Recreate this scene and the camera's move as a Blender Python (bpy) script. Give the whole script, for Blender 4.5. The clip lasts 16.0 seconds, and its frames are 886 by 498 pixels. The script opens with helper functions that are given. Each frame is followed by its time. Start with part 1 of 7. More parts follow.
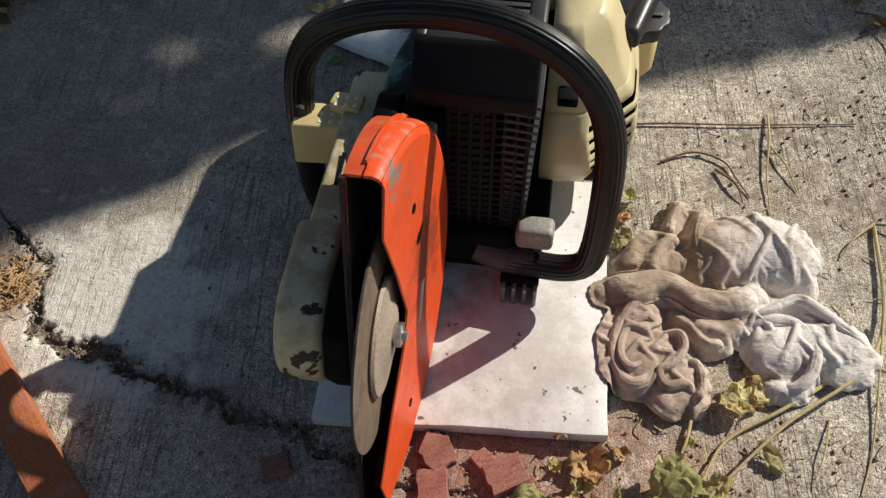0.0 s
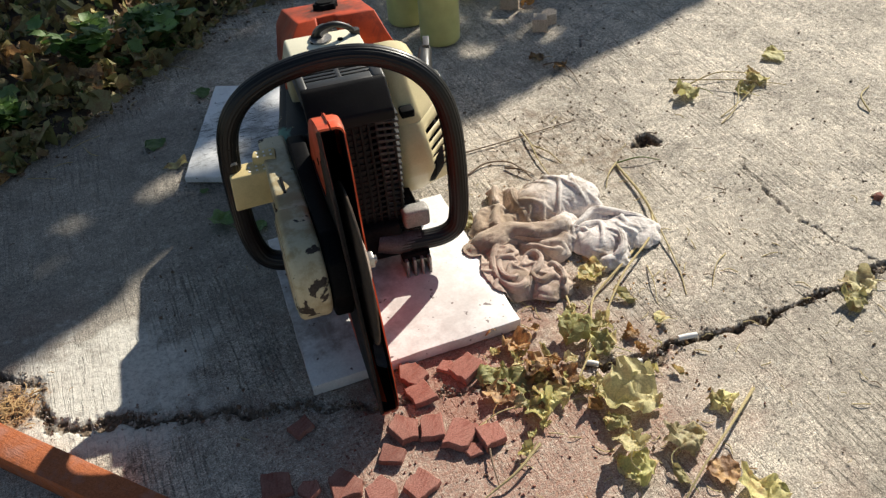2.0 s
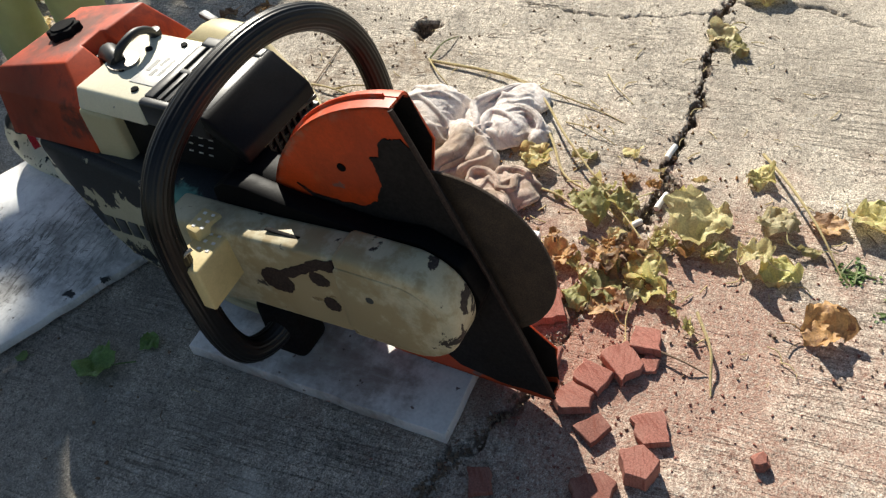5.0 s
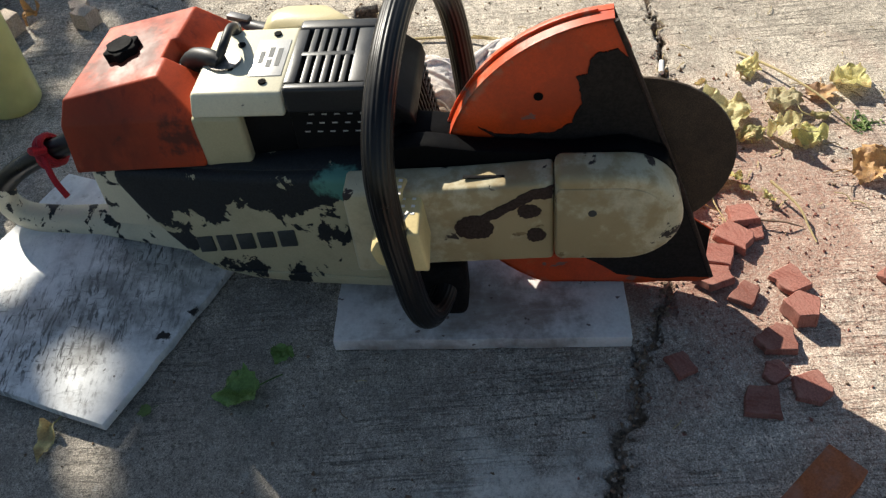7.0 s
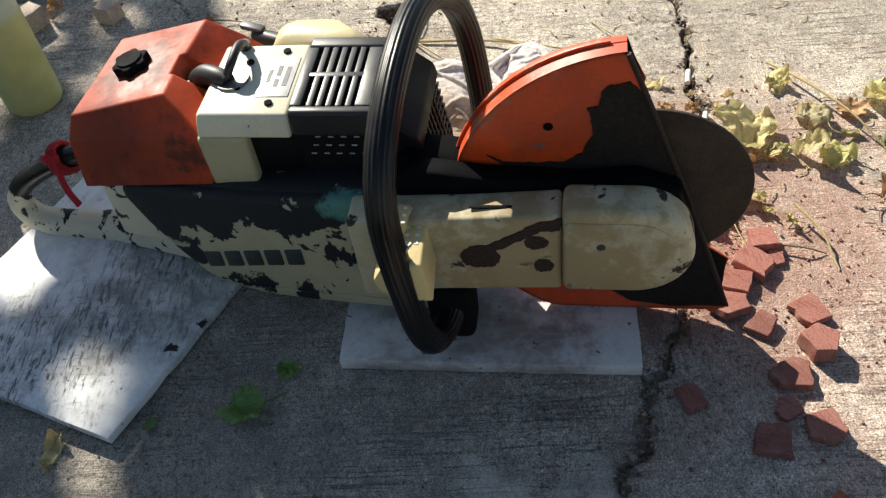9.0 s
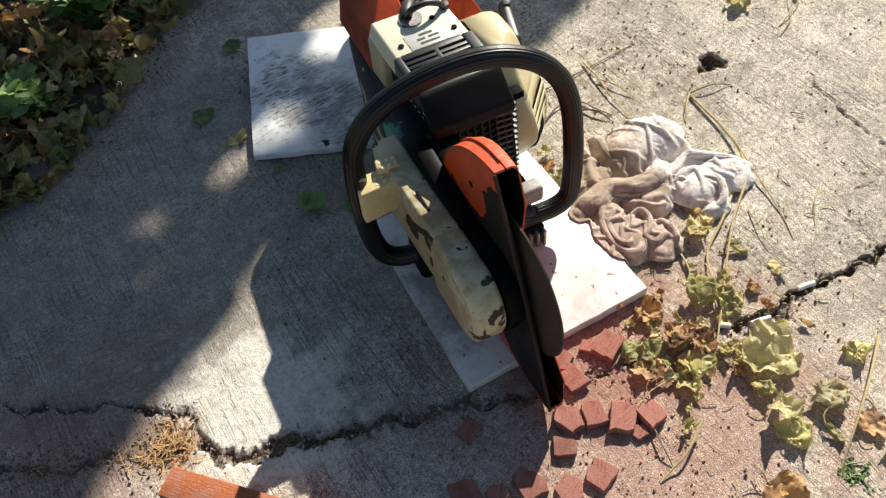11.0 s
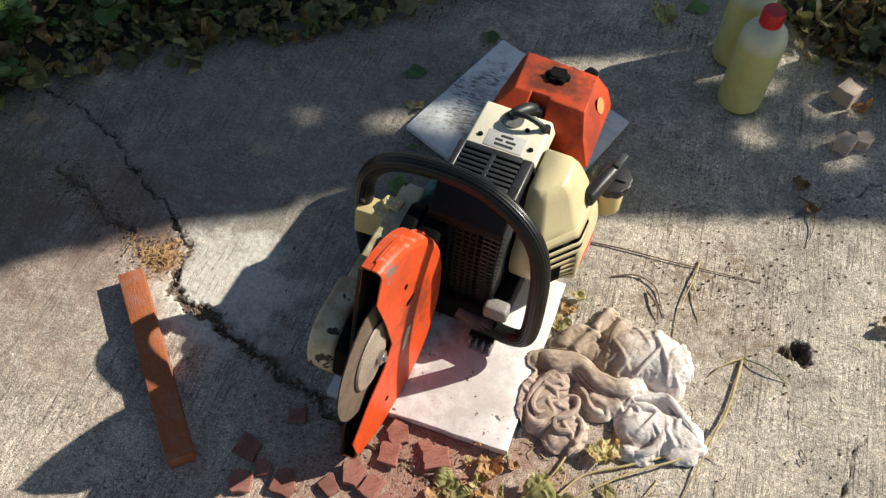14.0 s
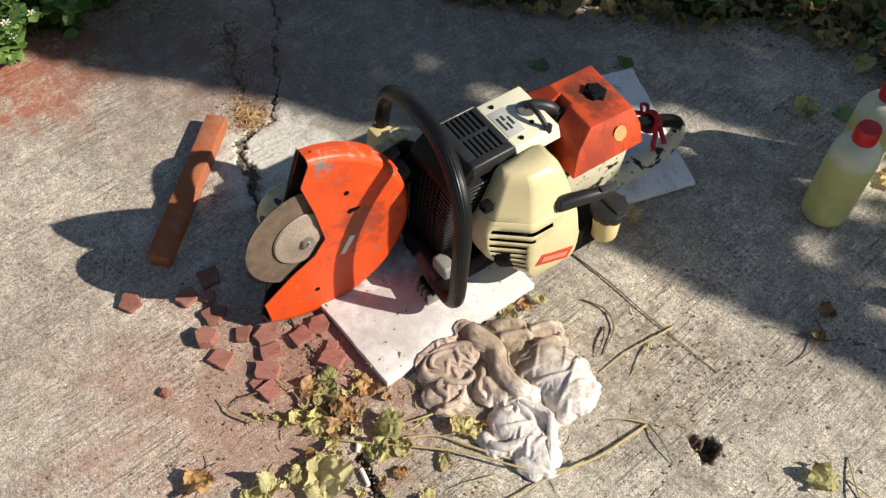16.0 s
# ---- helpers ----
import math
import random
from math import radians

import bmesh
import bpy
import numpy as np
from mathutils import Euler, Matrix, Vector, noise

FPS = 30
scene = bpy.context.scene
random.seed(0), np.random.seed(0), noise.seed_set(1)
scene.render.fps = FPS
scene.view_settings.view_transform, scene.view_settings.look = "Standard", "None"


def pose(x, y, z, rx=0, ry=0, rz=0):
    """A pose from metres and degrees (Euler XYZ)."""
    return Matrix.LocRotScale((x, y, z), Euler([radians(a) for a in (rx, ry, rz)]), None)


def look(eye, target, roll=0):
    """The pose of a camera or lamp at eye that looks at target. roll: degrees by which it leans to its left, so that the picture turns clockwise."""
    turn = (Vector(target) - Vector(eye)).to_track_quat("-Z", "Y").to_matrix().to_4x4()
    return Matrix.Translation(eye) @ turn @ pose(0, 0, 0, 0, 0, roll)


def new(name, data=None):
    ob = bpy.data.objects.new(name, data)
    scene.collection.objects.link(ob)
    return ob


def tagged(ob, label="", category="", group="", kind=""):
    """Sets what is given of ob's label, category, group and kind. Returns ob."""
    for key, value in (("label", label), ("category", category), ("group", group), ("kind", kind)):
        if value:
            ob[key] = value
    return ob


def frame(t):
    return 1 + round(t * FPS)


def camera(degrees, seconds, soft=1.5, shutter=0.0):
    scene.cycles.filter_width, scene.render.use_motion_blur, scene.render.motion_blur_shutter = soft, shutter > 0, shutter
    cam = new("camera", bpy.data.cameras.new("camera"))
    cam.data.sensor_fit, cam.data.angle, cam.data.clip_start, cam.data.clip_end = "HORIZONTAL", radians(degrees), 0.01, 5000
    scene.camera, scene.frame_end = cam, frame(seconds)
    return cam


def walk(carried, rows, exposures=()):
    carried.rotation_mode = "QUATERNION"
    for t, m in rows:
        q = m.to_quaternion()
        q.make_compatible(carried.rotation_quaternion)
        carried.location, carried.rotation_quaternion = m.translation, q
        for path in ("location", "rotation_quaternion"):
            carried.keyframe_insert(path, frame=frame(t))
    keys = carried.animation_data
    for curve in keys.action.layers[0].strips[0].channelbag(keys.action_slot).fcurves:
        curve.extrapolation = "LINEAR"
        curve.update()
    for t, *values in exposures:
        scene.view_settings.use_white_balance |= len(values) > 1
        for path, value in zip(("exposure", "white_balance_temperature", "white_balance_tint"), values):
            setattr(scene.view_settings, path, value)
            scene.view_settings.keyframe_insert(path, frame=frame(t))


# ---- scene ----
cam = camera(52.9, 16.0, soft=1.35)
PATH = [
    (0, (0.039, -0.077, 0.864), (-0.051, 1.062, -0.777), -2.3),
    (0.5, (-0.054, -0.178, 0.843), (0.125, 1.165, -0.628), -2.3),
    (1, (-0.139, -0.268, 0.814), (0.213, 1.152, -0.549), -2.2),
    (1.5, (-0.18, -0.366, 0.835), (0.269, 1.086, -0.466), -1.9),
    (2, (-0.237, -0.516, 0.898), (0.3, 0.927, -0.378), -4.4),
    (2.5, (-0.352, -0.53, 0.904), (0.454, 0.828, -0.324), -4.5),
    (3, (-0.486, -0.485, 0.935), (0.521, 0.761, -0.261), -5.3),
    (3.5, (-0.536, -0.417, 0.902), (0.515, 0.748, -0.338), -8.5),
    (3.7, (-0.541, -0.361, 0.882), (0.525, 0.768, -0.379), -9.5),
    (5.8, (-0.575, 0.241, 0.792), (0.742, 0.562, -0.679), -7.2),
    (6, (-0.62, 0.289, 0.801), (0.721, 0.533, -0.662), -6.5),
    (6.5, (-0.698, 0.384, 0.813), (0.644, 0.505, -0.665), -6.2),
    (7, (-0.718, 0.449, 0.815), (0.641, 0.541, -0.649), -7.4),
    (7.5, (-0.713, 0.477, 0.812), (0.637, 0.537, -0.662), -7.5),
    (8, (-0.708, 0.48, 0.809), (0.622, 0.519, -0.684), -7.0),
    (8.5, (-0.686, 0.459, 0.818), (0.663, 0.513, -0.658), -8.0),
    (9, (-0.666, 0.417, 0.837), (0.646, 0.593, -0.663), -8.8),
    (9.2, (-0.638, 0.385, 0.849), (0.625, 0.681, -0.673), -9.0),
    (11.3, (-0.332, -0.317, 1.116), (0.066, 0.853, -0.457), -7.7),
    (11.5, (-0.275, -0.354, 1.129), (0.046, 0.846, -0.439), -7.9),
    (12, (-0.214, -0.369, 1.24), (0.073, 0.799, -0.358), -5.0),
    (12.5, (-0.119, -0.409, 1.292), (0.079, 0.753, -0.323), -2.8),
    (13, (0.005, -0.429, 1.317), (0.079, 0.754, -0.294), -0.5),
    (13.5, (0.074, -0.332, 1.307), (0.0, 0.813, -0.331), 0.7),
    (14, (0.208, -0.239, 1.327), (-0.104, 0.841, -0.327), 1.7),
    (14.5, (0.385, -0.202, 1.35), (-0.206, 0.809, -0.272), 0.3),
    (15, (0.502, -0.212, 1.354), (-0.22, 0.747, -0.245), -0.3),
    (15.5, (0.64, -0.181, 1.385), (-0.196, 0.7, -0.203), -0.7),
    (16, (0.748, -0.094, 1.364), (-0.132, 0.668, -0.262), 0.4),
]
EXPOSURES = [(0, 0.27), (0.5, 0.38), (1.2, 0.56), (3.5, 0.70), (6.0, 0.90), (7.5, 0.92), (9.0, 0.97), (11.5, 0.82), (13.0, 0.60), (16.0, 0.56)]
walk(cam, [(t, look(eye, target, roll)) for t, eye, target, roll in PATH], EXPOSURES)


# ---- light ----
SUN_TO = Vector((0.828, 0.563, 0.680)).normalized()  # towards the sun
world = bpy.data.worlds.new("sky")
scene.world = world
world.use_nodes = True
wn = world.node_tree.nodes
sky = wn.new("ShaderNodeTexSky")
sky.sky_type, sky.sun_disc = "NISHITA", False
sky.sun_elevation = math.asin(SUN_TO.z)
sky.sun_rotation = math.atan2(SUN_TO.x, SUN_TO.y)
sky.air_density, sky.dust_density = 1.2, 0.6
world.node_tree.links.new(sky.outputs[0], wn["Background"].inputs[0])
wn["Background"].inputs[1].default_value = 0.0495
sun = new("sun", bpy.data.lights.new("sun", "SUN"))
sun.data.energy, sun.data.angle, sun.data.color = 4.68, radians(0.53), (1.0, 0.945, 0.825)
sun.matrix_world = look(SUN_TO * 12, (0, 0, 0))

# ---- materials ----


class Nodes:
    """A small builder of node materials, in the mesh's own metres."""

    def __init__(self, name, rough=0.6, metal=0.0):
        self.m = bpy.data.materials.new(name)
        self.m.use_nodes = True
        self.t = self.m.node_tree
        self.b = self.t.nodes["Principled BSDF"]
        self.b.inputs["Roughness"].default_value = rough
        self.b.inputs["Metallic"].default_value = metal
        self.co = self.t.nodes.new("ShaderNodeTexCoord").outputs["Object"]
        self.info = self.t.nodes.new("ShaderNodeObjectInfo").outputs["Random"]

    def put(self, socket, value):
        if hasattr(value, "links"):
            self.t.links.new(value, socket)
        elif isinstance(value, tuple) and len(value) == 3 and socket.type == "RGBA":
            socket.default_value = (*value, 1)
        else:
            socket.default_value = value

    def map(self, scale=(1, 1, 1), rot=(0, 0, 0), loc=(0, 0, 0)):
        n = self.t.nodes.new("ShaderNodeMapping")
        self.put(n.inputs[0], self.co)
        n.inputs["Scale"].default_value, n.inputs["Rotation"].default_value, n.inputs["Location"].default_value = scale, rot, loc
        return n.outputs[0]

    def noise(self, scale, detail=4, rough=0.6, co=None, warp=0.0):
        n = self.t.nodes.new("ShaderNodeTexNoise")
        self.put(n.inputs["Vector"], co or self.co)
        n.inputs["Scale"].default_value, n.inputs["Detail"].default_value = scale, detail
        n.inputs["Roughness"].default_value, n.inputs["Distortion"].default_value = rough, warp
        return n.outputs["Fac"]

    def cells(self, scale, co=None, out="Distance"):
        n = self.t.nodes.new("ShaderNodeTexVoronoi")
        self.put(n.inputs["Vector"], co or self.co)
        n.inputs["Scale"].default_value = scale
        return n.outputs[out]

    def span(self, v, a, b, lo=0.0, hi=1.0):
        n = self.t.nodes.new("ShaderNodeMapRange")
        n.interpolation_type = "SMOOTHSTEP"
        for k, x in enumerate((v, a, b, lo, hi)):
            self.put(n.inputs[k], x)
        return n.outputs[0]

    def calc(self, op, a, b=0.0):
        n = self.t.nodes.new("ShaderNodeMath")
        n.operation = op
        self.put(n.inputs[0], a), self.put(n.inputs[1], b)
        return n.outputs[0]

    def axis(self, k):
        n = self.t.nodes.new("ShaderNodeSeparateXYZ")
        self.put(n.inputs[0], self.co)
        return n.outputs[k]

    def blob(self, centre, radius, soft=0.5, noise_scale=12.0, amount=0.5):
        """1 near a place on the ground, falling off unevenly."""
        n = self.t.nodes.new("ShaderNodeVectorMath")
        n.operation = "DISTANCE"
        self.put(n.inputs[0], self.co)
        n.inputs[1].default_value = (*centre, 0)[:3]
        d = self.calc("ADD", n.outputs["Value"], self.span(self.noise(noise_scale, 5, 0.65), 0.2, 0.8, -amount * radius, amount * radius))
        return self.span(d, radius * (1 - soft), radius * (1 + soft), 1, 0)

    def mix(self, fac, a, b):
        n = self.t.nodes.new("ShaderNodeMix")
        n.data_type = "RGBA"
        self.put(n.inputs[0], fac), self.put(n.inputs[6], a), self.put(n.inputs[7], b)
        return n.outputs[2]

    def vary(self, colour, fac, amount):
        """colour made lighter and darker by fac."""
        n = self.t.nodes.new("ShaderNodeHueSaturation")
        self.put(n.inputs["Value"], self.span(fac, 0.25, 0.75, 1 - amount, 1 + amount))
        self.put(n.inputs["Color"], colour)
        return n.outputs[0]

    def bump(self, height, strength=0.3, depth=0.001, under=None):
        n = self.t.nodes.new("ShaderNodeBump")
        n.inputs["Strength"].default_value, n.inputs["Distance"].default_value = strength, depth
        self.put(n.inputs["Height"], height)
        if under is not None:
            self.put(n.inputs["Normal"], under)
        return n.outputs[0]

    def done(self, colour=None, rough=None, normal=None, **more):
        for key, value in (("Base Color", colour), ("Roughness", rough), ("Normal", normal), *((k.replace("_", " "), v) for k, v in more.items())):
            if value is not None:
                self.put(self.b.inputs[key], value)
        return self.m


def plain(name, colour, rough=0.5, metal=0.0, grain=60.0, vary=0.25, dirt=(0.05, 0.04, 0.03), dirty=0.25, bump=0.15, **more):
    """A surface with grain, blotches of dirt and a fine relief."""
    n = Nodes(name, rough, metal)
    fine, coarse = n.noise(grain * 6, 3), n.noise(grain * 0.35, 5, 0.65)
    c = n.vary(colour, fine, vary)
    c = n.mix(n.span(coarse, 0.55, 0.78, 0, dirty), c, dirt)
    r = n.span(coarse, 0.3, 0.75, rough * 0.85, min(1.0, rough * 1.25))
    return n.done(c, r, n.bump(fine, bump, 0.0006), **more)


def worn_paint(name, paint, under, cut, scale=38.0, rough=0.45, grime=0.25, tilts=(), seed=0.0, band=0.02, patch=None, spots=()):
    """Paint that has flaked off in sharp-edged patches. tilts: (axis or direction, from, to, gain) makes the flaking denser along it; spots: (place, radius, gain) round a place."""
    n = Nodes(name, rough)
    co = n.map(loc=(seed, seed * 1.7, -seed))
    f = n.noise(scale, 7, 0.62, co, 0.3)
    for axis, start, end, gain in tilts:
        if isinstance(axis, tuple):
            dot = n.t.nodes.new("ShaderNodeVectorMath")
            dot.operation = "DOT_PRODUCT"
            n.put(dot.inputs[0], n.co)
            dot.inputs[1].default_value = axis
            f = n.calc("ADD", f, n.span(dot.outputs["Value"], start, end, 0, gain))
        else:
            f = n.calc("ADD", f, n.span(n.axis(axis), start, end, 0, gain))
    for place, radius, gain in spots:
        far = n.t.nodes.new("ShaderNodeVectorMath")
        far.operation = "DISTANCE"
        n.put(far.inputs[0], n.co)
        far.inputs[1].default_value = place
        f = n.calc("ADD", f, n.span(far.outputs["Value"], radius * 0.4, radius * 1.3, gain, 0))
    gone = n.span(f, cut, cut + band)
    fine = n.noise(420, 3)
    soil = n.noise(14, 6, 0.7)
    p = n.vary(paint, fine, 0.05)
    p = n.mix(n.span(soil, 0.45, 0.8, 0, grime), p, (0.10, 0.075, 0.045))
    u = n.vary(under, fine, 0.35)
    c = n.mix(gone, p, u)
    if patch:
        c = n.mix(n.calc("MULTIPLY", n.blob(patch[0], patch[1], 0.35, 30, 0.8), patch[3]), c, patch[2])
    h = n.calc("MULTIPLY", gone, -1.0)
    return n.done(c, n.span(gone, 0, 1, rough, 0.62), n.bump(fine, 0.1, 0.0005, n.bump(h, 0.6, 0.0008)), Specular_IOR_Level=0.28)


def make_concrete():
    n = Nodes("concrete", 0.9)
    turn = (0, 0, radians(12))
    sand = n.noise(330, 3, 0.65)
    groove = n.noise(1.0, 2, 0.5, n.map((190, 8, 1), turn), 0.3)
    thin = n.noise(1.0, 3, 0.6, n.map((360, 13, 1), turn), 0.3)
    combed = n.span(n.noise(6.5, 5, 0.65), 0.42, 0.60)  # where the broom has bitten
    lines = n.calc("MULTIPLY", n.calc("MAXIMUM", n.calc("MULTIPLY", n.span(groove, 0.585, 0.625), 0.9), n.span(thin, 0.575, 0.63)), n.calc("MULTIPLY", n.span(combed, 0, 1, 0.15, 1.0), n.span(sand, 0.35, 0.55, 1.0, 0.55)))
    wide = n.noise(1.0, 4, 0.6, n.map((60, 8, 1), turn))
    grit = n.noise(560, 2, 0.6)
    mid = n.noise(26, 6, 0.7)
    big = n.noise(4.2, 5, 0.6)
    c = n.mix(n.span(sand, 0.30, 0.70), (0.310, 0.270, 0.220), (0.670, 0.592, 0.490))
    c = n.vary(c, grit, 0.55)
    c = n.vary(c, big, 0.24)
    c = n.vary(c, mid, 0.34)
    c = n.vary(c, n.noise(115, 4, 0.7), 0.30)
    c = n.mix(n.calc("MULTIPLY", lines, 0.66), c, (0.100, 0.088, 0.072))
    c = n.mix(n.span(wide, 0.58, 0.75, 0, 0.16), c, (0.14, 0.125, 0.105))
    # dark stains, mossy pores and pale laitance
    c = n.mix(n.span(n.noise(9, 7, 0.75), 0.58, 0.72, 0, 0.55), c, (0.12, 0.105, 0.085))
    c = n.mix(n.calc("MULTIPLY", n.span(n.noise(165, 3, 0.6), 0.57, 0.63, 0, 0.85), n.span(n.noise(6.5, 3, 0.6, n.map(loc=(4, 2, 0))), 0.42, 0.62, 0.25, 1.0)), c, (0.055, 0.05, 0.045))
    c = n.mix(n.span(n.noise(300, 2, 0.6), 0.615, 0.66, 0, 0.8), c, (0.045, 0.04, 0.036))
    c = n.mix(n.span(n.noise(75, 4, 0.6), 0.60, 0.72, 0, 0.6), c, (0.68, 0.65, 0.59))
    # brown plant stains round the loose roots
    c = n.mix(n.calc("MULTIPLY", n.calc("MAXIMUM", n.blob((0.40, 0.665), 0.11, 0.8, 14, 1.0), n.blob((0.50, 0.60), 0.06, 0.8, 20, 1.0)), n.span(n.noise(55, 5, 0.7), 0.42, 0.62, 0.1, 0.7)), c, (0.20, 0.135, 0.085))
    c = n.mix(n.calc("MULTIPLY", n.blob((0.62, -0.10), 0.42, 0.7, 5, 0.8), 0.30), c, (0.24, 0.205, 0.16))
    # red dust of cut bricks
    dust = n.calc("MAXIMUM", n.blob((0.02, 0.10), 0.26, 0.8, 9, 0.7), n.calc("MULTIPLY", n.blob((-0.82, 0.22), 0.20, 0.7, 7, 0.9), 0.6))
    dust = n.calc("MAXIMUM", dust, n.calc("MULTIPLY", n.blob((-0.30, -0.10), 0.34, 0.9, 6, 0.8), 0.35))
    dust = n.calc("MAXIMUM", dust, n.calc("MULTIPLY", n.blob((-0.60, 0.50), 0.16, 0.8, 9, 0.9), 0.7))
    dust = n.calc("MULTIPLY", dust, n.span(n.noise(210, 4, 0.7), 0.3, 0.62, 0.25, 1))
    c = n.mix(n.calc("MULTIPLY", dust, 0.62), c, (0.36, 0.155, 0.105))
    c = n.mix(n.calc("MULTIPLY", n.blob((0.06, 0.26), 0.13, 0.6, 22, 0.8), 0.5), c, (0.23, 0.085, 0.055))
    red = n.calc("MULTIPLY", n.blob((-0.96, 0.17), 0.15, 0.6, 14, 0.9), n.span(n.noise(60, 5, 0.7), 0.3, 0.6, 0.3, 0.9))
    c = n.mix(red, c, (0.40, 0.115, 0.06))
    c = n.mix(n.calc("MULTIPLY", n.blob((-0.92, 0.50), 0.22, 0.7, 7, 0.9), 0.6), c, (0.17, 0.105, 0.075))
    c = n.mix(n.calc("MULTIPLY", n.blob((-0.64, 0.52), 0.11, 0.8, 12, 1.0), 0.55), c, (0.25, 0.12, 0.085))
    # wide stain, with some of the tree's deeper shade put into its colour
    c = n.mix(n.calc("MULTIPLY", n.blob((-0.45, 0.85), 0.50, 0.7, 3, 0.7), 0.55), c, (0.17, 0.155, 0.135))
    # paler patch of slab beyond the brick strip
    pale = n.calc("MULTIPLY", n.blob((-0.385, 0.435), 0.115, 0.45, 16, 0.6), n.span(n.noise(120, 4, 0.7), 0.3, 0.6, 0.35, 0.85))
    c = n.mix(pale, c, (0.74, 0.70, 0.62))
    # tan sand at the broken slab edge
    c = n.mix(n.calc("MULTIPLY", n.blob((-0.510, 0.455), 0.034, 0.5, 45, 0.9), 0.75), c, (0.42, 0.24, 0.11))
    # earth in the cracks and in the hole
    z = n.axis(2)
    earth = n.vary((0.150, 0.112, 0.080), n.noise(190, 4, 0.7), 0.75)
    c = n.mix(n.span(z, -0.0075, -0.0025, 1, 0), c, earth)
    h = n.calc("SUBTRACT", n.calc("ADD", n.calc("MULTIPLY", grit, 0.35), n.calc("MULTIPLY", sand, 0.55)), n.calc("MULTIPLY", lines, 0.8))
    nor = n.bump(h, 1.0, 0.0021, n.bump(n.calc("ADD", mid, wide), 0.5, 0.0035))
    return n.done(c, n.span(mid, 0.3, 0.7, 0.82, 0.97), nor, Specular_IOR_Level=0.25)


OIL_SPOTS = ((-0.046, 0.798), (-0.08, 0.829))


def make_marble():
    n = Nodes("worn_marble", 0.5)
    vein = n.noise(7, 7, 0.6, warp=1.5)
    fine = n.noise(260, 3)
    c = n.vary((0.80, 0.80, 0.79), fine, 0.06)
    c = n.mix(n.span(vein, 0.47, 0.62, 0, 0.35), c, (0.45, 0.46, 0.48))
    smear = n.noise(1.0, 7, 0.7, n.map((38, 210, 1), (0, 0, -0.47)), 0.6)
    cross = n.noise(1.0, 6, 0.7, n.map((170, 42, 1), (0, 0, -0.47)), 0.5)
    where = n.calc("MAXIMUM", n.blob((-0.055, 0.965), 0.085, 0.55, 16, 0.8), n.calc("MULTIPLY", n.blob((0.03, 0.88), 0.085, 0.8, 14, 0.9), 0.7))
    streaks = n.calc("MAXIMUM", n.span(smear, 0.50, 0.60), n.span(cross, 0.56, 0.66, 0, 0.8))
    c = n.mix(n.calc("MULTIPLY", n.calc("MINIMUM", n.calc("MULTIPLY", where, 1.35), 0.95), streaks), c, (0.035, 0.035, 0.037))
    c = n.mix(n.calc("MULTIPLY", where, n.span(n.noise(30, 5, 0.65), 0.35, 0.65, 0.15, 0.7)), c, (0.20, 0.19, 0.175))
    c = n.mix(n.span(n.noise(22, 6, 0.7), 0.58, 0.72, 0, 0.55), c, (0.30, 0.27, 0.24))
    smudge = n.calc("MAXIMUM", n.blob((0.015, 0.880), 0.080, 0.7, 18, 0.9), n.blob((0.02, 0.800), 0.05, 0.8, 22, 0.9))
    c = n.mix(n.calc("MULTIPLY", smudge, n.span(n.noise(26, 6, 0.7, warp=0.8), 0.34, 0.62, 0.1, 0.75)), c, (0.15, 0.145, 0.14))
    c = n.mix(n.span(n.noise(90, 2), 0.70, 0.74, 0, 0.9), c, (0.08, 0.065, 0.05))
    for x, y in OIL_SPOTS:
        c = n.mix(n.blob((x, y, 0.017), 0.0065, 0.2, 120, 0.9), c, (0.012, 0.012, 0.013))
    return n.done(c, n.span(fine, 0.3, 0.7, 0.4, 0.6), n.bump(fine, 0.15, 0.0005))


def make_marble_clean():
    n = Nodes("dusty_marble", 0.55)
    vein = n.noise(6, 7, 0.6, warp=1.2)
    fine = n.noise(260, 3)
    c = n.vary((0.76, 0.735, 0.71), fine, 0.07)
    c = n.mix(n.span(vein, 0.5, 0.64, 0, 0.22), c, (0.45, 0.44, 0.45))
    c = n.mix(n.span(n.noise(11, 6, 0.7), 0.48, 0.74, 0, 0.36), c, (0.60, 0.46, 0.41))
    c = n.mix(n.span(n.noise(24, 6, 0.7), 0.60, 0.74, 0, 0.45), c, (0.20, 0.16, 0.14))
    c = n.mix(n.calc("MULTIPLY", n.blob((0.06, 0.40), 0.09, 0.8, 25, 0.9), 0.45), c, (0.30, 0.235, 0.21))
    c = n.mix(n.calc("MULTIPLY", n.blob((-0.055, 0.47), 0.085, 0.8, 25, 0.9), 0.5), c, (0.24, 0.20, 0.17))
    wipe = n.noise(1.0, 6, 0.7, n.map((26, 7, 1), (0, 0, 0.15)), 0.6)
    grime = n.calc("MAXIMUM", n.blob((-0.07, 0.490), 0.060, 0.8, 25, 0.9), n.calc("MAXIMUM", n.blob((-0.085, 0.400), 0.050, 0.8, 25, 0.9), n.blob((-0.10, 0.575), 0.030, 0.9, 30, 0.9)))
    c = n.mix(n.calc("MULTIPLY", grime, n.span(wipe, 0.32, 0.62, 0.25, 0.8)), c, (0.21, 0.155, 0.125))
    c = n.mix(n.span(n.noise(70, 2), 0.69, 0.73, 0, 0.9), c, (0.10, 0.06, 0.05))
    return n.done(c, 0.55, n.bump(fine, 0.15, 0.0005))


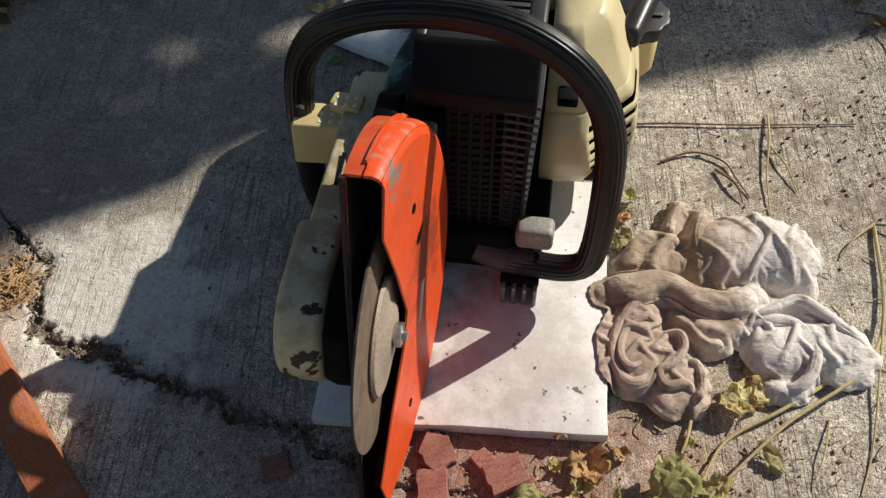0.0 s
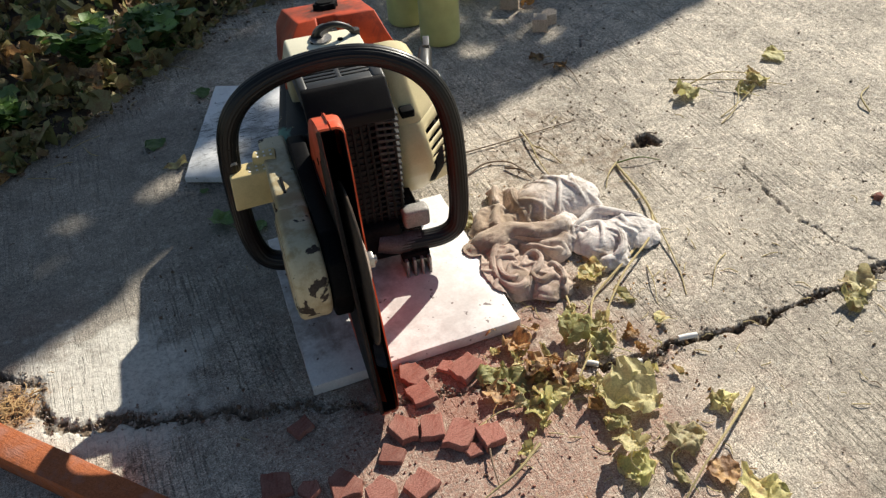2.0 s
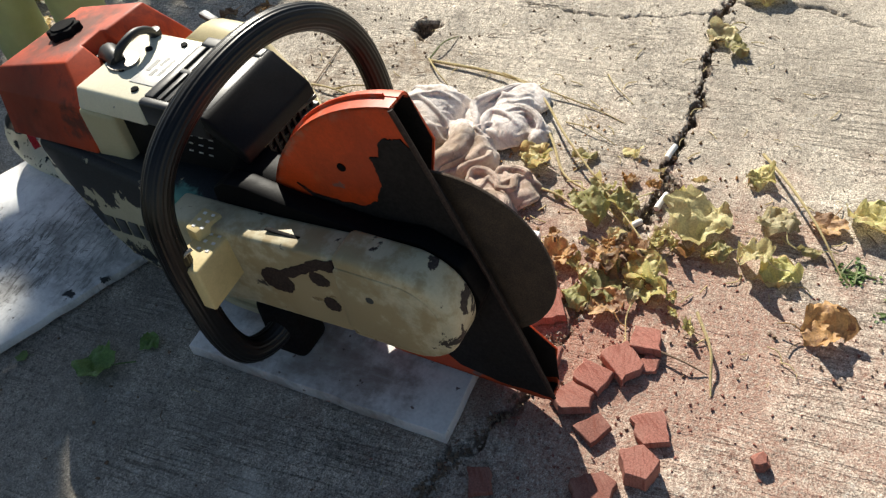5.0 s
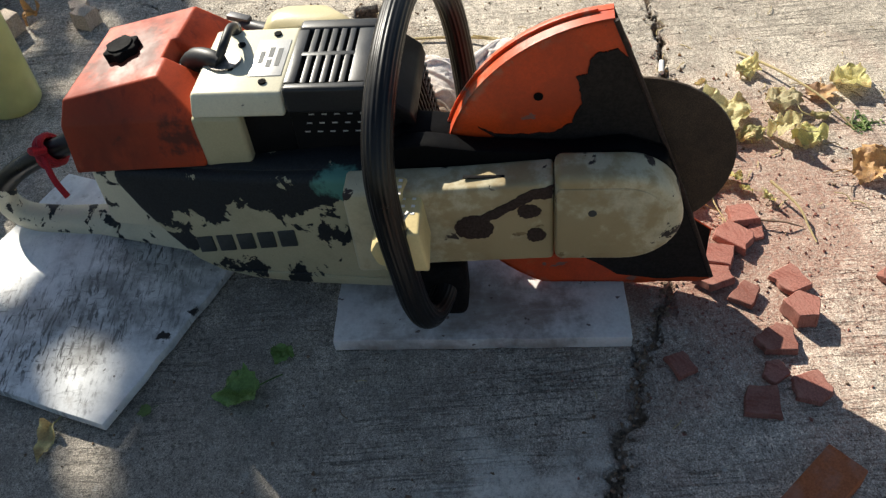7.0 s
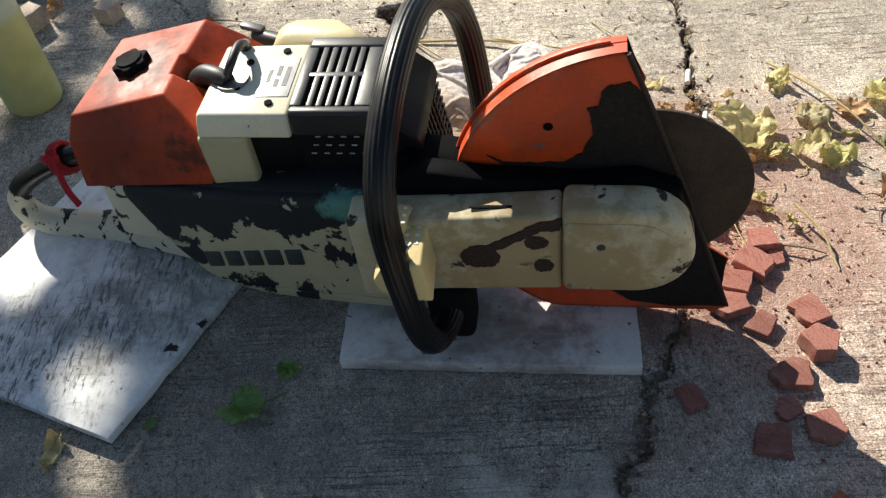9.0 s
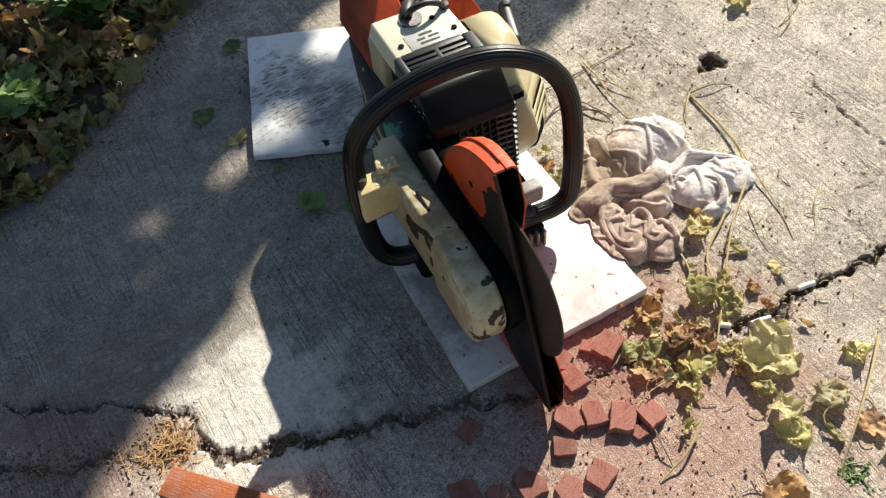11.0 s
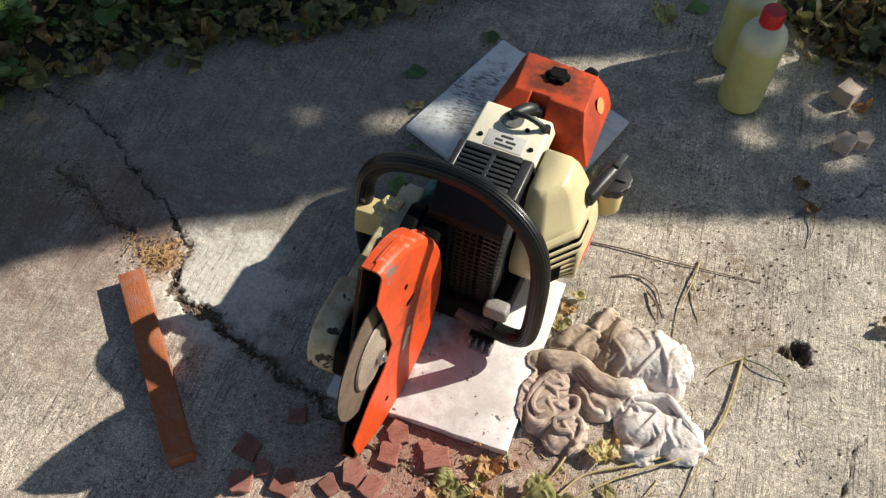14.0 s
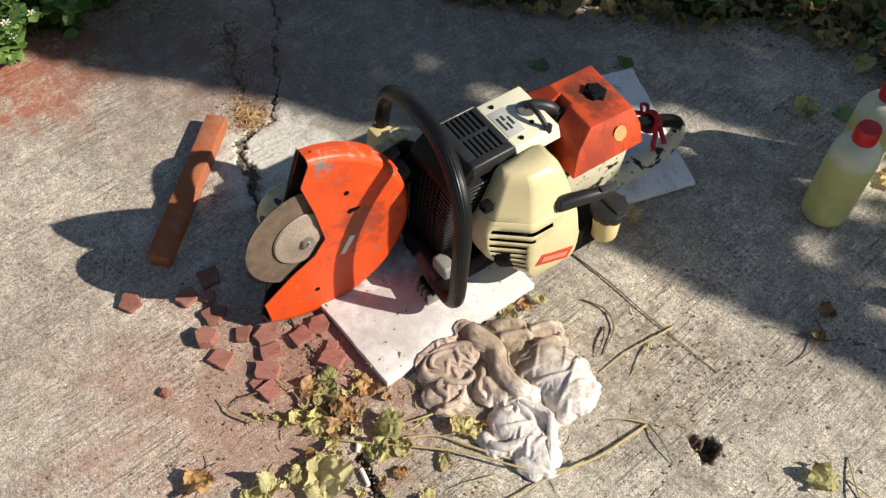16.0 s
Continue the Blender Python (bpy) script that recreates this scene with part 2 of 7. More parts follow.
def make_brick(name, colour, streak=0.4):
    n = Nodes(name, 0.9)
    saw = n.noise(1.0, 3, 0.5, n.map((60, 420, 60), (0, 0, 0.7)))
    fine, mid = n.noise(500, 3), n.noise(45, 5)
    c = n.vary(n.vary(colour, fine, 0.25), n.info, 0.18)
    c = n.mix(n.span(mid, 0.42, 0.72, 0, 0.55), c, (0.36, 0.19, 0.15))
    c = n.mix(n.span(saw, 0.5, 0.7, 0, streak), c, (0.20, 0.06, 0.04))
    return n.done(c, 0.9, n.bump(n.calc("ADD", saw, fine), 0.7, 0.001), Specular_IOR_Level=0.2)


def make_cloth():
    n = Nodes("dirty_cotton", 0.95)
    weave = n.noise(1.0, 2, 0.5, n.map((900, 900, 900)))
    blot, big = n.noise(22, 6, 0.65), n.noise(9, 4, 0.6)
    c = n.mix(n.span(n.axis(0), 0.26, 0.36), (0.61, 0.49, 0.395), (0.68, 0.62, 0.58))
    c = n.vary(c, weave, 0.16)
    tan = n.calc("MAXIMUM", n.blob((0.215, 0.50), 0.100, 0.5, 25, 0.6), n.blob((0.285, 0.45), 0.045, 0.7, 30, 0.6))
    c = n.mix(n.calc("MULTIPLY", tan, 0.85), c, n.mix(big, (0.27, 0.19, 0.125), (0.42, 0.325, 0.235)))
    c = n.mix(n.calc("MULTIPLY", n.blob((0.215, 0.385), 0.080, 0.5, 25, 0.6), 0.6), c, (0.36, 0.265, 0.225))
    c = n.mix(n.span(blot, 0.53, 0.64, 0, 0.7), c, (0.25, 0.18, 0.125))
    c = n.mix(n.span(n.noise(38, 5, 0.7), 0.60, 0.70, 0, 0.6), c, (0.10, 0.075, 0.06))
    crease = n.noise(1.0, 5, 0.6, n.map((60, 260, 60), (0, 0, 0.5)), 1.2)
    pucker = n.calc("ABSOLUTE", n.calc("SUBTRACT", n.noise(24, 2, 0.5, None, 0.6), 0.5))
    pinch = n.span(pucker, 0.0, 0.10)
    # shade of the puckers' creases put into the colour
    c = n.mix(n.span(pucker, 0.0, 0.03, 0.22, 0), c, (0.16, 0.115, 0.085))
    return n.done(c, 0.95, n.bump(weave, 0.3, 0.0008, n.bump(pinch, 0.22, 0.0026, n.bump(n.calc("ADD", crease, blot), 0.45, 0.0026))), Sheen_Weight=0.15, Specular_IOR_Level=0.12)


def make_leaf(name, a, b, c3=None, rough=0.6, sheer=0.25):
    """Leaf with mottled colour between a and b, varied leaf by leaf."""
    n = Nodes(name, rough)
    isl = n.t.nodes.new("ShaderNodeNewGeometry").outputs["Random Per Island"]
    spot, fine = n.noise(55, 5, 0.65), n.noise(420, 2)
    pick = n.span(n.calc("ADD", n.calc("MULTIPLY", isl, 0.8), n.calc("MULTIPLY", spot, 0.5)), 0.35, 0.95)
    c = n.mix(pick, a, b)
    if c3:
        c = n.mix(n.span(n.calc("ADD", spot, n.calc("MULTIPLY", isl, 0.25)), 0.62, 0.80, 0, 0.85), c, c3)
    c = n.vary(n.vary(c, fine, 0.2), n.calc("FRACT", n.calc("MULTIPLY", n.calc("ADD", isl, n.info), 7.31)), 0.3)
    m = n.done(c, rough, n.bump(n.calc("ADD", spot, fine), 0.4, 0.002))
    if sheer:
        tr, mx = n.t.nodes.new("ShaderNodeBsdfTranslucent"), n.t.nodes.new("ShaderNodeMixShader")
        n.put(tr.inputs[0], c)
        mx.inputs[0].default_value = sheer
        n.t.links.new(n.b.outputs[0], mx.inputs[1]), n.t.links.new(tr.outputs[0], mx.inputs[2])
        n.t.links.new(mx.outputs[0], n.t.nodes["Material Output"].inputs[0])
    return m


def make_rubber():
    n = Nodes("ribbed_rubber", 0.42)
    fine, coarse = n.noise(300, 3), n.noise(20, 5, 0.7)
    c = n.vary((0.0062, 0.0062, 0.0068), fine, 0.3)
    c = n.mix(n.span(coarse, 0.5, 0.8, 0, 0.45), c, (0.016, 0.014, 0.013))
    return n.done(c, n.span(coarse, 0.3, 0.7, 0.27, 0.45), n.bump(fine, 0.15, 0.0005), Specular_IOR_Level=0.32)


def make_guard():
    n = Nodes("scraped_orange_paint", 0.42)
    fine, soil = n.noise(380, 3), n.noise(13, 6, 0.7)
    c = n.vary((0.66, 0.068, 0.009), fine, 0.10)
    c = n.mix(n.span(soil, 0.45, 0.75, 0, 0.5), c, (0.30, 0.045, 0.015))
    c = n.mix(n.span(n.noise(1.0, 4, 0.6, n.map((300, 30, 30), (0.3, 0, 0))), 0.60, 0.70, 0, 0.4), c, (0.52, 0.16, 0.06))
    gone = n.span(n.noise(24, 7, 0.6, n.map((1, 1, 1.6), loc=(3.1, 0, 0))), 0.66, 0.675)
    c = n.mix(gone, c, (0.16, 0.145, 0.135))
    c = n.mix(n.span(n.noise(95, 3), 0.77, 0.79, 0, 0.8), c, (0.07, 0.05, 0.04))
    c = n.mix(n.calc("MULTIPLY", n.blob((-0.022, -0.165, 0.190), 0.045, 0.7, 40, 1.0), 0.6), c, (0.085, 0.03, 0.018))
    away = n.t.nodes.new("ShaderNodeVectorMath")
    away.operation = "DISTANCE"
    n.put(away.inputs[0], n.map((0, 1, 1)))
    away.inputs[1].default_value = (0, -0.262, 0.193)
    c = n.mix(n.calc("MULTIPLY", n.span(away.outputs["Value"], 0.176, 0.187), n.span(n.noise(55, 6, 0.7), 0.50, 0.64, 0, 0.75)), c, (0.36, 0.22, 0.15))
    c = n.mix(n.blob((-0.042, -0.215, 0.356), 0.013, 0.3, 90, 0.9), c, (0.20, 0.16, 0.14))
    # belt side of the guard coloured a darker red in blotches
    c = n.mix(n.calc("MULTIPLY", n.span(n.axis(0), -0.0560, -0.0500, 1, 0), n.span(soil, 0.35, 0.6, 0.15, 0.55)), c, (0.30, 0.045, 0.015))
    return n.done(c, n.span(soil, 0.3, 0.7, 0.36, 0.55), n.bump(fine, 0.08, 0.0005, n.bump(n.noise(9, 2), 0.25, 0.004)))


def make_tank():
    n = Nodes("faded_orange_plastic", 0.38)
    fine, soil = n.noise(380, 3), n.noise(11, 6, 0.7)
    c = n.vary((0.52, 0.066, 0.018), fine, 0.08)
    c = n.mix(n.span(soil, 0.40, 0.70, 0, 0.65), c, (0.27, 0.036, 0.018))
    c = n.mix(n.span(n.noise(5.5, 4, 0.6), 0.5, 0.7, 0, 0.45), c, (0.14, 0.03, 0.018))
    c = n.mix(n.span(n.noise(20, 6, 0.7, n.map((1, 1, 1), loc=(9, 2, 4))), 0.60, 0.70, 0, 0.3), c, (0.55, 0.19, 0.11))
    c = n.mix(n.span(n.noise(16, 5, 0.6, n.map(loc=(5, 7, 1))), 0.68, 0.72, 0, 0.75), c, (0.055, 0.03, 0.022))
    c = n.mix(n.span(n.noise(1.0, 6, 0.7, n.map((38, 38, 13)), 0.5), 0.50, 0.66, 0, 0.55), c, (0.17, 0.026, 0.016))
    c = n.mix(n.calc("MULTIPLY", n.blob((0.032, 0.260, 0.290), 0.047, 0.35, 35, 0.5), 0.8), c, (0.085, 0.03, 0.018))
    # left flank toned darker: its lack of direct sun put into the colour
    c = n.mix(n.calc("MULTIPLY", n.blob((-0.060, 0.260, 0.235), 0.07, 0.6, 22, 0.7), 0.55), c, (0.12, 0.032, 0.02))
    # small dark spot near the front corner
    c = n.mix(n.calc("MULTIPLY", n.blob((-0.045, 0.195, 0.245), 0.022, 0.5, 60, 0.8), 0.8), c, (0.06, 0.025, 0.02))
    return n.done(c, n.span(soil, 0.3, 0.7, 0.45, 0.7), n.bump(fine, 0.1, 0.0005), Specular_IOR_Level=0.25)


def make_grit():
    """Abrasive: tan stone dust on the open face, rusty dirt and painted-in shade on the covered one."""
    n = Nodes("abrasive_disc", 0.95)
    fine, coarse = n.noise(780, 3), n.noise(45, 5, 0.65)
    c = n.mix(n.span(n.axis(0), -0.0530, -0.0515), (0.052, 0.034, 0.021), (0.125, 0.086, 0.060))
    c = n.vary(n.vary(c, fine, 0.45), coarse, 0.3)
    return n.done(c, 0.95, n.bump(fine, 0.9, 0.0006))


def make_bottle():
    n = Nodes("cloudy_plastic", 0.38)
    z = n.axis(2)
    c = n.mix(n.span(z, 0.150, 0.172), (0.55, 0.54, 0.22), (0.60, 0.62, 0.46))
    c = n.vary(c, n.noise(30, 4), 0.08)
    return n.done(c, 0.38, n.bump(n.noise(60, 3), 0.05, 0.001), Subsurface_Weight=0.35, Subsurface_Radius=(0.03, 0.03, 0.015), Subsurface_Scale=0.4)


CREAM, BLACK = (0.60, 0.51, 0.30), (0.016, 0.018, 0.020)
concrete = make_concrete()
marble, marble_dusty = make_marble(), make_marble_clean()
brick_red = make_brick("brick_red", (0.285, 0.122, 0.095), 0.6)
brick_orange = make_brick("brick_orange", (0.46, 0.145, 0.06), 0.15)
cloth, rubber = make_cloth(), make_rubber()
guard_paint, tank_plastic, bottle_plastic = make_guard(), make_tank(), make_bottle()
belt_paint = worn_paint("flaked_cream_paint", (0.53, 0.475, 0.32), (0.045, 0.035, 0.03), 0.64, 30, 0.42, 0.7, [(1, -0.250, -0.315, 0.10)], 0.0, 0.02, ((-0.145, -0.170, 0.165), 0.105, (0.31, 0.225, 0.105), 0.75))
casing_paint = worn_paint("flaking_casing_paint", (0.44, 0.395, 0.255), BLACK, 0.575, 27, 0.42, 0.35, [((0, 0.22, 1), 0.176, 0.208, 0.21), ((0, 0.12, 1), 0.240, 0.250, -0.16), (1, 0.205, 0.245, 0.09)], 2.3, 0.015, ((-0.099, 0.025, 0.218), 0.022, (0.10, 0.27, 0.22), 0.9), [((-0.075, 0.158, 0.072), 0.024, 0.14), ((-0.085, 0.105, 0.070), 0.024, 0.14), ((-0.096, 0.045, 0.147), 0.028, 0.14), ((-0.072, 0.190, 0.108), 0.024, -0.10), ((-0.080, 0.150, 0.118), 0.026, -0.12), ((-0.085, 0.105, 0.128), 0.026, -0.10), ((-0.10, 0.01, 0.085), 0.045, -0.10)])
handle_paint = worn_paint("flaked_handle_paint", (0.62, 0.57, 0.42), BLACK, 0.57, 34, 0.45, 0.2, (), 5.1)
cover_paint = worn_paint("chipped_cover_paint", (0.74, 0.69, 0.52), (0.014, 0.014, 0.014), 0.655, 48, 0.3, 0.12, [(1, 0.145, 0.168, 0.04), (2, 0.290, 0.270, -0.12)], 7.7)
flap_paint = worn_paint("dull_cream_paint", (0.46, 0.41, 0.25), (0.05, 0.045, 0.04), 0.72, 40, 0.4, 0.3, (), 4.4)
starter_paint = worn_paint("smooth_cream_paint", CREAM, (0.20, 0.15, 0.08), 0.76, 22, 0.36, 0.22, (), 1.2)
box_paint = worn_paint("yellowed_plastic", (0.66, 0.53, 0.26), (0.2, 0.13, 0.06), 0.72, 30, 0.5, 0.3, (), 3.3)
black_metal = plain("sooty_black_metal", (0.0090, 0.0088, 0.0095), 0.7, 0.0, 50, 0.35, (0.018, 0.015, 0.013), 0.45, Specular_IOR_Level=0.04)
oily_black = plain("oily_black_casting", (0.0042, 0.0042, 0.0048), 0.5, 0.0, 50, 0.35, (0.008, 0.007, 0.006), 0.4, Specular_IOR_Level=0.05)
soot = plain("brown_soot", (0.019, 0.0155, 0.0140), 0.65, 0.0, 50, 0.35, (0.036, 0.026, 0.020), 0.5, Specular_IOR_Level=0.15)
primer = plain("bare_brown_primer", (0.042, 0.028, 0.023), 0.7, 0.0, 60, 0.4, (0.10, 0.07, 0.05), 0.4, Specular_IOR_Level=0.15)
black_shroud = plain("black_enamel", (0.0070, 0.0066, 0.0072), 0.42, 0.0, 70, 0.3, (0.015, 0.012, 0.011), 0.4, Specular_IOR_Level=0.15)
# lighter than the shroud's enamel: sheen of sun and sky put into the colour
grille_black = plain("greyed_black_enamel", (0.019, 0.019, 0.020), 0.42, 0.0, 70, 0.3, (0.045, 0.042, 0.04), 0.5, Specular_IOR_Level=0.5)
black_plastic = plain("black_plastic", (0.013, 0.013, 0.014), 0.45, 0.0, 60, 0.3, (0.06, 0.05, 0.04), 0.35)
grey_metal = plain("oily_cast_metal", (0.30, 0.28, 0.26), 0.4, 0.7, 60, 0.3, (0.06, 0.045, 0.035), 0.7)
cast_grey = plain("dull_cast_grey", (0.26, 0.245, 0.225), 0.6, 0.1, 70, 0.25, (0.08, 0.07, 0.06), 0.5)
dark_steel = plain("dark_worn_steel", (0.085, 0.085, 0.09), 0.5, 0.5, 70, 0.3, (0.03, 0.026, 0.024), 0.6)
steel = plain("worn_steel", (0.45, 0.43, 0.40), 0.36, 0.9, 90, 0.2, (0.12, 0.08, 0.05), 0.4)
plate_metal = plain("printed_aluminium", (0.62, 0.60, 0.56), 0.35, 0.3, 80, 0.1, (0.2, 0.18, 0.16), 0.35)
ink = plain("dark_print", (0.03, 0.035, 0.035), 0.5, 0, 60, 0.2)
disc_grit = make_grit()
flange_metal = plain("dusty_flange", (0.30, 0.235, 0.19), 0.75, 0.1, 60, 0.25, (0.16, 0.10, 0.08), 0.5)
badge_red = plain("red_badge", (0.50, 0.045, 0.02), 0.4, 0, 70, 0.2)
badge_print = plain("faded_badge_print", (0.58, 0.20, 0.12), 0.45, 0, 70, 0.2)
sticker = plain("yellowed_sticker", (0.60, 0.27, 0.10), 0.6, 0, 60, 0.25)
red_cloth = plain("red_ribbon", (0.33, 0.012, 0.022), 0.8, 0, 90, 0.3)
cap_red = plain("red_cap_plastic", (0.55, 0.012, 0.015), 0.35, 0, 60, 0.12, (0.2, 0.02, 0.02), 0.2)
soil_dark = plain("dark_soil", (0.060, 0.043, 0.029), 0.95, 0, 45, 0.6, (0.10, 0.075, 0.05), 0.5, 0.9)
brick_pale = plain("pale_rubble", (0.50, 0.40, 0.31), 0.92, 0, 70, 0.35, (0.30, 0.21, 0.15), 0.4, 0.7)
stone_grey = plain("rubble_stone", (0.30, 0.26, 0.22), 0.92, 0, 70, 0.4, (0.12, 0.10, 0.08), 0.4, 0.7)
stone_tan = plain("tan_crumbs", (0.42, 0.25, 0.12), 0.95, 0, 120, 0.4)
paper_white = plain("white_paper", (0.78, 0.76, 0.72), 0.8, 0, 120, 0.08, (0.4, 0.33, 0.25), 0.4)
stem_dry = plain("dry_stem", (0.44, 0.35, 0.17), 0.8, 0, 90, 0.3, (0.16, 0.10, 0.05), 0.4)
stem_brown = plain("brown_twig", (0.17, 0.115, 0.075), 0.85, 0, 90, 0.35)
fibre_tan = plain("tan_root_fibre", (0.52, 0.33, 0.15), 0.9, 0, 120, 0.3)
stem_green = plain("green_stem", (0.13, 0.16, 0.05), 0.6, 0, 90, 0.3)
bark = plain("tree_bark", (0.13, 0.10, 0.075), 0.95, 0, 25, 0.5, (0.05, 0.04, 0.03), 0.5, 0.9)
leaf_yellow = make_leaf("yellowed_leaf", (0.44, 0.40, 0.15), (0.58, 0.50, 0.24), (0.36, 0.22, 0.09), 0.6, 0.35)
leaf_pale = make_leaf("bleached_leaf", (0.56, 0.50, 0.25), (0.70, 0.62, 0.36), (0.42, 0.30, 0.14), 0.6, 0.35)
leaf_olive = make_leaf("withered_green_leaf", (0.44, 0.42, 0.16), (0.62, 0.55, 0.26), (0.40, 0.27, 0.12), 0.6, 0.35)
leaf_brown = make_leaf("brown_leaf", (0.36, 0.19, 0.06), (0.44, 0.27, 0.12), (0.16, 0.08, 0.04))
leaf_litter = make_leaf("leaf_litter", (0.19, 0.185, 0.065), (0.40, 0.33, 0.14), (0.27, 0.16, 0.07))
leaf_green = make_leaf("fresh_leaf", (0.075, 0.15, 0.03), (0.17, 0.27, 0.07), None, 0.45)
leaf_crown = make_leaf("tree_leaf", (0.045, 0.085, 0.025), (0.08, 0.12, 0.035), None, 0.5, 0.12)
petal_white = plain("white_petal", (0.78, 0.77, 0.68), 0.6, 0, 90, 0.1)
petal_yellow = plain("yellow_petal", (0.70, 0.45, 0.05), 0.6, 0, 90, 0.1)

# ---- mesh helpers ----


def thing(name, label, category, group="", kind="", at=None):
    ob = tagged(new(name), label, category, group, kind)
    if at is not None:
        ob.matrix_world = at
    return ob


def mesh_of(name, bm, smooth=True):
    me = bpy.data.meshes.new(name)
    bmesh.ops.recalc_face_normals(bm, faces=bm.faces)
    bm.to_mesh(me)
    bm.free()
    if smooth:
        me.shade_smooth()
        me.set_sharp_from_angle(angle=radians(38))
    return me


def part(name, bm, material, parent, label="", smooth=True):
    me = mesh_of(name, bm, smooth)
    me.materials.append(material)
    ob = new(name, me)
    ob.parent = parent
    return tagged(ob, label)


def solo(name, bm, material, label, category, group="", kind="", at=None, smooth=True):
    me = mesh_of(name, bm, smooth)
    me.materials.append(material)
    ob = tagged(new(name, me), label, category, group, kind)
    if at is not None:
        ob.matrix_world = at
    return ob


def soften(bm, edges, width, segments=2):
    bmesh.ops.bevel(bm, geom=list(edges), offset=width, segments=segments, profile=0.5, affect="EDGES", clamp_overlap=True)


def sharp_edges(bm, faces, limit=25):
    out = set()
    for f in faces:
        for e in f.edges:
            if len(e.link_faces) == 2 and e.calc_face_angle(0) > radians(limit):
                out.add(e)
    return out


def prism(bm, outline, axis, a, b, bevel=0.0, segments=2, shift=(0, 0), scale=1.0):
    """Extrudes a flat outline along an axis from a to b. shift and scale change the far outline."""
    order = {"x": lambda u, v, w: (w, u, v), "y": lambda u, v, w: (u, w, v), "z": lambda u, v, w: (u, v, w)}[axis]
    cu, cv = sum(p[0] for p in outline) / len(outline), sum(p[1] for p in outline) / len(outline)
    lo = [bm.verts.new(order(u, v, a)) for u, v in outline]
    hi = [bm.verts.new(order(cu + (u - cu) * scale + shift[0], cv + (v - cv) * scale + shift[1], b)) for u, v in outline]
    k = len(lo)
    faces = [bm.faces.new(lo[::-1]), bm.faces.new(hi)]
    faces += [bm.faces.new((lo[i], lo[(i + 1) % k], hi[(i + 1) % k], hi[i])) for i in range(k)]
    bmesh.ops.recalc_face_normals(bm, faces=faces)
    if bevel:
        soften(bm, sharp_edges(bm, faces), bevel, segments)
    return faces


def ragged(points, amount, seed, parts=5):
    """An outline with finer, uneven edges."""
    rnd, out = random.Random(seed), []
    for (ax, ay), (bx_, by_) in zip(points, points[1:] + points[:1]):
        for k in range(parts):
            t = k / parts
            out.append((ax + (bx_ - ax) * t + rnd.uniform(-amount, amount), ay + (by_ - ay) * t + rnd.uniform(-amount, amount)))
    return out


def box(bm, x0, x1, y0, y1, z0, z1, bevel=0.0, segments=2):
    return prism(bm, [(x0, y0), (x1, y0), (x1, y1), (x0, y1)], "z", z0, z1, bevel, segments)


def hull8(bm, lower, upper, z0, z1, bevel=0.0, segments=2):
    """A block between two outlines with the same number of corners; z0 and z1 are heights or lists of heights."""
    k = len(lower)
    zl = z0 if isinstance(z0, (list, tuple)) else [z0] * k
    zu = z1 if isinstance(z1, (list, tuple)) else [z1] * k
    lo = [bm.verts.new((*p, z)) for p, z in zip(lower, zl)]
    hi = [bm.verts.new((*p, z)) for p, z in zip(upper, zu)]
    faces = [bm.faces.new(lo[::-1]), bm.faces.new(hi)]
    faces += [bm.faces.new((lo[i], lo[(i + 1) % k], hi[(i + 1) % k], hi[i])) for i in range(k)]
    bmesh.ops.recalc_face_normals(bm, faces=faces)
    if bevel:
        soften(bm, sharp_edges(bm, faces, 12), bevel, segments)
    return faces


def circle(cu, cv, r, k=24, a0=0.0, a1=360.0):
    whole = abs(a1 - a0) >= 360
    count = k if whole else k + 1
    return [(cu + r * math.cos(radians(a0 + (a1 - a0) * i / k)), cv + r * math.sin(radians(a0 + (a1 - a0) * i / k))) for i in range(count)]


def lathe(bm, profile, k=32, at=None):
    """Turns (radius, height) pairs round z, then moves them by the pose at."""
    rings = []
    for r, z in profile:
        rings.append([bm.verts.new((r * math.cos(math.tau * i / k), r * math.sin(math.tau * i / k), z)) for i in range(k)])
    for a, b in zip(rings, rings[1:]):
        for i in range(k):
            bm.faces.new((a[i], a[(i + 1) % k], b[(i + 1) % k], b[i]))
    bm.faces.new(rings[0][::-1]), bm.faces.new(rings[-1])
    if at is not None:
        bmesh.ops.transform(bm, matrix=at, verts=[v for r in rings for v in r])


def glide(points, steps=6):
    """A smooth line through points."""
    p = [Vector(q) for q in points]
    p = [2 * p[0] - p[1]] + p + [2 * p[-1] - p[-2]]
    out = []
    for i in range(1, len(p) - 2):
        for s in range(steps):
            t = s / steps
            a, b, c, d = p[i - 1], p[i], p[i + 1], p[i + 2]
            out.append(0.5 * (2 * b + (c - a) * t + (2 * a - 5 * b + 4 * c - d) * t * t + (3 * b - a - 3 * c + d) * t ** 3))
    return out + [p[-2]]


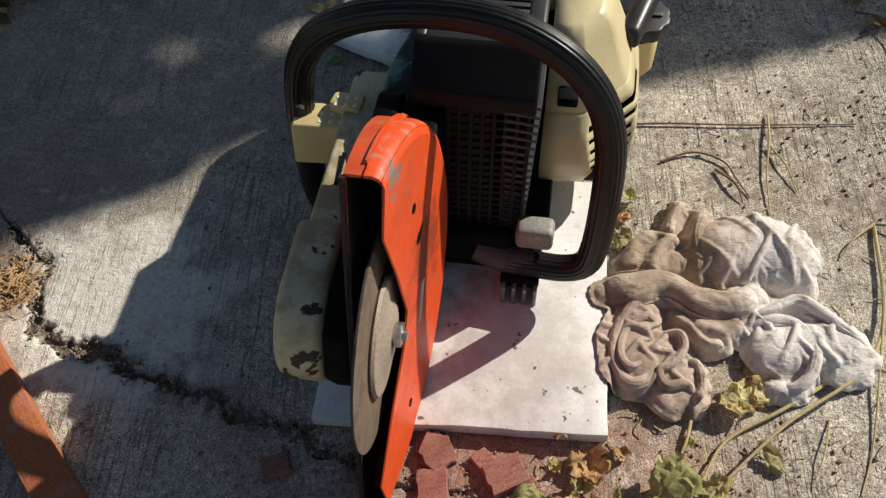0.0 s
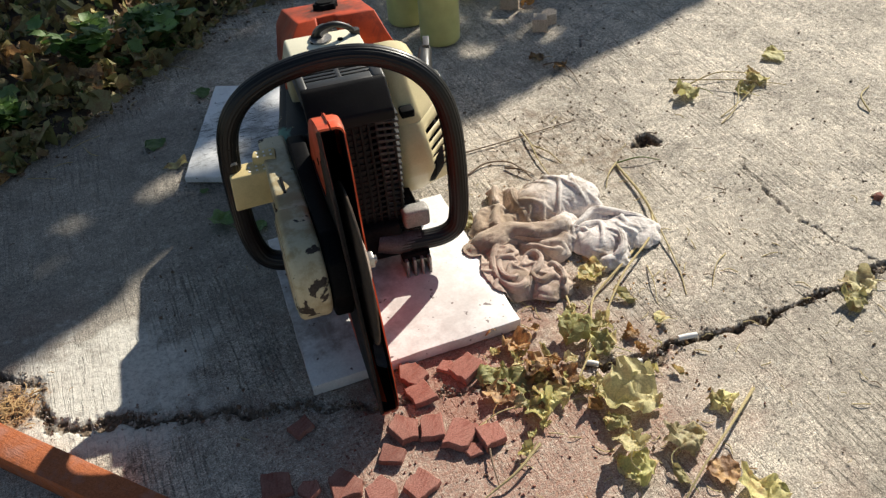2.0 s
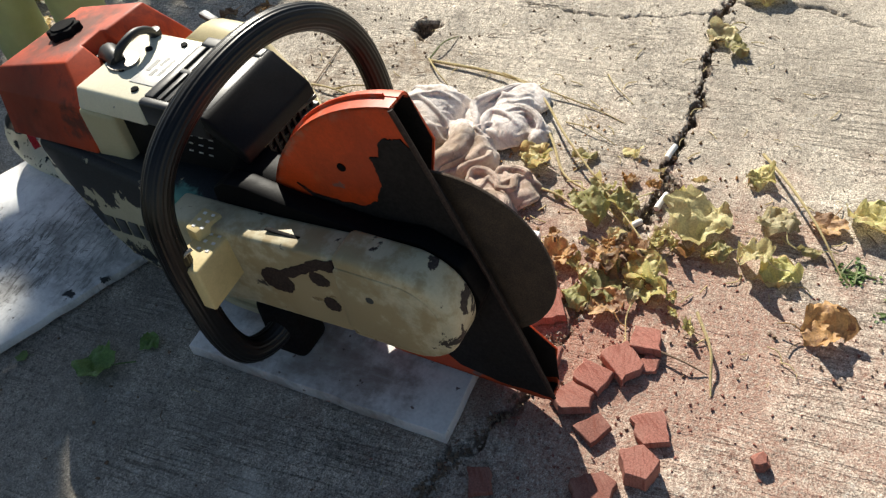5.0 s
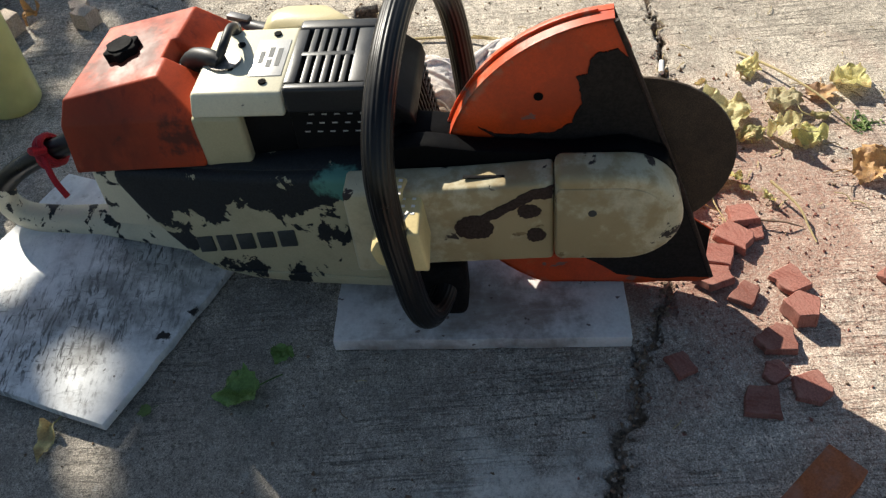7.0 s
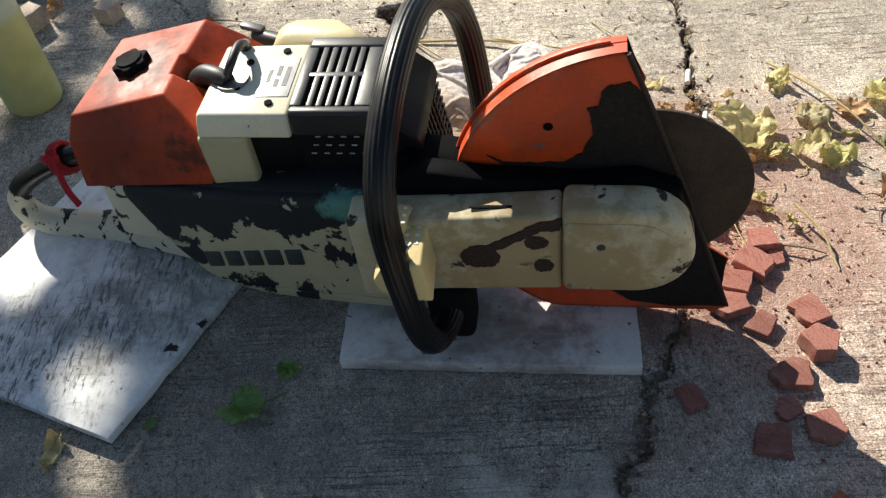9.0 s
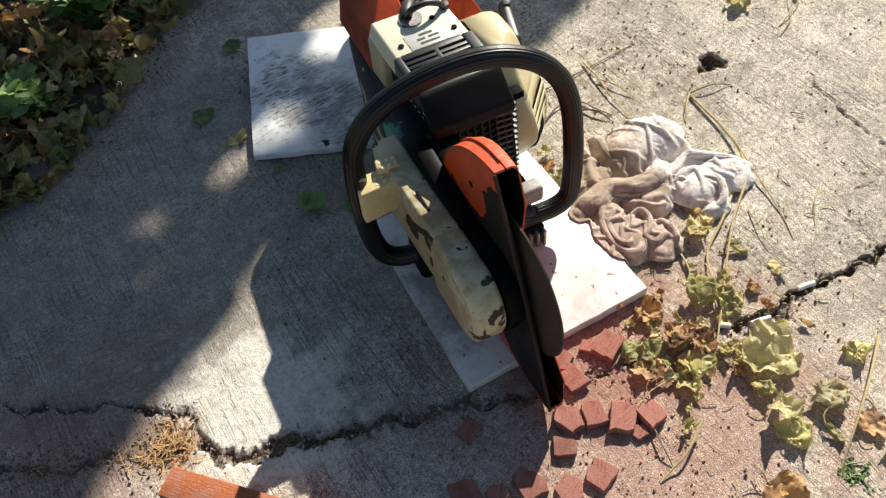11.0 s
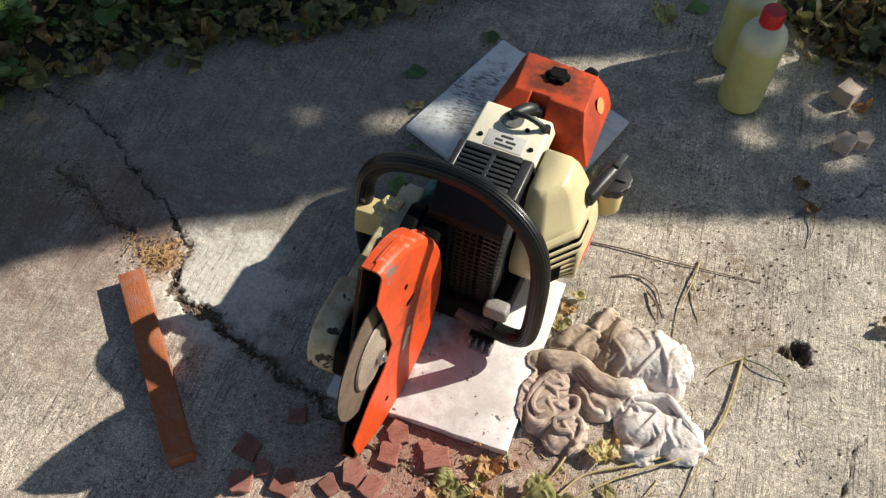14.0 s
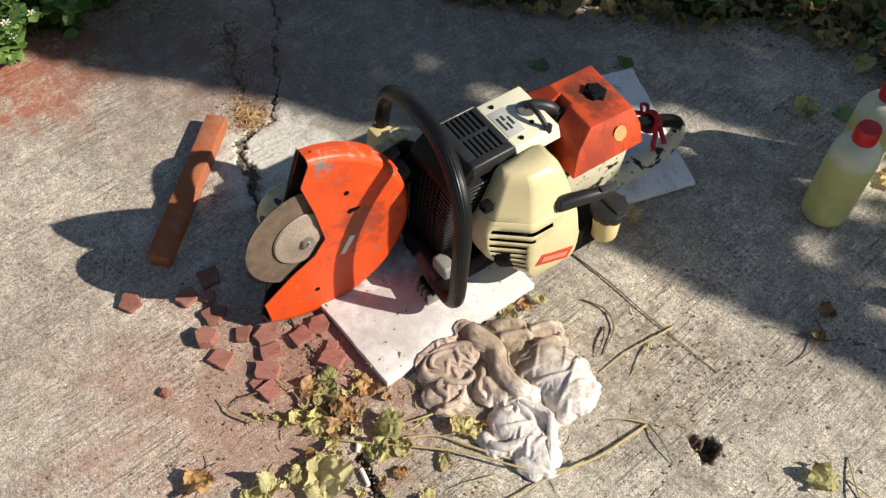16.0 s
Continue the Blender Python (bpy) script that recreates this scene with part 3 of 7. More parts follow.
def tube(bm, points, radius, k=10, steps=6, ribs=0, deep=0.0, ends=True, flat=1.0):
    """A tube along a smooth line; radius is a number or a function of 0..1; ribs runs grooves along it."""
    line = glide(points, steps) if steps > 1 else [Vector(q) for q in points]
    rings, side = [], None
    for i, q in enumerate(line):
        way = (line[min(i + 1, len(line) - 1)] - line[max(i - 1, 0)]).normalized()
        if side is None:
            side = way.orthogonal().normalized()
        side = (side - way * side.dot(way)).normalized()
        up = way.cross(side)
        r = radius(i / (len(line) - 1)) if callable(radius) else radius
        ring = []
        for j in range(k):
            a = math.tau * j / k
            rr = r * (1 - (deep if ribs and (j * ribs * 2 // k) % 2 else 0))
            ring.append(bm.verts.new(q + rr * (math.cos(a) * side + math.sin(a) * up * flat)))
        rings.append(ring)
    for a, b in zip(rings, rings[1:]):
        for j in range(k):
            bm.faces.new((a[j], a[(j + 1) % k], b[(j + 1) % k], b[j]))
    if ends:
        bm.faces.new(rings[0][::-1]), bm.faces.new(rings[-1])


def value_noise(x, y, scale, seed):
    """Smooth noise between 0 and 1 over numpy arrays."""
    rng = np.random.RandomState(seed)
    g = rng.rand(257, 257)
    u, v = x * scale + 1000.5, y * scale + 1000.5
    i, j = np.floor(u).astype(int), np.floor(v).astype(int)
    fu, fv = u - i, v - j
    fu, fv = fu * fu * (3 - 2 * fu), fv * fv * (3 - 2 * fv)
    i0, j0, i1, j1 = i % 257, j % 257, (i + 1) % 257, (j + 1) % 257
    return (g[i0, j0] * (1 - fu) + g[i1, j0] * fu) * (1 - fv) + (g[i0, j1] * (1 - fu) + g[i1, j1] * fu) * fv


def line_distance(x, y, pts):
    """Distance to a line of points, and how far along it, over numpy arrays."""
    best, along = np.full(x.shape, 9.0), np.zeros(x.shape)
    total = 0.0
    for (ax, ay), (bx, by) in zip(pts, pts[1:]):
        dx, dy = bx - ax, by - ay
        ln = math.hypot(dx, dy)
        t = np.clip(((x - ax) * dx + (y - ay) * dy) / (ln * ln), 0, 1)
        d = np.hypot(x - ax - t * dx, y - ay - t * dy)
        near = d < best
        best, along = np.where(near, d, best), np.where(near, total + t * ln, along)
        total += ln
    return best, along


def sheet(name, xs, ys, z, material):
    """A grid mesh over the coordinates xs and ys with heights z[i, j]."""
    nx, ny = len(xs), len(ys)
    X, Y = np.meshgrid(xs, ys, indexing="ij")
    co = np.stack([X, Y, z], -1).reshape(-1, 3).astype(np.float32)
    idx = np.arange(nx * ny).reshape(nx, ny)
    quads = np.stack([idx[:-1, :-1], idx[1:, :-1], idx[1:, 1:], idx[:-1, 1:]], -1).reshape(-1, 4)
    me = bpy.data.meshes.new(name)
    me.vertices.add(len(co)), me.loops.add(quads.size), me.polygons.add(len(quads))
    me.vertices.foreach_set("co", co.ravel())
    me.loops.foreach_set("vertex_index", quads.ravel().astype(np.int32))
    me.polygons.foreach_set("loop_start", np.arange(0, quads.size, 4, dtype=np.int32))
    me.update(calc_edges=True)
    me.materials.append(material)
    me.shade_smooth()
    return me


# ---- ground ----
# cracks as lines on the slab
CRACK_FAR = [(-1.30, 0.93), (-1.05, 0.80), (-0.895, 0.738), (-0.809, 0.721), (-0.718, 0.681), (-0.676, 0.627), (-0.609, 0.591), (-0.546, 0.550), (-0.506, 0.516), (-0.475, 0.487)]
CRACK_FRONT = [(-0.475, 0.487), (-0.472, 0.437), (-0.460, 0.392), (-0.406, 0.371), (-0.366, 0.375), (-0.338, 0.350), (-0.289, 0.335), (-0.240, 0.318), (-0.200, 0.296), (-0.171, 0.294), (-0.130, 0.272), (-0.05, 0.238), (0.06, 0.216), (0.16, 0.196), (0.222, 0.181)]
CRACK_SIDE = [(0.222, 0.181), (0.273, 0.163), (0.315, 0.150), (0.345, 0.168), (0.416, 0.159), (0.489, 0.154), (0.562, 0.155), (0.640, 0.152), (0.699, 0.158), (0.732, 0.155), (0.853, 0.120), (0.976, 0.152), (1.076, 0.204), (1.207, 0.222), (1.393, 0.287), (1.7, 0.37)]
CRACK_FINE = [(0.703, 0.482), (0.668, 0.381), (0.682, 0.270), (0.709, 0.165)]
CRACK_BRANCH = [(0.841, 0.118), (0.867, 0.045), (0.900, -0.008), (0.96, -0.12)]
CRACK_TWIG = [(0.748, 0.140), (0.755, 0.054), (0.735, -0.022), (0.706, -0.062)]
CRACK_HAIR = [(0.825, 1.100), (0.696, 1.028), (0.617, 0.949), (0.50, 0.86)]
CRACK_SPUR = [(-0.512, 0.485), (-0.557, 0.465), (-0.587, 0.480), (-0.622, 0.500), (-0.662, 0.515), (-0.702, 0.535), (-0.737, 0.555), (-0.800, 0.575)]
CRACKS = [(0.0030, 0.009, CRACK_FAR), (0.0060, 0.0050, CRACK_FRONT), (0.0068, 0.016, CRACK_SIDE), (0.0022, 0.006, CRACK_FINE), (0.0030, 0.008, CRACK_BRANCH), (0.0024, 0.006, CRACK_TWIG), (0.0016, 0.004, CRACK_HAIR), (0.0030, 0.005, CRACK_SPUR), (0.0085, 0.009, CRACK_FRONT[1:7])]  # half width, depth, line


def stretch(lo, hi, step, far):
    """Even steps from lo to hi, then ever longer ones out to far on both sides."""
    inner = list(np.arange(lo, hi + step / 2, step))
    out, d = [], step
    while not out or out[-1] < far:
        d *= 1.35
        out.append((out[-1] if out else 0.0) + d)
    return np.array([lo - q for q in out[::-1]] + inner + [hi + q for q in out])


def ground_height(X, Y):
    jx = X + 0.017 * (value_noise(X, Y, 38, 1) - 0.5) + 0.010 * (value_noise(X, Y, 120, 2) - 0.5)
    jy = Y + 0.017 * (value_noise(X, Y, 38, 3) - 0.5) + 0.010 * (value_noise(X, Y, 120, 4) - 0.5)
    z = 0.0010 * (value_noise(X, Y, 9, 5) - 0.5) + 0.0007 * (value_noise(X, Y, 150, 6) - 0.5)
    for k, (wide, deep, pts) in enumerate(CRACKS):
        d, s = line_distance(jx, jy, pts)
        w = wide * (0.10 + 0.95 * value_noise(s, s * 0, 26, 20 + k) + 1.6 * value_noise(X, Y, 70, 30 + k) ** 3)
        f = np.clip((w + 0.0008 - d) / 0.0016, 0, 1)
        floor = deep * (0.55 + 0.9 * value_noise(X, Y, 60, 40 + k) ** 1.5)
        z = np.minimum(z, -floor * f + (1 - f) * z)
        # crumbled edges beside it
        f = np.clip((wide * 3.2 * value_noise(X, Y, 48, 50 + k) ** 2 - d) / 0.003, 0, 1)
        z = np.minimum(z, z - 0.0028 * f * (0.3 + value_noise(X, Y, 230, 60 + k)))
    # the round hole in the slab
    a = np.arctan2(jy - 0.612, jx - 0.586)
    d = np.hypot((jx - 0.586) / 1.12, jy - 0.612) * (1 + 0.12 * np.sin(3 * a + 1))
    f = np.clip((0.0225 - d) / 0.005, 0, 1)
    z = np.where(f > 0, np.minimum(z, -0.015 * f - 0.016 * value_noise(X, Y, 130, 9) * f), z)
    # broken, spalled edge of the slab
    f = np.clip(1 - np.hypot(X + 0.515, Y - 0.45) / 0.05, 0, 1)
    z -= f * 0.008 * (0.4 + value_noise(X, Y, 140, 11))
    return z


gx, gy = stretch(-1.05, 1.30, 0.0027, 60), stretch(-0.30, 1.25, 0.0034, 60)
gy = np.unique(np.concatenate([gy, np.arange(0.105, 0.30, 0.0017)]))
GX, GY = np.meshgrid(gx, gy, indexing="ij")
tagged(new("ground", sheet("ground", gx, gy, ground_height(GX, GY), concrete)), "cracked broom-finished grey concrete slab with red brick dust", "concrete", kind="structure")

# planting bed along the far edge of the slab
EDGE = [(-3.0, -0.55), (-1.35, 0.10), (-1.05, 0.33), (-1.03, 0.55), (-0.96, 0.80), (-0.70, 0.985), (-0.42, 1.15), (-0.15, 1.39), (0.06, 1.58), (0.30, 1.68), (0.42, 1.60), (0.51, 1.44), (0.62, 1.365), (0.85, 1.36), (1.3, 1.60), (3.0, 2.3)]


def edge_y(x):
    return np.interp(x, [p[0] for p in EDGE], [p[1] for p in EDGE])


bx, by = np.arange(-3.0, 3.0, 0.022), np.arange(-0.6, 4.2, 0.022)
BX, BY = np.meshgrid(bx, by, indexing="ij")
past = (BY - edge_y(BX)) + 0.10 * (value_noise(BX, BY, 9, 31) - 0.5)
bz = -0.03 + np.clip((past + 0.02) / 0.05, 0, 1) * 0.036 + np.clip(past / 0.5, 0, 1) * (0.02 + 0.035 * value_noise(BX, BY, 7, 33)) + np.clip(past / 0.1, 0, 1) * 0.012 * value_noise(BX, BY, 40, 34)
rim = np.minimum(np.minimum(BX + 3.0, 3.0 - BX), np.minimum(4.2 - BY, 9.0)) - 0.9 * value_noise(BX, BY, 1.6, 35) - 0.25 * value_noise(BX, BY, 7, 36)
bz = np.where(past > 0.2, np.minimum(bz, np.maximum(rim * 0.4, -0.05)), bz)
tagged(new("planting_bed", sheet("planting_bed", bx, by, bz, soil_dark)), "dark soil of an overgrown bed edging the slab", "soil", kind="structure")


def bed_height(x, y):
    p = y - float(edge_y(x))
    return 0.006 + min(max(p / 0.5, 0), 1) * 0.04 if p > 0.03 else 0.0

# ---- the cut-off saw ----
# x to its right, y to its back, z up from the ground
saw = thing("cut_off_saw", "old petrol cut-off saw, orange and flaking cream, resting on marble tiles", "power saw", at=pose(0.030, 0.550, 0, 0, 0, -5.7))


def taper(bm):
    """The casing draws in towards the back."""
    for v in bm.verts:
        v.co.x += 0.16 * max(0.0, v.co.y) * min(1.0, max(0.0, (-0.035 - v.co.x) / 0.05))
    return bm


def build_body():
    bm = bmesh.new()
    hull8(bm, [(-0.060, -0.050), (0.046, -0.050), (0.060, 0.240), (-0.045, 0.200)], [(-0.085, -0.045), (0.050, -0.045), (0.085, 0.270), (-0.048, 0.240)], [0.028, 0.028, 0.024, 0.030], 0.205, 0.010, 3)
    part("crankcase", bm, black_metal, saw, "black oily crankcase")
    bm = bmesh.new()
    side = [(-0.050, 0.062), (0.005, 0.061), (0.095, 0.050), (0.155, 0.047), (0.200, 0.054), (0.228, 0.070), (0.254, 0.109), (0.275, 0.148), (0.290, 0.185), (0.288, 0.202), (0.250, 0.204), (0.190, 0.208), (0.121, 0.213), (0.040, 0.224), (0.000, 0.226), (-0.050, 0.230)]
    prism(bm, side, "x", -0.103, -0.035, 0.009, 3)
    prism(bm, [(y * 0.97 + 0.004, z * 0.9 + 0.02) for y, z in side], "x", -0.030, 0.020)
    casing = part("side_casing", taper(bm), casing_paint, saw, "side casing with black paint flaking off cream")
    bm = bmesh.new()  # long rib under the emblem
    prism(bm, [(-0.05, 0.078), (0.0, 0.077), (0.19, 0.060), (0.19, 0.064), (0.0, 0.081), (-0.05, 0.082)], "x", -0.105, -0.100, 0.001)
    part("rib", taper(bm), casing_paint, casing)
    # raised emblem of five plain bars
    for k in range(5):
        y = 0.216 - k * 0.0258
        z = 0.088 + (0.216 - y) * 0.25
        bm = bmesh.new()
        prism(bm, [(y, z), (y - 0.0205, z + 0.005), (y - 0.0205, z + 0.029), (y, z + 0.024)], "x", -0.1050, -0.1020, 0.0012)
        part("emblem_bar", taper(bm), ink, casing)
    bm = bmesh.new()
    prism(bm, [(0.262, 0.205), (0.205, 0.212), (0.120, 0.216), (0.060, 0.225), (-0.02, 0.229), (-0.02, 0.195), (0.262, 0.185)], "x", -0.092, -0.045, 0.008)
    part("upper_rail", taper(bm), casing_paint, saw)
    for y in (-0.02, 0.06, 0.15):
        bm = bmesh.new()
        lathe(bm, [(0.0, 0.0), (0.012, 0.0), (0.014, 0.004), (0.012, 0.02), (0.0, 0.02)], 16, pose(-0.035, y, 0.012))
        part("rubber_foot", bm, rubber, saw)


def build_belt_cover():
    bm = bmesh.new()
    prism(bm, [(0.020, 0.231), (-0.090, 0.235), (-0.184, 0.243), (-0.184, 0.137), (-0.060, 0.130), (0.000, 0.118), (0.020, 0.118)], "x", -0.1275, -0.090, 0.005, 3)
    arm = part("belt_arm", bm, belt_paint, saw, "cream belt arm with flaked paint")
    cap = circle(-0.250, 0.197, 0.056, 20, 90, 270) + [(-0.1845, 0.141), (-0.1845, 0.253)]
    bm = bmesh.new()
    prism(bm, cap, "x", -0.1335, -0.092, 0.008, 4)
    end = part("belt_cover", bm, belt_paint, saw, "rounded cream belt cover, scratched")
    bm = bmesh.new()
    prism(bm, circle(-0.248, 0.197, 0.044, 18, 90, 270) + [(-0.190, 0.153), (-0.186, 0.158), (-0.186, 0.236), (-0.190, 0.241)], "x", -0.1350, -0.130, 0.002, 2)
    part("boss", bm, belt_paint, end)
    # dark of the bolt hole put in as a thin disc
    bm = bmesh.new()
    lathe(bm, [(0.0, 0.0), (0.0042, 0.0), (0.0042, 0.0006), (0.0, 0.0006)], 14, pose(-0.1348, -0.220, 0.210, 0, -90, 0))
    part("bolt_hole", bm, ink, end)
    for cy, cz, ry, rz in ((-0.106, 0.184, 0.020, 0.0165), (-0.1605, 0.2065, 0.012, 0.0092), (-0.167, 0.1735, 0.010, 0.0095)):
        bm = bmesh.new()
        prism(bm, ragged([(cy + ry * math.cos(a), cz + rz * math.sin(a) * (1 + 0.10 * math.sin(3 * a + cy * 90))) for a in np.linspace(0, math.tau, 17)[:-1]], 0.0009, 3, 3), "x", -0.1281, -0.1271)
        part("slot", bm, primer, arm)
    bm = bmesh.new()
    prism(bm, ragged([(-0.100, 0.190), (-0.118, 0.205), (-0.140, 0.219), (-0.162, 0.234), (-0.1830, 0.241), (-0.1830, 0.224), (-0.165, 0.222), (-0.145, 0.209), (-0.124, 0.195)], 0.0010, 5, 6), "x", -0.1284, -0.1271)
    part("scuff_plate", bm, primer, arm)
    # clip on the top face
    bm = bmesh.new()
    box(bm, -0.1145, -0.1105, -0.138, -0.098, 0.2375, 0.2392, 0.0006)
    part("clip", bm, black_metal, arm)
    bm = bmesh.new()
    prism(bm, [(-0.020, 0.118), (-0.020, 0.246), (-0.036, 0.258), (-0.062, 0.260), (-0.110, 0.252), (-0.200, 0.246), (-0.252, 0.252), (-0.292, 0.236), (-0.308, 0.194), (-0.292, 0.152), (-0.252, 0.136), (-0.100, 0.122)], "x", -0.0910, -0.0675, 0.004)
    part("cutting_arm", bm, oily_black, saw, "black cast cutting arm")
    bm = bmesh.new()
    prism(bm, [(-0.02, 0.248), (-0.040, 0.258), (-0.10, 0.250), (-0.19, 0.240), (-0.19, 0.225), (-0.02, 0.225)], "x", -0.066, -0.028, 0.006)
    part("arm_bracket", bm, oily_black, saw)


GC = (-0.262, 0.193)  # wheel axis (y, z)
GR = 0.188


def lean(bm):
    """The guard widens towards its back and leans a little."""
    for v in bm.verts:
        f = (v.co.x + 0.0640) / 0.0325
        left = -0.0655 - 0.015 * (v.co.z - 0.2)
        right = -0.0355 + 0.09 * (v.co.y + 0.26) - 0.03 * (v.co.z - 0.2)
        v.co.x = left + (right - left) * f
    return bm


def build_guard():
    back = [(GC[0] + GR * math.cos(radians(a)), GC[1] + GR * math.sin(radians(a))) for a in np.linspace(82, -121, 52)]
    front_r = [(-0.357, 0.090), (-0.300, 0.134), (-0.256, 0.160), (-0.232, 0.192), (-0.240, 0.257), (-0.255, 0.330)]
    low = [(y, max(z, 0.027)) for y, z in back]
    front_l = [(-0.322, 0.145), (-0.284, 0.254), (-0.254, 0.334)]
    bm = bmesh.new()
    plate = [(GC[0] + (y - GC[0]) * (1 - 0.0115 / GR), GC[1] + (z - GC[1]) * (1 - 0.0115 / GR)) for y, z in back]
    prism(bm, plate + front_r, "x", -0.0335, -0.0315)
    prism(bm, low + front_l, "x", -0.0640, -0.0620)
    # rim in two halves with a seam, each with a rolled edge
    for x0, x1 in ((-0.0640, -0.0500), (-0.0480, -0.0315)):
        arc = low if x0 < -0.06 else back
        if x0 < -0.06:
            profile = [(x0, -0.0025), (x1, -0.0025), (x1, 0.0003), (x0, 0.0003)]
        else:
            profile = [(-0.0480, -0.0025), (-0.0480, 0.0003), (-0.0410, 0.0003), (-0.0365, -0.0015), (-0.0335, -0.0045), (-0.0315, -0.0115), (-0.0335, -0.0115), (-0.0355, -0.0060), (-0.0410, -0.0025)]
        rings = [[bm.verts.new((x, GC[0] + (y - GC[0]) * (1 + d / GR), GC[1] + (z - GC[1]) * (1 + d / GR))) for x, d in profile] for y, z in arc]
        k = len(profile)
        for a, b in zip(rings, rings[1:]):
            for i in range(k):
                bm.faces.new((a[i], a[(i + 1) % k], b[(i + 1) % k], b[i]))
        bm.faces.new(rings[0][::-1]), bm.faces.new(rings[-1])
    shell = part("wheel_guard", lean(bm), guard_paint, saw, "scuffed bright orange sheet-metal wheel guard")
    # flange along the seam
    bm = bmesh.new()
    edges = [[bm.verts.new((x, GC[0] + (y - GC[0]) * k, GC[1] + (z - GC[1]) * k)) for x, k in ((-0.0500, 0.985), (-0.0484, 0.985), (-0.0484, 1.020), (-0.0500, 1.020))] for y, z in back[1:42]]
    for a, b in zip(edges, edges[1:]):
        for i in range(4):
            bm.faces.new((a[i], a[(i + 1) % 4], b[(i + 1) % 4], b[i]))
    bm.faces.new(edges[0][::-1]), bm.faces.new(edges[-1])
    part("seam_flange", lean(bm), guard_paint, shell)
    bm = bmesh.new()
    tube(bm, [(-0.0650, -0.2370, 0.3780), (-0.0650, -0.2560, 0.3300), (-0.0650, -0.2860, 0.2500), (-0.0650, -0.3240, 0.1430), (-0.0650, -0.3600, 0.0360)], 0.0026, 8, 3)
    part("front_edge", lean(bm), primer, shell)
    # black inner lining
    bm = bmesh.new()
    inner = [(GC[0] + (y - GC[0]) * 0.978, GC[1] + (z - GC[1]) * 0.978) for y, z in back]
    prism(bm, [(y, max(z, 0.030)) for y, z in inner] + [(y + 0.002, z) for y, z in front_l], "x", -0.0619, -0.0612)
    prism(bm, inner + [(y + 0.002, z) for y, z in front_r], "x", -0.0343, -0.0336)
    for (ya, za), (yb, zb) in zip(inner, inner[1:]):
        q = [bm.verts.new(c) for c in ((-0.0615, ya, max(za, 0.030)), (-0.0615, yb, max(zb, 0.030)), (-0.0340, yb, zb), (-0.0340, ya, za))]
        bm.faces.new(q)
    part("guard_lining", lean(bm), soot, shell, "sooty black inside of the guard")
    bm = bmesh.new()
    prism(bm, ragged([(-0.2170, 0.338), (-0.2230, 0.3445), (-0.2310, 0.3450), (-0.2400, 0.3480), (-0.2540, 0.3340), (-0.288, 0.252), (-0.326, 0.143), (-0.361, 0.036), (-0.300, 0.0335), (-0.255, 0.042), (-0.215, 0.075), (-0.190, 0.200), (-0.112, 0.262), (-0.127, 0.2530), (-0.160, 0.2520), (-0.185, 0.2535), (-0.2010, 0.2645), (-0.2050, 0.2760), (-0.2110, 0.2890), (-0.2080, 0.3040), (-0.2045, 0.3185), (-0.2150, 0.3215)], 0.0010, 8), "x", -0.0654, -0.0606)
    part("guard_plate", lean(bm), soot, shell)
    # bolt holes are thin black discs that carry the dark of a hole
    for y, z, x, way in ((-0.185, 0.279, -0.0314, 90), (-0.263, 0.071, -0.0314, 90), (-0.170, 0.297, -0.0642, -90)):
        bm = bmesh.new()
        lathe(bm, [(0.0, 0.0), (0.0046, 0.0), (0.0046, 0.0007), (0.0, 0.0007)], 14, pose(x, y, z, 0, way, 0))
        part("bolt_hole", lean(bm), oily_black, shell)
    bm = bmesh.new()
    prism(bm, [(-0.212, 0.137), (-0.203, 0.135), (-0.181, 0.170), (-0.190, 0.174)], "x", -0.0316, -0.0308)
    part("label", lean(bm), plate_metal, shell, "worn silvery sticker")
    # the worn cutting disc
    bm = bmesh.new()
    lathe(bm, [(0.010, -0.0021), (0.097, -0.0021), (0.102, -0.0012), (0.1025, 0.0012), (0.097, 0.0021), (0.010, 0.0021)], 64, pose(-0.052, GC[0], 0.202, 0, 90, 0))
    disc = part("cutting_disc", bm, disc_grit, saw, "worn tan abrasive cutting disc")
    bm = bmesh.new()
    lathe(bm, [(0.006, 0.0), (0.054, 0.0), (0.056, 0.0025), (0.054, 0.0052), (0.046, 0.0064), (0.030, 0.0066), (0.024, 0.0105), (0.006, 0.011)], 40, pose(-0.0500, GC[0], 0.202, 0, 90, 0))
    flange = part("flange", bm, flange_metal, disc, "dusty clamping flange")
    bm = bmesh.new()
    prism(bm, circle(GC[0], 0.202, 0.0115, 6, 15, 375), "x", -0.0395, -0.0315, 0.001)
    lathe(bm, [(0.0, 0.0), (0.005, 0.0), (0.005, 0.004), (0.0, 0.004)], 12, pose(-0.0315, GC[0], 0.202, 0, 90, 0))
    part("nut", bm, steel, flange)
    bm = bmesh.new()
    lathe(bm, [(0.0, 0.0), (0.030, 0.0), (0.030, 0.012), (0.0, 0.012)], 24, pose(-0.0665, GC[0], 0.202, 0, 90, 0))
    part("bearing", bm, black_metal, saw)


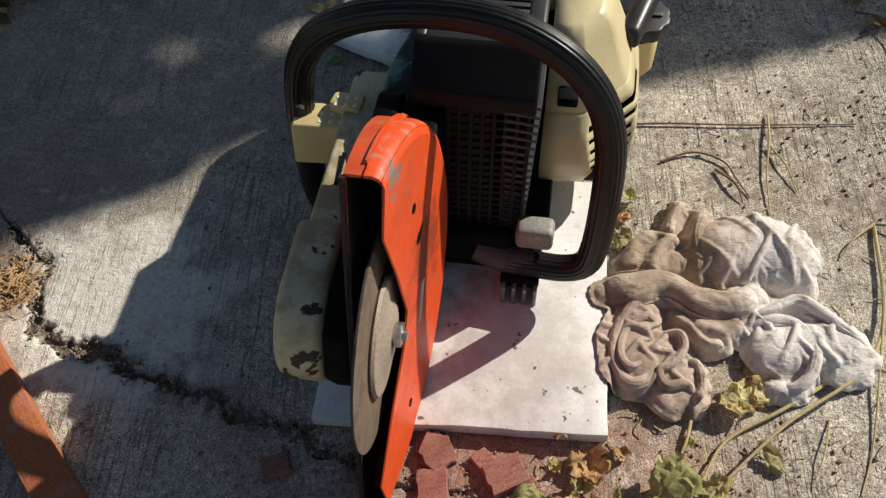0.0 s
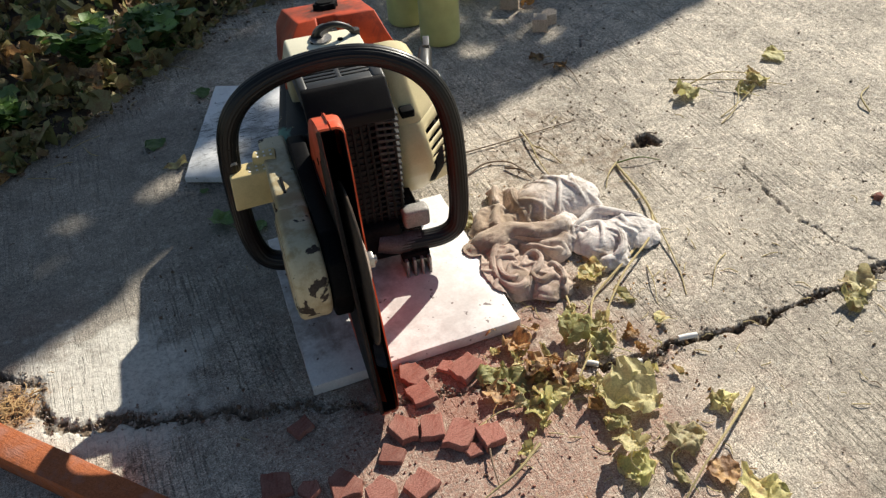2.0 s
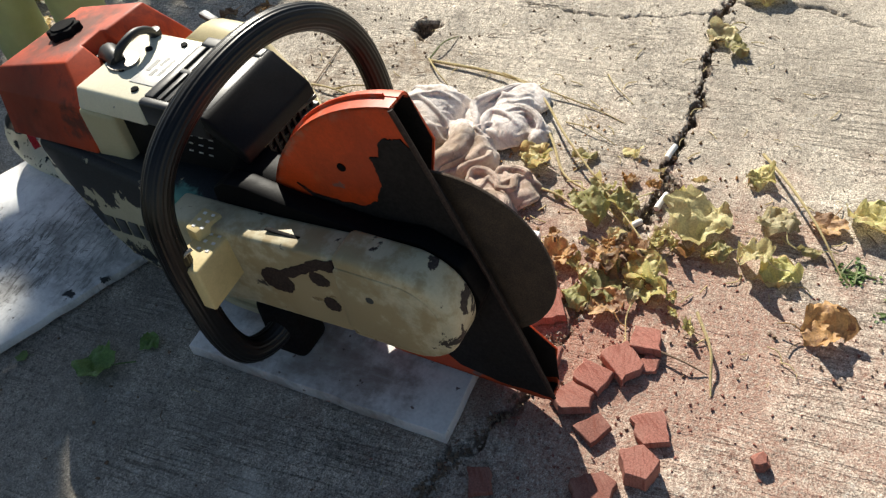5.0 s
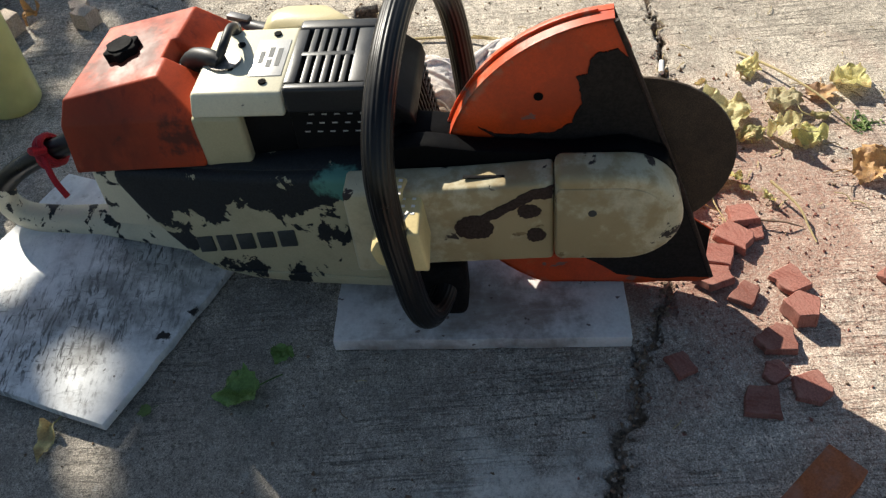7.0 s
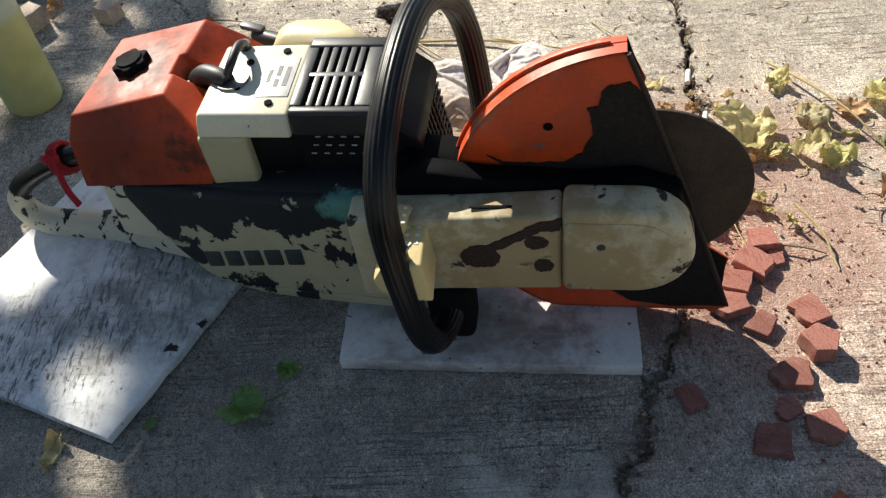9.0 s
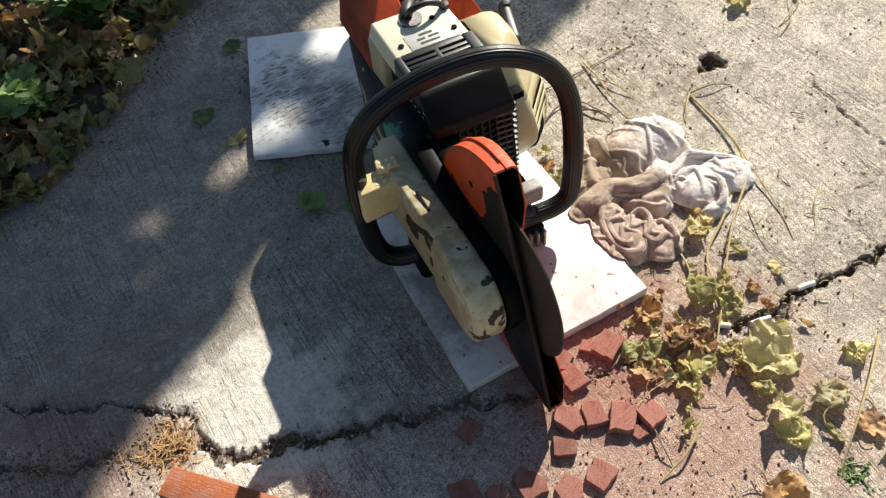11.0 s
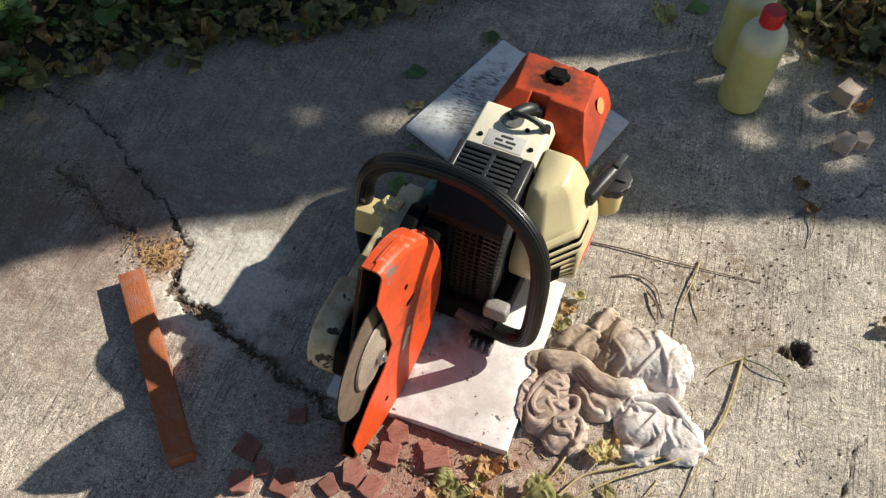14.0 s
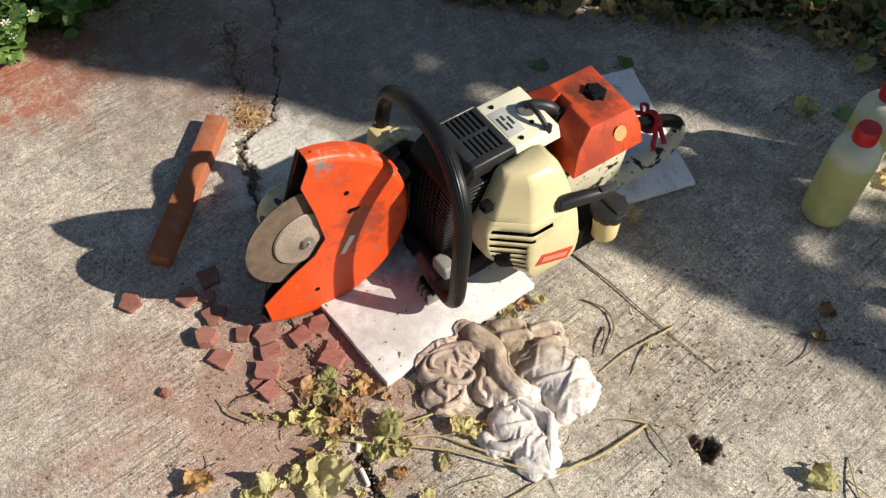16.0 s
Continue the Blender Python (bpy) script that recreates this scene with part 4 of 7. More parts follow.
def build_shroud():
    bm = bmesh.new()
    prism(bm, [(0.078, 0.288), (0.000, 0.288), (-0.040, 0.266), (-0.056, 0.185), (-0.062, 0.075), (-0.050, 0.040), (0.060, 0.050), (0.078, 0.110)], "x", -0.050, 0.020, 0.004, 2)
    box(bm, 0.018, 0.046, 0.030, 0.077, 0.060, 0.286, 0.003)
    box(bm, -0.047, 0.048, 0.076, 0.135, 0.200, 0.271, 0.003)
    shroud = part("cylinder_shroud", bm, black_shroud, saw, "glossy black cylinder shroud")
    # top grille: a frame and bars over the void
    bm = bmesh.new()
    box(bm, -0.0590, -0.047, -0.007, 0.0765, 0.276, 0.3065, 0.004, 3)
    box(bm, 0.043, 0.0610, -0.007, 0.0765, 0.276, 0.3065, 0.004, 3)
    box(bm, -0.0475, 0.0435, -0.007, 0.0125, 0.278, 0.3061, 0.002, 2)
    box(bm, -0.0475, 0.0435, 0.0645, 0.0765, 0.284, 0.3061, 0.002, 2)
    box(bm, -0.0035, 0.0035, 0.0, 0.070, 0.294, 0.3058, 0.001)
    grille = part("top_grille", bm, grille_black, saw, "slotted black top grille")
    bm = bmesh.new()
    prism(bm, [(-0.002, 0.3063), (-0.010, 0.3045), (-0.047, 0.2735), (-0.0505, 0.258), (-0.044, 0.258), (-0.004, 0.290)], "x", -0.0590, 0.0605, 0.004, 3)
    part("apron", bm, black_shroud, grille, "smooth black front of the grille")
    for k in range(5):
        bm = bmesh.new()
        y = 0.0166 + k * 0.0096
        box(bm, -0.0475, 0.0435, y - 0.0010, y + 0.0048, 0.295, 0.3056, 0.0006)
        part("slat", bm, grille_black, grille)
    # cooling fins on the starter side
    for k in range(22):
        z = 0.070 + k * 0.0092
        bm = bmesh.new()
        y0 = float(np.interp(z, [0.07, 0.185, 0.262, 0.30], [-0.062, -0.058, -0.046, -0.004]))
        x1 = 0.0550 + 0.050 * (z - 0.07)
        hull8(bm, [(0.0300, y0), (x1, y0), (x1, 0.062), (0.0300, 0.062)], [(0.0300, y0), (x1, y0), (x1, 0.062), (0.0300, 0.062)], [z, z - 0.004, z - 0.004, z], [z + 0.0046, z + 0.0006, z + 0.0006, z + 0.0046], 0.0008, 1)
        part("fin", bm, grille_black, shroud)
    for k in range(20):  # slats across the front
        z = 0.076 + k * 0.0092
        y0 = float(np.interp(z, [0.075, 0.185, 0.266], [-0.062, -0.056, -0.040]))
        bm = bmesh.new()
        box(bm, -0.048, 0.0545, y0 - 0.0016, y0 + 0.002, z, z + 0.0044, 0.0006, 1)
        part("fin", bm, black_shroud, shroud)
    bm = bmesh.new()  # uprights that hold the fins
    box(bm, 0.0458, 0.0610, 0.057, 0.078, 0.066, 0.292, 0.002)
    box(bm, 0.0458, 0.0575, -0.014, -0.005, 0.066, 0.285, 0.001)
    part("fin_frame", bm, black_shroud, shroud)
    for k in range(10):  # uprights between the slats
        x = -0.0470 + k * 0.0110
        bm = bmesh.new()
        prism(bm, [(-0.0645, 0.074), (-0.0605, 0.074), (-0.0545, 0.185), (-0.0415, 0.258), (-0.0455, 0.260), (-0.0585, 0.185)], "x", x, x + 0.0042, 0.0006, 1)
        part("upright", bm, black_shroud, shroud)
    # rows of bright chips on the belt side, painted-in glints of punched vents
    for row in range(3):
        for col in range(5):
            bm = bmesh.new()
            y = 0.000 + col * 0.013 + row * 0.004
            z = 0.268 - row * 0.011
            box(bm, -0.0508, -0.0490, y, y + 0.0055, z, z + 0.0014, 0.0003)
            part("vent", bm, plate_metal, shroud)
    # fine square-edged bracket behind the guard
    bm = bmesh.new()
    tube(bm, [(-0.045, -0.048, 0.200), (-0.045, -0.046, 0.225), (-0.006, -0.044, 0.226)], 0.0012, 6, 1)
    part("wire_bracket", bm, steel, shroud)
    # lower front: exhaust box and foot
    bm = bmesh.new()
    box(bm, -0.050, 0.046, -0.078, -0.046, 0.040, 0.100, 0.006, 3)
    part("exhaust_box", bm, black_metal, saw, "sooty exhaust box")
    for k in range(4):
        bm = bmesh.new()
        box(bm, 0.040 + 0.0115 * k, 0.0445 + 0.0115 * k, -0.108, -0.070, 0.012, 0.050, 0.0012)
        part("foot_fin", bm, grey_metal, saw)
    bm = bmesh.new()
    box(bm, 0.038, 0.080, -0.100, -0.052, 0.042, 0.056, 0.003)
    part("foot_block", bm, black_metal, saw)
    bm = bmesh.new()
    box(bm, 0.050, 0.090, -0.080, -0.054, 0.086, 0.116, 0.006, 3)
    part("clamp", bm, cast_grey, saw, "grey metal handle clamp")
    bm = bmesh.new()
    box(bm, 0.048, 0.084, -0.046, 0.050, 0.040, 0.095, 0.006)
    part("lower_case", bm, black_metal, saw)


def build_top():
    bm = bmesh.new()
    hull8(bm, [(-0.058, 0.0785), (0.066, 0.0785), (0.066, 0.172), (-0.058, 0.176)], [(-0.053, 0.0785), (0.060, 0.0785), (0.058, 0.170), (-0.052, 0.172)], 0.272, 0.2985, 0.004, 3)
    cover = part("top_cover", bm, cover_paint, saw, "chipped off-white top cover")
    bm = bmesh.new()
    box(bm, -0.0595, -0.030, 0.126, 0.1775, 0.185, 0.2735, 0.005, 3)
    part("side_flap", bm, flap_paint, cover, "dull cream side flap")
    bm = bmesh.new()
    box(bm, -0.026, 0.036, 0.084, 0.118, 0.2980, 0.2994, 0.0004)
    plate = part("name_plate", bm, plate_metal, cover, "worn metal name plate with dark print")
    for y, widths in ((0.0895, (0.030,)), (0.0985, (0.012, 0.016)), (0.1075, (0.020,))):
        x = 0.005 - (sum(widths) + 0.005 * (len(widths) - 1)) / 2
        for w in widths:
            bm = bmesh.new()
            box(bm, x, x + w, y, y + 0.0048, 0.2992, 0.2997)
            part("print_bar", bm, ink, plate)
            x += w + 0.005
    for x, y in ((-0.036, 0.101), (0.046, 0.101), (-0.012, 0.140), (0.028, 0.136)):
        bm = bmesh.new()
        lathe(bm, [(0.0, 0.0), (0.0042, 0.0), (0.0040, 0.0022), (0.0, 0.0024)], 12, pose(x, y, 0.2984))
        part("screw", bm, black_metal, cover)
    bm = bmesh.new()
    lathe(bm, [(0.0105, 0.0), (0.0175, 0.0), (0.0175, 0.003), (0.0105, 0.003)], 20, pose(0.000, 0.148, 0.2984))
    part("ring", bm, grey_metal, cover)
    bm = bmesh.new()
    tube(bm, [(0.021, 0.204, 0.270), (0.014, 0.184, 0.294), (0.002, 0.163, 0.302), (-0.005, 0.150, 0.301)], lambda t: 0.0125 - 0.004 * t, 14, 5)
    tube(bm, [(-0.004, 0.152, 0.304), (0.003, 0.145, 0.317), (0.024, 0.143, 0.321), (0.044, 0.145, 0.311), (0.054, 0.149, 0.296)], 0.0046, 10, 5)
    lathe(bm, [(0.0, 0.0), (0.007, 0.0), (0.007, 0.012), (0.0, 0.013)], 12, pose(0.054, 0.149, 0.293))
    part("plug_lead", bm, black_plastic, saw, "black spark plug lead with boot")


def build_tank():
    outlines = [
        [(-0.062, 0.176), (0.004, 0.166), (0.006, 0.204), (0.036, 0.202), (0.040, 0.162), (0.128, 0.150), (0.122, 0.312), (-0.054, 0.328)],
        [(-0.054, 0.172), (0.004, 0.164), (0.006, 0.204), (0.036, 0.202), (0.040, 0.178), (0.110, 0.172), (0.110, 0.310), (-0.046, 0.326)],
        [(-0.022, 0.214), (0.006, 0.211), (0.007, 0.215), (0.035, 0.213), (0.038, 0.208), (0.098, 0.203), (0.090, 0.306), (-0.034, 0.318)],
    ]
    levels = [[0.212, 0.222, 0.224, 0.226, 0.228, 0.240, 0.226, 0.198], [0.270, 0.273, 0.273, 0.274, 0.274, 0.276, 0.262, 0.256], [0.300, 0.303, 0.303, 0.304, 0.304, 0.305, 0.286, 0.282]]
    bm = bmesh.new()
    rings = [[bm.verts.new((*p, z)) for p, z in zip(o, h)] for o, h in zip(outlines, levels)]
    faces = [bm.faces.new(rings[0][::-1]), bm.faces.new(rings[2])]
    faces += [bm.faces.new((a[i], a[(i + 1) % 8], b[(i + 1) % 8], b[i])) for a, b in zip(rings, rings[1:]) for i in range(8)]
    bmesh.ops.recalc_face_normals(bm, faces=faces)
    soften(bm, sharp_edges(bm, faces, 12), 0.006, 4)
    tank = part("fuel_tank", bm, tank_plastic, saw, "faded orange plastic tank with dark scuffs")
    # black block added for the dark inside of the notch
    bm = bmesh.new()
    prism(bm, [(0.0085, 0.240), (0.0335, 0.240), (0.0335, 0.290), (0.0085, 0.290)], "y", 0.188, 0.2015)
    part("recess", bm, black_plastic, tank)
    bm = bmesh.new()
    lathe(bm, [(0.018, 0.0), (0.034, 0.0), (0.031, 0.0045), (0.026, 0.0055), (0.021, 0.002), (0.018, 0.001)], 32, pose(0.032, 0.267, 0.2860, -9, 0, 0))
    part("filler_collar", bm, tank_plastic, tank)
    star = [((0.0205 if k % 4 < 2 else 0.0165) * math.cos(math.tau * k / 24), (0.0205 if k % 4 < 2 else 0.0165) * math.sin(math.tau * k / 24)) for k in range(24)]
    bm = bmesh.new()
    prism(bm, star, "z", 0.0, 0.015, 0.0016, 2)
    lathe(bm, [(0.0105, 0.0), (0.0145, 0.0), (0.0138, 0.0020), (0.0110, 0.0020)], 20, pose(0, 0, 0.0150))
    bmesh.ops.transform(bm, matrix=pose(0.032, 0.267, 0.2870, -9, 0, 0), verts=bm.verts)
    part("tank_cap", bm, black_metal, tank, "black star-shaped screw cap")
    bm = bmesh.new()
    lathe(bm, [(0.0, 0.0), (0.0135, 0.0), (0.0135, 0.0008), (0.0, 0.0008)], 20, pose(0.1105, 0.262, 0.268, 0, 64, 0))
    part("sticker", bm, sticker, tank)
    bm = bmesh.new()
    hull8(bm, [(-0.055, 0.175), (0.090, 0.165), (0.092, 0.310), (-0.035, 0.330)], [(-0.055, 0.182), (0.110, 0.158), (0.108, 0.300), (-0.034, 0.326)], 0.100, 0.232, 0.006)
    part("filter_housing", bm, handle_paint, saw, "chipped cream filter housing")


def build_starter():
    # a shell of level rows, round below and boxy above; the front corner is slotted
    heights = [0.064, 0.067, 0.074]
    for k in range(8):
        heights += [0.096 + 0.0138 * k, 0.1022 + 0.0138 * k]
    heights += [0.2062, 0.2090, 0.2115, 0.213, 0.2145, 0.226, 0.242, 0.258, 0.272, 0.282, 0.288, 0.2905]
    zs = [0.064, 0.074, 0.10, 0.13, 0.16, 0.19, 0.22, 0.25, 0.275, 0.285, 0.2905]
    fronts = [0.046, 0.032, 0.010, -0.008, -0.016, -0.013, 0.006, 0.020, 0.030, 0.034, 0.042]
    backs = [0.158, 0.160, 0.160, 0.158, 0.151, 0.149, 0.146, 0.140, 0.131, 0.126, 0.116]
    depths = [0.158, 0.161, 0.163, 0.164, 0.164, 0.159, 0.144, 0.132, 0.124, 0.119, 0.110]
    cuts = [0.100, 0.106, 0.112, 0.114, 0.112, 0.106, 0.104, 0.098, 0.094, 0.092, 0.090]  # where the front face turns into the slanted one
    turns = [0.070, 0.062, 0.050, 0.046, 0.046, 0.050, 0.058, 0.064, 0.066, 0.066, 0.066]  # and that one into the side
    rows = []
    bm = bmesh.new()
    for z in heights:
        y0, y1, x1, xa, yb = (float(np.interp(z, zs, q)) for q in (fronts, backs, depths, cuts, turns))
        if abs(z - 0.213) < 0.0005:
            x1, y0 = x1 - 0.0018, y0 + 0.0012
        ax, ay, dx, dy = xa + 0.003, y0 + 0.0025, x1 - 0.0015 - xa - 0.003, yb - 0.004 - y0 - 0.0025
        plan = [(0.067, y0), (0.085, y0 - 0.0005), (xa - 0.005, y0), (ax, ay)] + [(ax + dx * t, ay + dy * t) for t in (0.07, 0.28, 0.5, 0.72, 0.92)]
        plan += [(x1 - 0.0015, yb - 0.004), (x1, yb + 0.004), (x1 + 0.0005, (yb + y1) / 2 - 0.01), (x1, y1 - 0.016), (x1 - 0.005, y1 - 0.005), (x1 - 0.016, y1), (0.067, y1)]
        rows.append([bm.verts.new((x, y, z)) for x, y in plan])
    cols = len(rows[0]) - 1
    for j, (low, high) in enumerate(zip(rows, rows[1:])):
        slot = 5 <= j <= 17 and (j - 3) % 2 == 0
        last = (8, 8, 8, 8, 8, 8, 10, 11)[(j - 3) // 2] if slot else 0
        for i in range(cols):
            if not (slot and 4 <= i < last):
                bm.faces.new((low[i], low[i + 1], high[i + 1], high[i]))
    bm.faces.new(rows[-1]), bm.faces.new(rows[0][::-1])
    case = part("starter_case", bm, starter_paint, saw, "smooth cream starter housing with slots")
    case.modifiers.new("thickness", "SOLIDIFY").thickness = -0.0014
    cy, cz = 0.058, 0.138
    bm = bmesh.new()
    lathe(bm, [(0.0, 0.0), (0.060, 0.0), (0.060, 0.066), (0.045, 0.082), (0.0, 0.084)], 40, pose(0.060, cy, cz, 0, 90, 0))
    part("fan", bm, black_metal, case)
    # clip on the front edge
    bm = bmesh.new()
    box(bm, 0.078, 0.098, -0.006, 0.012, 0.228, 0.240, 0.002)
    box(bm, 0.082, 0.094, -0.008, 0.004, 0.231, 0.237, 0.001)
    part("clip", bm, black_metal, case)
    tilt = pose(0.1620, 0.098, 0.108, -24, 0, 0)
    bm = bmesh.new()
    box(bm, -0.006, 0.0042, -0.042, 0.042, -0.0150, 0.0150, 0.003, 3)
    bmesh.ops.transform(bm, matrix=tilt, verts=bm.verts)
    badge = part("badge", bm, badge_red, case, "small red maker's badge with pale print")
    bm = bmesh.new()
    box(bm, 0.004, 0.0047, -0.031, 0.031, -0.0055, 0.0055)
    bmesh.ops.transform(bm, matrix=tilt, verts=bm.verts)
    part("print_bar", bm, badge_print, badge)
    # pull grip and lever
    bm = bmesh.new()
    hull8(bm, [(0.130, 0.104), (0.156, 0.098), (0.184, 0.186), (0.160, 0.194)], [(0.132, 0.107), (0.154, 0.102), (0.178, 0.188), (0.164, 0.192)], [0.212, 0.212, 0.224, 0.224], [0.236, 0.236, 0.240, 0.240], 0.007, 3)
    box(bm, 0.134, 0.152, 0.118, 0.134, 0.180, 0.214, 0.003)
    grip = part("pull_grip", bm, black_plastic, saw, "black starter pull grip")
    bm = bmesh.new()
    hull8(bm, [(0.164, 0.176), (0.174, 0.173), (0.182, 0.200), (0.172, 0.204)], [(0.164, 0.176), (0.174, 0.173), (0.182, 0.200), (0.172, 0.204)], [0.236, 0.236, 0.238, 0.238], [0.2420, 0.2420, 0.2445, 0.2445], 0.001)
    part("lever", bm, dark_steel, grip)
    # oil neck with screw cap
    bm = bmesh.new()
    lathe(bm, [(0.0, 0.082), (0.017, 0.082), (0.024, 0.094), (0.0245, 0.132), (0.021, 0.146), (0.0, 0.146)], 28, pose(0.166, 0.212, 0))
    neck = part("filler_neck", bm, box_paint, saw, "yellowed filler neck with a black cap")
    cap = [((0.0335 if k % 3 else 0.0315) * math.cos(math.tau * k / 30), (0.0335 if k % 3 else 0.0315) * math.sin(math.tau * k / 30)) for k in range(30)]
    bm = bmesh.new()
    prism(bm, [(0.166 + x, 0.212 + y) for x, y in cap], "z", 0.150, 0.169, 0.003, 2)
    prism(bm, [(0.143, 0.207), (0.189, 0.207), (0.189, 0.217), (0.143, 0.217)], "z", 0.169, 0.172, 0.001)
    part("cap", bm, black_plastic, neck)
    bm = bmesh.new()
    box(bm, 0.085, 0.156, 0.150, 0.222, 0.055, 0.128, 0.008)
    part("oil_tank", bm, black_metal, saw)


def build_handles():
    loop = [(-0.0911, -0.0723, 0.084), (-0.1288, -0.0625, 0.072), (-0.1565, -0.0526, 0.082), (-0.1695, -0.0446, 0.12), (-0.1725, -0.0386, 0.18), (-0.1715, -0.0335, 0.2326), (-0.1635, -0.0299, 0.2821), (-0.1407, -0.0303, 0.3194), (-0.103, -0.0328, 0.3445), (-0.0545, -0.0363, 0.3585), (0.0, -0.0411, 0.3625), (0.0465, -0.0487, 0.3557), (0.0888, -0.0589, 0.3343), (0.1177, -0.0678, 0.2979), (0.1309, -0.0759, 0.2466), (0.1339, -0.0823, 0.17), (0.1319, -0.0843, 0.105), (0.1239, -0.0853, 0.078), (0.1032, -0.0842, 0.066), (0.0723, -0.0817, 0.064), (0.0413, -0.0791, 0.064)]
    bm = bmesh.new()
    tube(bm, loop, 0.0146, 80, 5, 20, 0.045)
    part("front_handle", bm, rubber, saw, "ribbed black rubber loop handle")
    bm = bmesh.new()
    tube(bm, [(0.072, -0.078, 0.064), (0.040, -0.077, 0.064), (0.010, -0.070, 0.070)], 0.0165, 20, 3)
    part("handle_socket", bm, dark_steel, saw, "dark worn steel handle socket")
    bm = bmesh.new()
    hull8(bm, [(-0.178, -0.066), (-0.118, -0.062), (-0.112, -0.022), (-0.178, -0.022)], [(-0.176, -0.060), (-0.122, -0.058), (-0.118, -0.026), (-0.176, -0.026)], 0.176, 0.226, 0.003, 3)
    hull8(bm, [(-0.142, -0.040), (-0.108, -0.050), (-0.104, -0.016), (-0.138, -0.016)], [(-0.142, -0.036), (-0.110, -0.044), (-0.108, -0.020), (-0.138, -0.020)], 0.186, 0.238, 0.003, 2)
    prism(bm, [(-0.034, 0.172), (-0.014, 0.176), (-0.008, 0.196), (-0.016, 0.212), (-0.034, 0.214)], "x", -0.172, -0.126, 0.006)
    holder = part("handle_mount", bm, box_paint, saw, "yellowed plastic handle mount")
    # white chips put in for light that shows through small holes
    for i in range(3):
        for j in range(2):
            for y, x, z in ((-0.053 + 0.010 * j, -0.150 + 0.010 * i, 0.2258), (-0.040 + 0.010 * j, -0.135 + 0.009 * i, 0.2378)):
                bm = bmesh.new()
                box(bm, x, x + 0.0030, y, y + 0.0036, z, z + 0.0008)
                part("rivet", bm, paper_white, holder)
    bm = bmesh.new()
    tube(bm, [(-0.172, -0.043, 0.225), (-0.170, -0.046, 0.239), (-0.163, -0.051, 0.243)], 0.002, 6, 3)
    part("wire", bm, grey_metal, holder)
    bm = bmesh.new()
    box(bm, -0.118, -0.070, -0.090, -0.040, 0.030, 0.112, 0.010, 3)
    part("handle_anchor", bm, black_metal, saw)
    # rear handle: a flat closed loop that slopes down to the tile behind
    line = [(0.300, 0.176), (0.350, 0.172), (0.410, 0.150), (0.470, 0.120), (0.505, 0.092), (0.516, 0.066), (0.504, 0.040), (0.470, 0.028), (0.410, 0.024), (0.340, 0.026), (0.270, 0.030), (0.200, 0.034)]
    bm = bmesh.new()
    tube(bm, [(0.046, y, z) for y, z in line[4:]], lambda t: 0.0135 + 0.014 * t, 16, 4, flat=1.0)
    hull8(bm, [(-0.040, 0.17), (0.072, 0.17), (0.064, 0.42), (0.026, 0.42)], [(-0.062, 0.19), (0.074, 0.20), (0.060, 0.375), (0.020, 0.365)], [0.030, 0.020, 0.016, 0.016], [0.150, 0.150, 0.046, 0.046], 0.010, 3)
    rear = part("rear_handle", bm, handle_paint, saw, "flaked cream rear handle loop")
    bm = bmesh.new()
    tube(bm, [(0.046, y, z) for y, z in line[:6]], 0.0135, 20, 4, 5, 0.06)
    part("grip", bm, rubber, rear)
    bm = bmesh.new()
    prism(bm, [(0.345, 0.150), (0.385, 0.142), (0.380, 0.124), (0.362, 0.118), (0.352, 0.132)], "x", 0.042, 0.050, 0.002)
    part("trigger", bm, black_plastic, rear)
    # red ribbon tied round the grip
    bm = bmesh.new()
    for y, z, turn in ((0.416, 0.148, 0), (0.423, 0.145, 12), (0.430, 0.142, -10)):
        tube(bm, [(0.046 + 0.0165 * math.cos(a), y + 0.3 * 0.0165 * math.sin(a) + 0.004 * math.sin(a + turn), z + 0.0165 * math.sin(a)) for a in np.linspace(0, math.tau * 1.02, 14)], 0.0042, 6, 2)
    tube(bm, [(0.060, 0.420, 0.152), (0.070, 0.414, 0.136), (0.074, 0.410, 0.116), (0.078, 0.412, 0.100)], 0.0048, 6, 4, flat=0.4)
    tube(bm, [(0.060, 0.428, 0.150), (0.072, 0.430, 0.130), (0.078, 0.438, 0.104)], 0.0048, 6, 4, flat=0.4)
    tube(bm, [(0.034, 0.423, 0.152), (0.016, 0.412, 0.150), (0.002, 0.402, 0.136), (-0.004, 0.392, 0.116)], 0.0045, 6, 4, flat=0.5)
    tube(bm, [(0.036, 0.418, 0.158), (0.024, 0.430, 0.164), (0.016, 0.420, 0.168), (0.028, 0.412, 0.162)], 0.0045, 6, 4, flat=0.5)
    part("ribbon", bm, red_cloth, saw, "faded red cloth strip tied in a knot")


build_body(), build_belt_cover(), build_guard(), build_shroud(), build_top(), build_tank(), build_starter(), build_handles()

# ---- tiles, bar, bottles ----


def slab(corners, height, seed, bevel=0.0015, far=None):
    """A flat tile with slightly chipped, wavering edges; far: the height of its raised far edge."""
    rnd, outline = random.Random(seed), []
    for (ax, ay), (bx_, by_) in zip(corners, corners[1:] + corners[:1]):
        for k in range(14):
            t = k / 14
            w = 0.0 if k == 0 else rnd.uniform(-0.0011, 0.0009)
            outline.append((ax + (bx_ - ax) * t + w, ay + (by_ - ay) * t + w))
    bm = bmesh.new()
    prism(bm, outline, "z", 0.0015, height, 0)
    soften(bm, [e for e in bm.edges if abs(e.verts[0].co.z - e.verts[1].co.z) < 1e-6], bevel, 2)
    if far:
        y0, y1 = min(c[1] for c in corners), max(c[1] for c in corners)
        for v in bm.verts:
            v.co.z += (far - height) * (v.co.y - y0) / (y1 - y0)
    return bm


